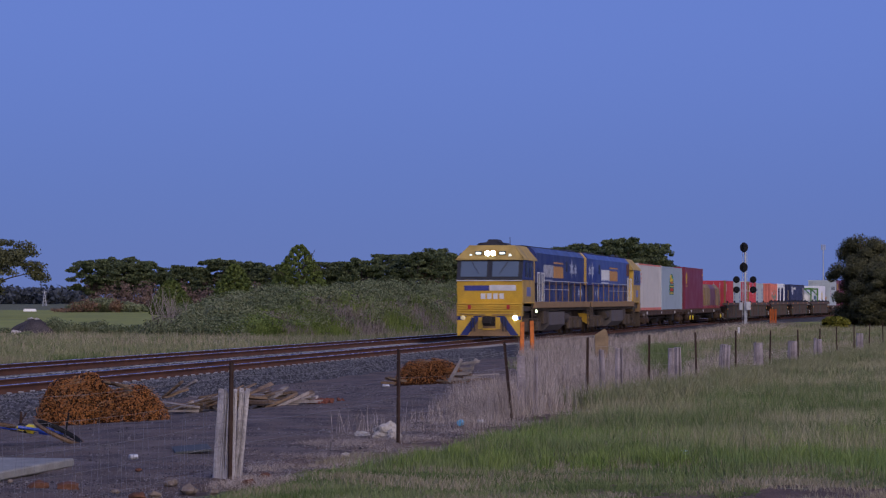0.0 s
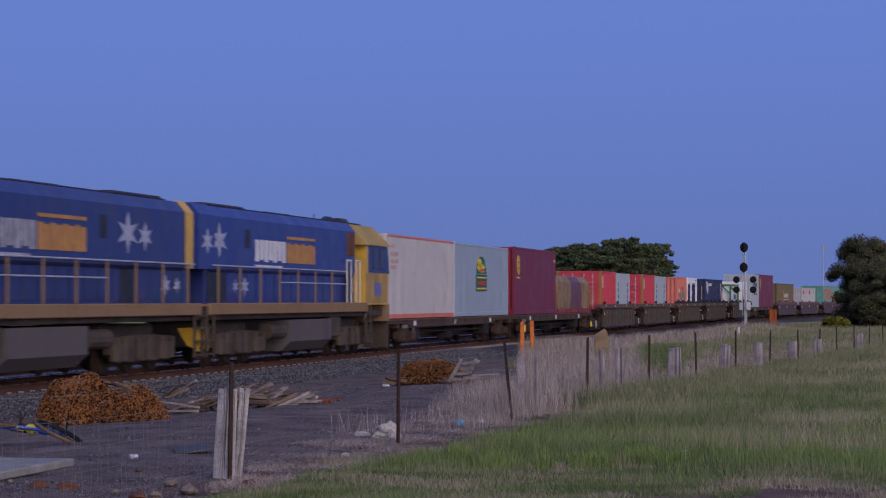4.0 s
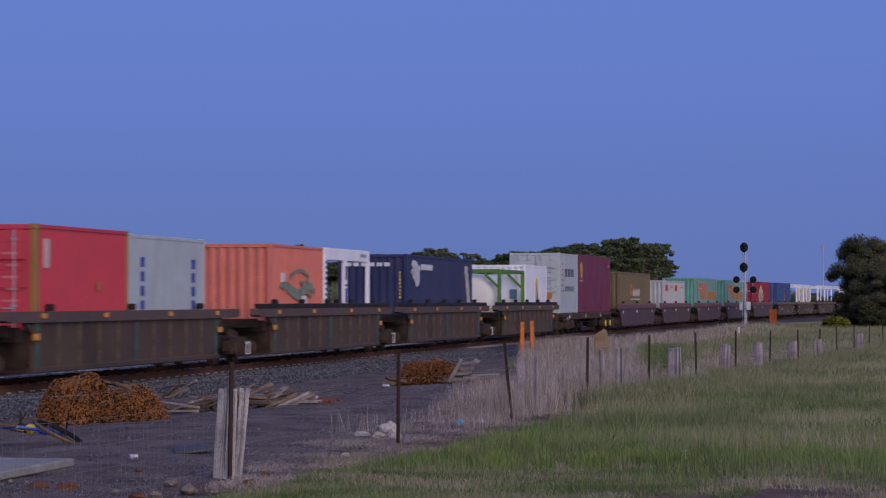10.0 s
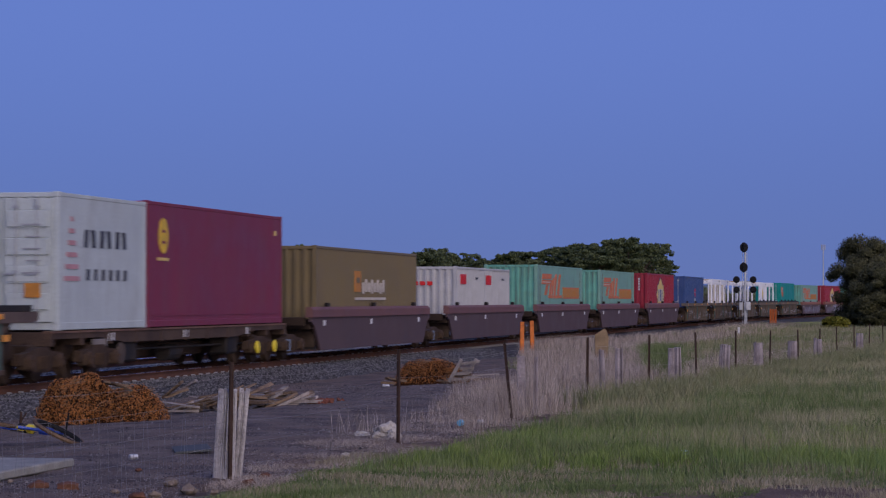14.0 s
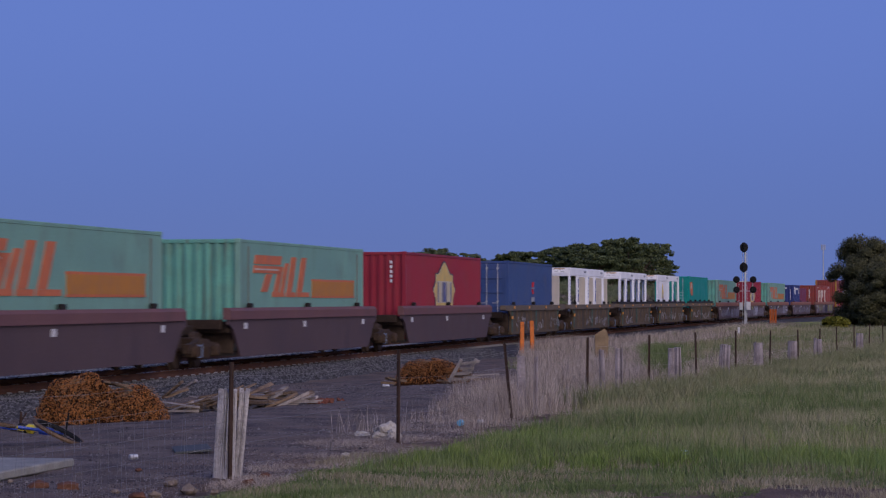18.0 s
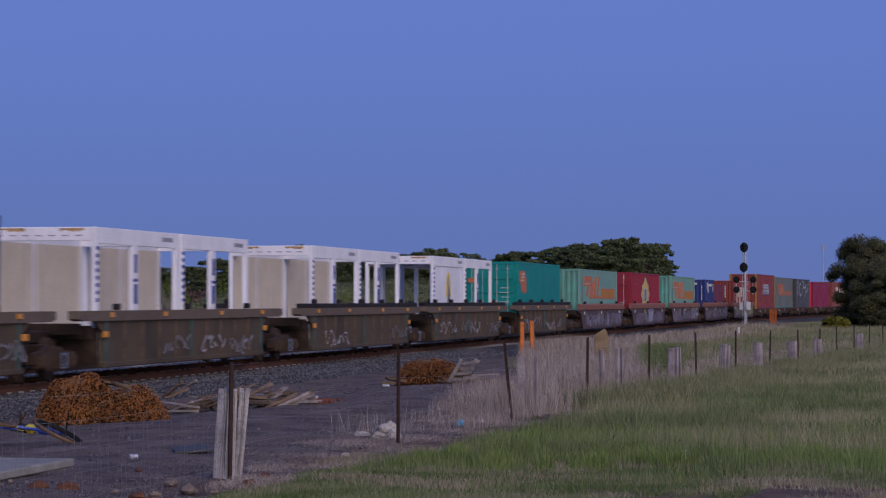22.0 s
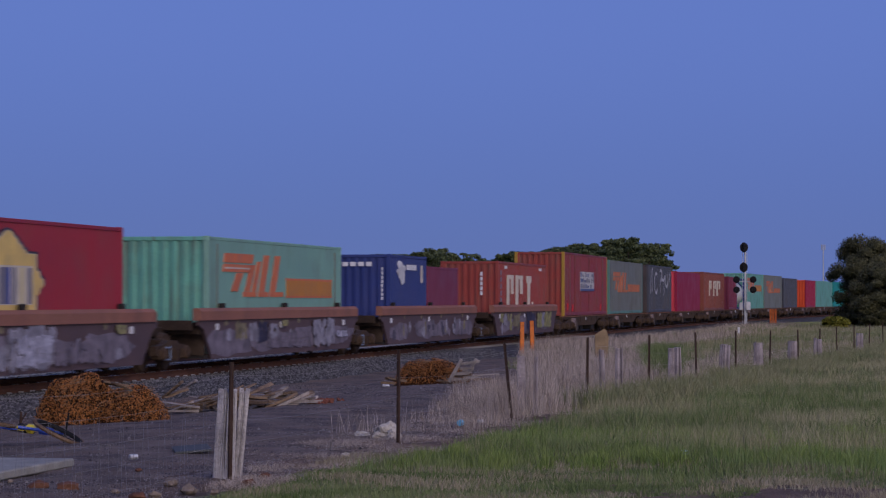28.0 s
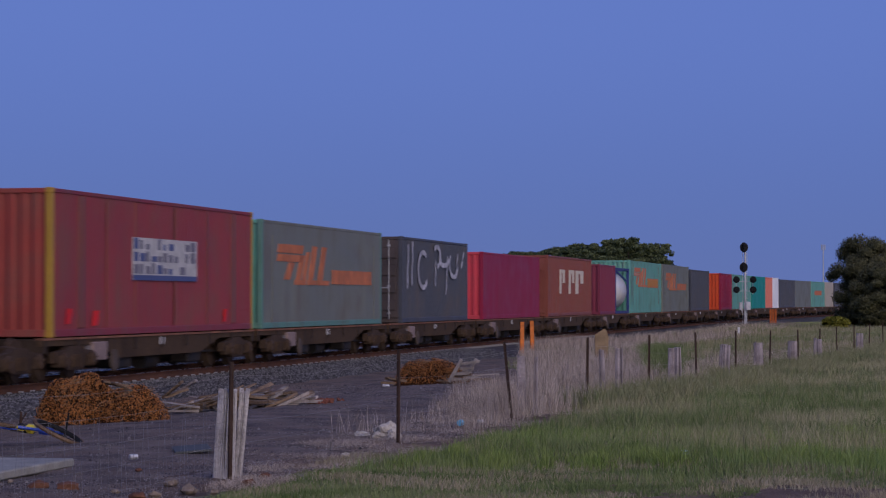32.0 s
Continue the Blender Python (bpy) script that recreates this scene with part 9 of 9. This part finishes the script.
def bicycle():
    d = 32.7
    x0 = -5.42
    th = thing("bicycle", "blue and yellow bicycle lying on the dirt", "bicycle", at=pose(x0, d, float(ground_z(x0, d)) + 0.27, 0, 6, -20))
    blue = surface("bike_blue", (0.02, 0.07, 0.42), 0.35, var=0.1, coat=0.4)
    yel = surface("bike_yellow", (0.75, 0.6, 0.04), 0.4, var=0.1)
    rub = surface("tyre_rubber", (0.018, 0.018, 0.02), 0.85, var=0.2)
    tilt = pose(0, 0, 0, -97, 0, 0)
    turn = pose(0.55, 0, 0) @ pose(0, 0, 0, 0, 20, 0) @ pose(-0.55, 0, 0)
    dusty = surface("dusty_tyre_tread", (0.14, 0.09, 0.055), 0.9, var=0.3, scale=12)

    def add(name, bm, mat, parent=th, turned=False):
        for v in bm.verts:
            v.co = turn @ (tilt @ v.co) if turned else tilt @ v.co
        return part(name, bm, mat, parent)

    for nm, cx in (("front_wheel", 0.55), ("rear_wheel", -0.5)):
        bm = bmesh.new()
        R, r, n, k = 0.345, 0.028, 28, 6
        rings = [[bm.verts.new((cx + (R + r * math.cos(b)) * math.cos(a), r * math.sin(b), (R + r * math.cos(b)) * math.sin(a))) for b in [2 * math.pi * j / k for j in range(k)]] for a in [2 * math.pi * i / n for i in range(n)]]
        for i in range(n):
            for j in range(k):
                bm.faces.new((rings[i][j], rings[(i + 1) % n][j], rings[(i + 1) % n][(j + 1) % k], rings[i][(j + 1) % k]))
        w = add(nm, bm, dusty, turned=cx > 0)
        bm = bmesh.new()
        R2 = 0.312
        rings = [[bm.verts.new((cx + (R2 + 0.013 * math.cos(b)) * math.cos(a), 0.034 * math.sin(b), (R2 + 0.013 * math.cos(b)) * math.sin(a))) for b in [2 * math.pi * j / k for j in range(k)]] for a in [2 * math.pi * i / n for i in range(n)]]
        for i in range(n):
            for j in range(k):
                bm.faces.new((rings[i][j], rings[(i + 1) % n][j], rings[(i + 1) % n][(j + 1) % k], rings[i][(j + 1) % k]))
        add("rim", bm, rub, w, cx > 0)
        bm = bmesh.new()
        for i in range(14):
            a = 2 * math.pi * i / 14
            rod(bm, (cx, 0.02, 0), (cx + 0.3 * math.cos(a), 0, 0.3 * math.sin(a)), 0.0025, seg=3)
        add("spokes", bm, steel_dark, w, cx > 0)
    for nm, p, q, r, m in (("down_tube", (0.4, 0, 0.32), (-0.05, 0, 0.0), 0.02, blue), ("top_tube", (0.4, 0, 0.4), (-0.15, 0, 0.36), 0.018, blue), ("seat_tube", (-0.05, 0, 0), (-0.2, 0, 0.5), 0.018, yel), ("chain_stay", (-0.05, 0.04, 0), (-0.5, 0.04, 0), 0.012, blue), ("seat_stay", (-0.15, 0.04, 0.36), (-0.5, 0.04, 0), 0.012, yel), ("fork", (0.4, 0.04, 0.42), (0.55, 0.04, 0), 0.015, rub), ("handlebar", (0.38, -0.28, 0.5), (0.38, 0.28, 0.5), 0.014, rub)):
        bm = bmesh.new()
        rod(bm, p, q, r, seg=8)
        add(nm, bm, m)
    bm = bmesh.new()
    box(bm, -0.02, 0.12, -0.06, 0.06, 0.1, 0.22, 0.04)
    add("frame_bag", bm, yel)
    bm = bmesh.new()
    box(bm, 0.14, 0.34, -0.05, 0.05, 0.16, 0.3, 0.03)
    add("frame_cover", bm, blue)
    bm = bmesh.new()
    box(bm, -0.34, -0.08, -0.06, 0.06, 0.5, 0.55, 0.02)
    add("saddle", bm, rub)
    bm = bmesh.new()
    lathe(bm, [(-0.01, 0.09), (0.01, 0.09)], "y", (-0.05, 0.05, 0), 16)
    add("chainring", bm, steel_dark)


bicycle()
bm = bmesh.new()
rod(bm, (0, 0, 0), (0.02, 0, 0.36), 0.03, 0.02, 6)
rod(bm, (0.01, 0, 0.2), (0.1, 0, 0.34), 0.014, seg=5)
one("dark_stake", bm, picket_mat, "short dark broken stake beside the scrap heap", "stake", at=pose(col(36, 39.5), 39.5, float(ground_z(-6.5, 39.5))))


def broken_pallet(c, d, py, lean, turn):
    z = 1.703 - (py - 530.9) / 4498.4 * d
    th = thing("broken_pallet", "broken pale timber pallet leaning on the scrap heap", "pallet", "broken pallets", at=pose(col(c, d), d, z, lean, 0, turn))
    pale = surface("bleached_pallet_timber", (0.31, 0.27, 0.235), 0.9, var=0.3, scale=4, grain=40, bump=0.5, dirt=0.3)
    for x in (-0.42, 0.38):
        part("bearer", cube(x, x + 0.06, -0.02, 0.05, 0, 0.62, 0.006), pale, th)
    for k in range(4):
        part("slat", plank_mesh(0.95 - 0.12 * (k % 3), 0.02, 0.07, 90 + k, pale), None, th, at=pose(0.02 * k, -0.035, 0.1 + k * 0.15, 0, 3 - 2 * k, 0))


broken_pallet(808, 59.2, 676, 32, 64)
broken_pallet(842, 60.4, 676, -62, 70)


# ---- the train's run ----
def motions():
    for th, s0 in MOVERS:
        walk(th, [(float(t), train_pose(s0, t)) for t in range(0, 33)])


motions()
